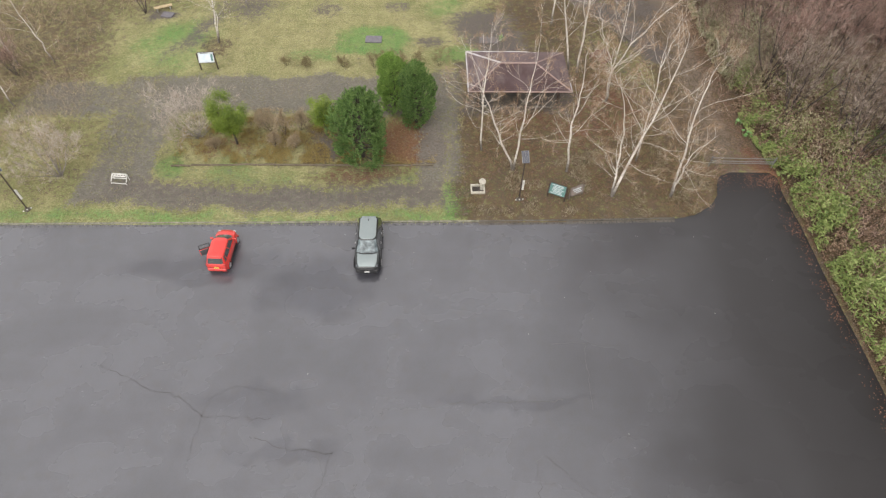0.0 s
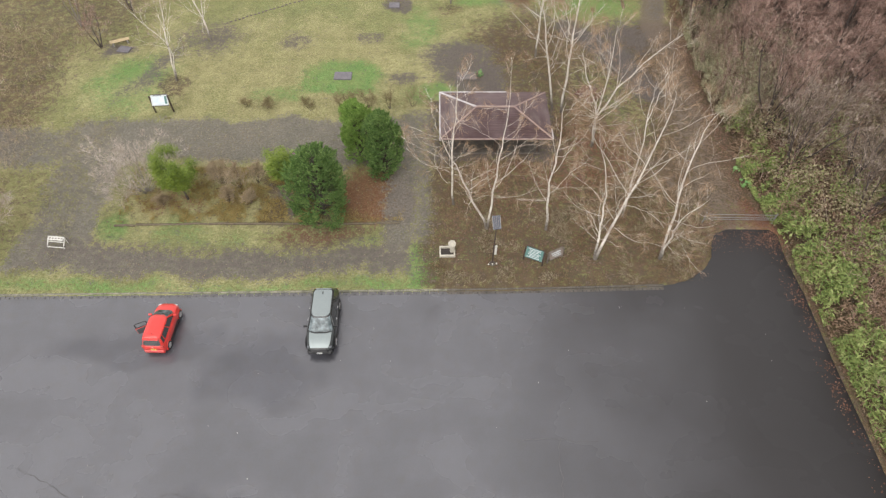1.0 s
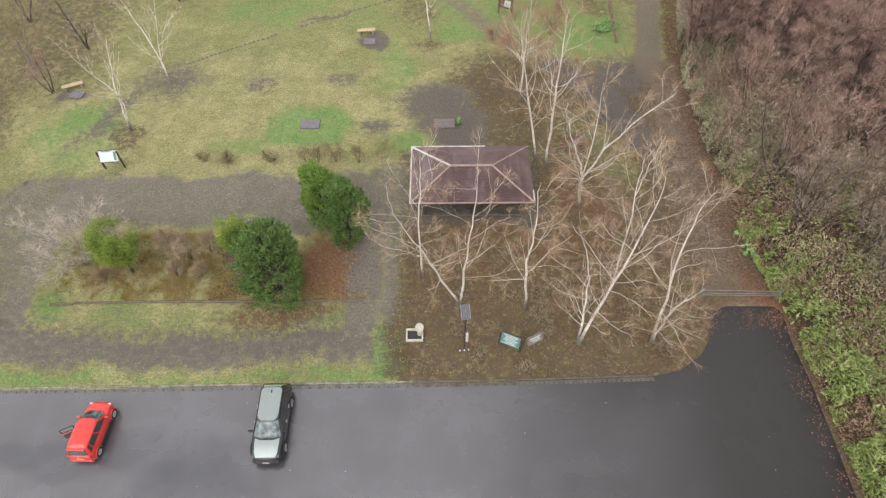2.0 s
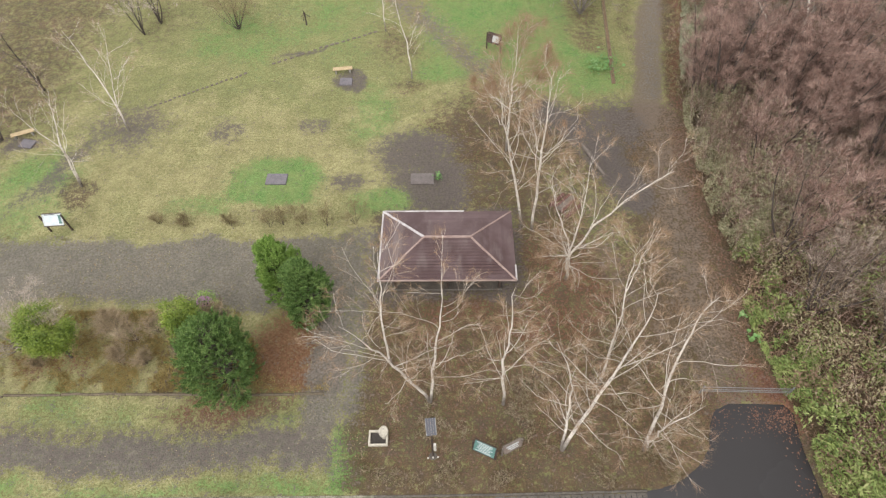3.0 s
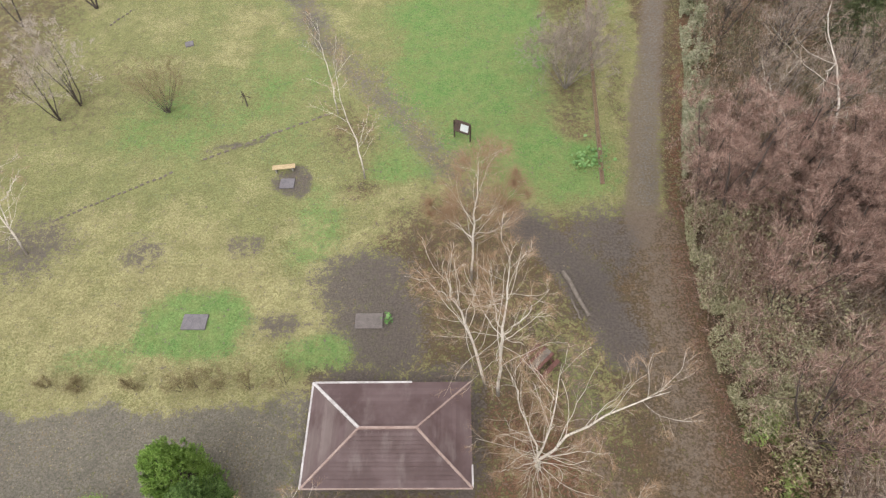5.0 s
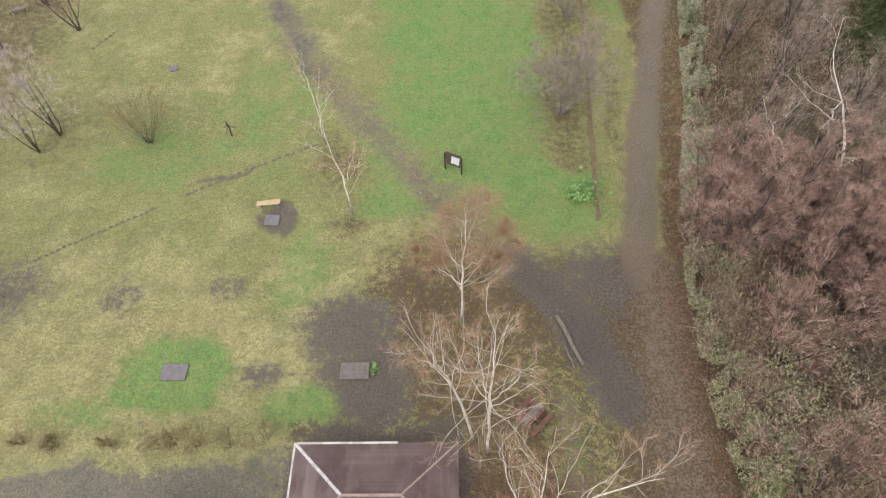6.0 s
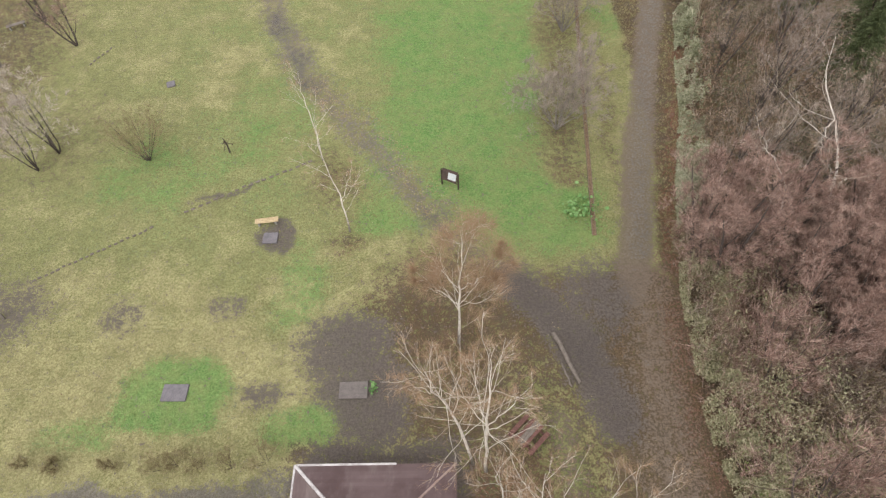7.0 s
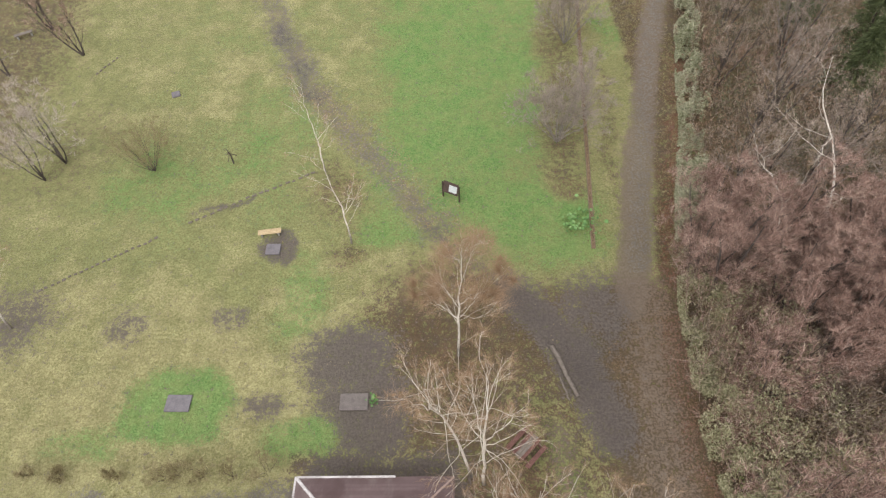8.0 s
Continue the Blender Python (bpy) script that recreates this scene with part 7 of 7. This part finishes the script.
tufts(165000, 601, -45, 23, 30, 104, lambda x, y: open_lawn(x, y) * np.clip(zone_at(straw, x, y) * 1.3 - 0.25 - zone_at(lush, x, y), 0.03, 1) * (zone_at(litter, x, y) < 0.5), 0.13, 0.02, GRASS_STRAW, "straw_grass", "pale straw-coloured winter grass tufts across the lawn")
tufts(150000, 602, -45, 23, 30, 104, lambda x, y: open_lawn(x, y) * np.clip(zone_at(lush, x, y) + 0.12, 0, 1) * (zone_at(litter, x, y) < 0.5), 0.10, 0.018, GRASS_GREEN, "green_grass", "short green grass across the lawn")
tufts(26000, 603, 2.5, 27, 30.5, 66, lambda x, y: open_lawn(x, y) * np.clip(zone_at(litter, x, y), 0, 1) * step(0.45, 0.62, fbm(x, y, 2.4, 604)), 0.34, 0.014, GRASS_BROWN, "dead_grass", "dead brown grass under the birches", 6)
tufts(9000, 610, 2.8, 23, 30.8, 40, lambda x, y: (inside(x, y) < 0.2) * step(0.55, 0.68, fbm(x, y, 1.4, 616)), 0.28, 0.026, GRASS_PALE, "pale_dead_grass", "pale clumps of dead grass round the birches", 6)
tufts(15000, 605, -21, 0.5, 36.5, 42.2, lambda x, y: (1 - zone_at(red, x, y)) * step(0.35, 0.6, fbm(x, y, 1.5, 606)), 0.28, 0.022, GRASS_GOLD, "bed_grass", "golden-brown dead grass in the planted bed", 6)
tufts(9000, 607, -45, -24, 30.5, 48, lambda x, y: 0.8 * step(0.35, 0.6, fbm(x, y, 2.0, 608)), 0.24, 0.018, GRASS_STRAW, "rough_grass", "rough dry grass beside the gravel", 5)
tufts(12000, 609, 22.5, 33, 64, 100, lambda x, y: open_lawn(x, y) * (x < bank_edge(y)), 0.2, 0.018, GRASS_STRAW, "verge_grass", "dry verge grass along the gravel road", 5)


tufts(11000, 631, -30, 3.5, 31.2, 48.5, lambda x, y: step(0.12, 0.45, zone_at(gravel, x, y)) * step(0.80, 0.55, zone_at(gravel, x, y)) * step(0.35, 0.6, fbm(x, y, 1.1, 632)), 0.22, 0.03, GRASS_STRAW, "edge_grass", "pale dry tufts along the edges of the gravel", 5)


def fallen(n, seed, x0, x1, y0, y1, chance, mat, size, name, label):
    rng = R(seed)
    x, y = rng.uniform(x0, x1, n), rng.uniform(y0, y1, n)
    keep = rng.rand(n) < chance(x, y)
    x, y = x[keep], y[keep]
    k = len(x)
    way = unit(rng.normal(size=(k, 3)) * np.array([1, 1, 0.12]))
    up = unit(rng.normal(scale=0.22, size=(k, 3)) + np.array([0, 0, 1]))
    z = np.where(inside(x, y) > 0.9, LOT_Z, ground_z(x, y)) + 0.025
    solid(name, leaves(np.stack([x, y, z], 1), way, up, rng.uniform(0.6, 1.3, k) * size, rng.uniform(0.5, 0.9, k) * size, name), mat, label, "fallen leaves", kind="stuff")


fallen(9000, 611, -28, 3, 31, 48, lambda x, y: 0.12 + 0.8 * step(0.48, 0.62, fbm(x, y, 2.5, 612)), FALLEN, 0.078, "fallen_leaves", "scattered tan fallen leaves on gravel and grass")
fallen(2200, 613, 3, 28, 30.5, 66, lambda x, y: (inside(x, y) < 0.5) * (0.06 + 0.8 * step(0.48, 0.66, fbm(x, y, 2.5, 614))) * (1 - 0.8 * np.maximum(zone_at(soil, x, y), zone_at(track, x, y))), FALLEN, 0.08, "fallen_leaves", "scattered tan fallen leaves under the birches")
fallen(16000, 615, 24.0, 29.2, 10, 60, lambda x, y: step(1.5, 0.1, np.abs(x - bank_edge(y) + 0.35)) * (0.25 + 0.75 * step(0.4, 0.6, fbm(x, y, 1.2, 616))), DRIFT, 0.11, "fallen_leaves", "drift of brown leaves along the foot of the bank")
fallen(5000, 617, -30, 22, 48, 100, lambda x, y: 0.5 * step(0.5, 0.65, fbm(x, y, 4.0, 618)), FALLEN, 0.09, "fallen_leaves", "pale fallen leaves scattered on the lawn")
beside_path = 0.9 * band([(13.0, 66.5), (9.6, 71.0), (6.6, 75.0), (3.0, 79.4), (0.4, 83.5)], 3.2, 1.2, 0.8)
fallen(26000, 623, -4, 15, 64, 88, lambda x, y: zone_at(beside_path, x, y) * (0.25 + 0.75 * step(0.38, 0.6, fbm(x, y, 1.0, 624))), FALLEN, 0.10, "fallen_leaves", "tan dead leaves strewn along the earth path")
under_birch = np.maximum(oval(2.9, 72.0, 2.4, 4.2, 28, 0.8), oval(4.4, 66.0, 1.8, 1.8, 0, 0.8))
fallen(5200, 625, -1, 8, 62, 78, lambda x, y: zone_at(under_birch, x, y) * (0.2 + 0.8 * step(0.42, 0.62, fbm(x, y, 1.2, 626))), FALLEN, 0.09, "fallen_leaves", "tan dead leaves below a lone birch")
drain_side = np.maximum(0.7 * band(SHADED, 4.2, 1.2, 1.0), 0.9 * band([(22.6, 65.6), (23.5, 76.8), (24.2, 85.0), (25.7, 100.0)], 0.8, 0.4, 0.4))
fallen(16000, 627, 17, 28, 65, 100, lambda x, y: zone_at(drain_side, x, y) * (0.25 + 0.75 * step(0.42, 0.6, fbm(x, y, 1.3, 628))), DRIFT, 0.10, "fallen_leaves", "brown leaves gathered along a drain and below bare shrubs")
roadside = 0.9 * band([(28.0, 68.2), (29.5, 74.0), (31.0, 80.5), (32.8, 87.5), (35.0, 96.0)], 1.4, 0.8, 0.9)
fallen(9000, 629, 25, 37, 64, 100, lambda x, y: zone_at(roadside, x, y) * (0.3 + 0.7 * step(0.42, 0.6, fbm(x, y, 1.2, 630))), DRIFT, 0.11, "fallen_leaves", "red-brown leaves along the foot of the wooded bank")
fallen(3600, 621, 23, 28.5, 33, 38.5, lambda x, y: step(3.0, 0.6, np.hypot((x - 26.4) * 0.8, y - 36.3)) * step(0.35, 0.6, fbm(x, y, 1.1, 622)), DRIFT, 0.10, "fallen_leaves", "red-brown leaf drift across the mouth of the track")
fallen(2600, 633, 21.5, 28.4, 32.6, 36.4, lambda x, y: step(33.0, 35.6, y) * (0.15 + 0.85 * step(0.40, 0.62, fbm(x, y, 0.9, 634))), DRIFT, 0.09, "fallen_leaves", "wet brown leaves trodden into the mouth of the track")
fallen(26, 619, -20, 26, 12, 29, lambda x, y: np.ones(len(x)), WHITE_PAINT, 0.07, "litter_specks", "few pale scraps lying on the wet asphalt")

# ---------------------------------------------------------------- kerb stones, piece by piece
kerb = tagged(new("kerb"), "low mossy concrete kerb with a wet gutter along the car park", "kerb", kind="structure")


def kerb_block(w, name):
    prof = [(-0.03, -0.18), (-0.03, 0.015), (-0.05, 0.03), (-0.13, 0.03), (-0.15, 0.01), (-0.165, -0.18)]
    return Shape().loft([[(-w / 2, y, z) for y, z in prof], [(w / 2, y, z) for y, z in prof]]).mesh(name)


def gutter_block(w, name):
    prof = [(-0.168, -0.18), (-0.168, -0.078), (-0.42, -0.094), (-0.43, -0.18)]
    return Shape().loft([[(-w / 2, y, z) for y, z in prof], [(w / 2, y, z) for y, z in prof]]).mesh(name)


km, gm = kerb_block(0.592, "kerb_stone"), gutter_block(0.545, "gutter_stone")
kd, gd = km.copy(), gm.copy()
sm = Shape().box(0, -0.35, -0.088, 0.055, 0.12, 0.03, 0.005).mesh("drain_slot")
sm.materials.append(RUBBER)
km.materials.append(KERBSTONE)

kd.materials.append(DIRT_AND_SHADE)
gd.materials.append(DIRT_AND_SHADE)
gm.materials.append(GUTTER)
rng = R(700)
for i in range(105):
    x = -44.0 + 0.6 * i
    bend = math.degrees(math.atan(0.0090 + 0.0014 * max(x - 2.0, 0.0)))
    y = float(kerb_y(x)) + 0.10 + rng.normal(scale=0.006)
    for nm, mesh in (("kerb_stone", km if x < 3.8 else kd), ("gutter_stone", gm if x < 3.8 else gd), ("drain_slot", sm)):
        ob = new(nm, mesh)
        ob.parent = kerb
        ob.matrix_basis = pose(x, y, rng.normal(scale=0.004), 0, 0, bend + rng.normal(scale=0.25))
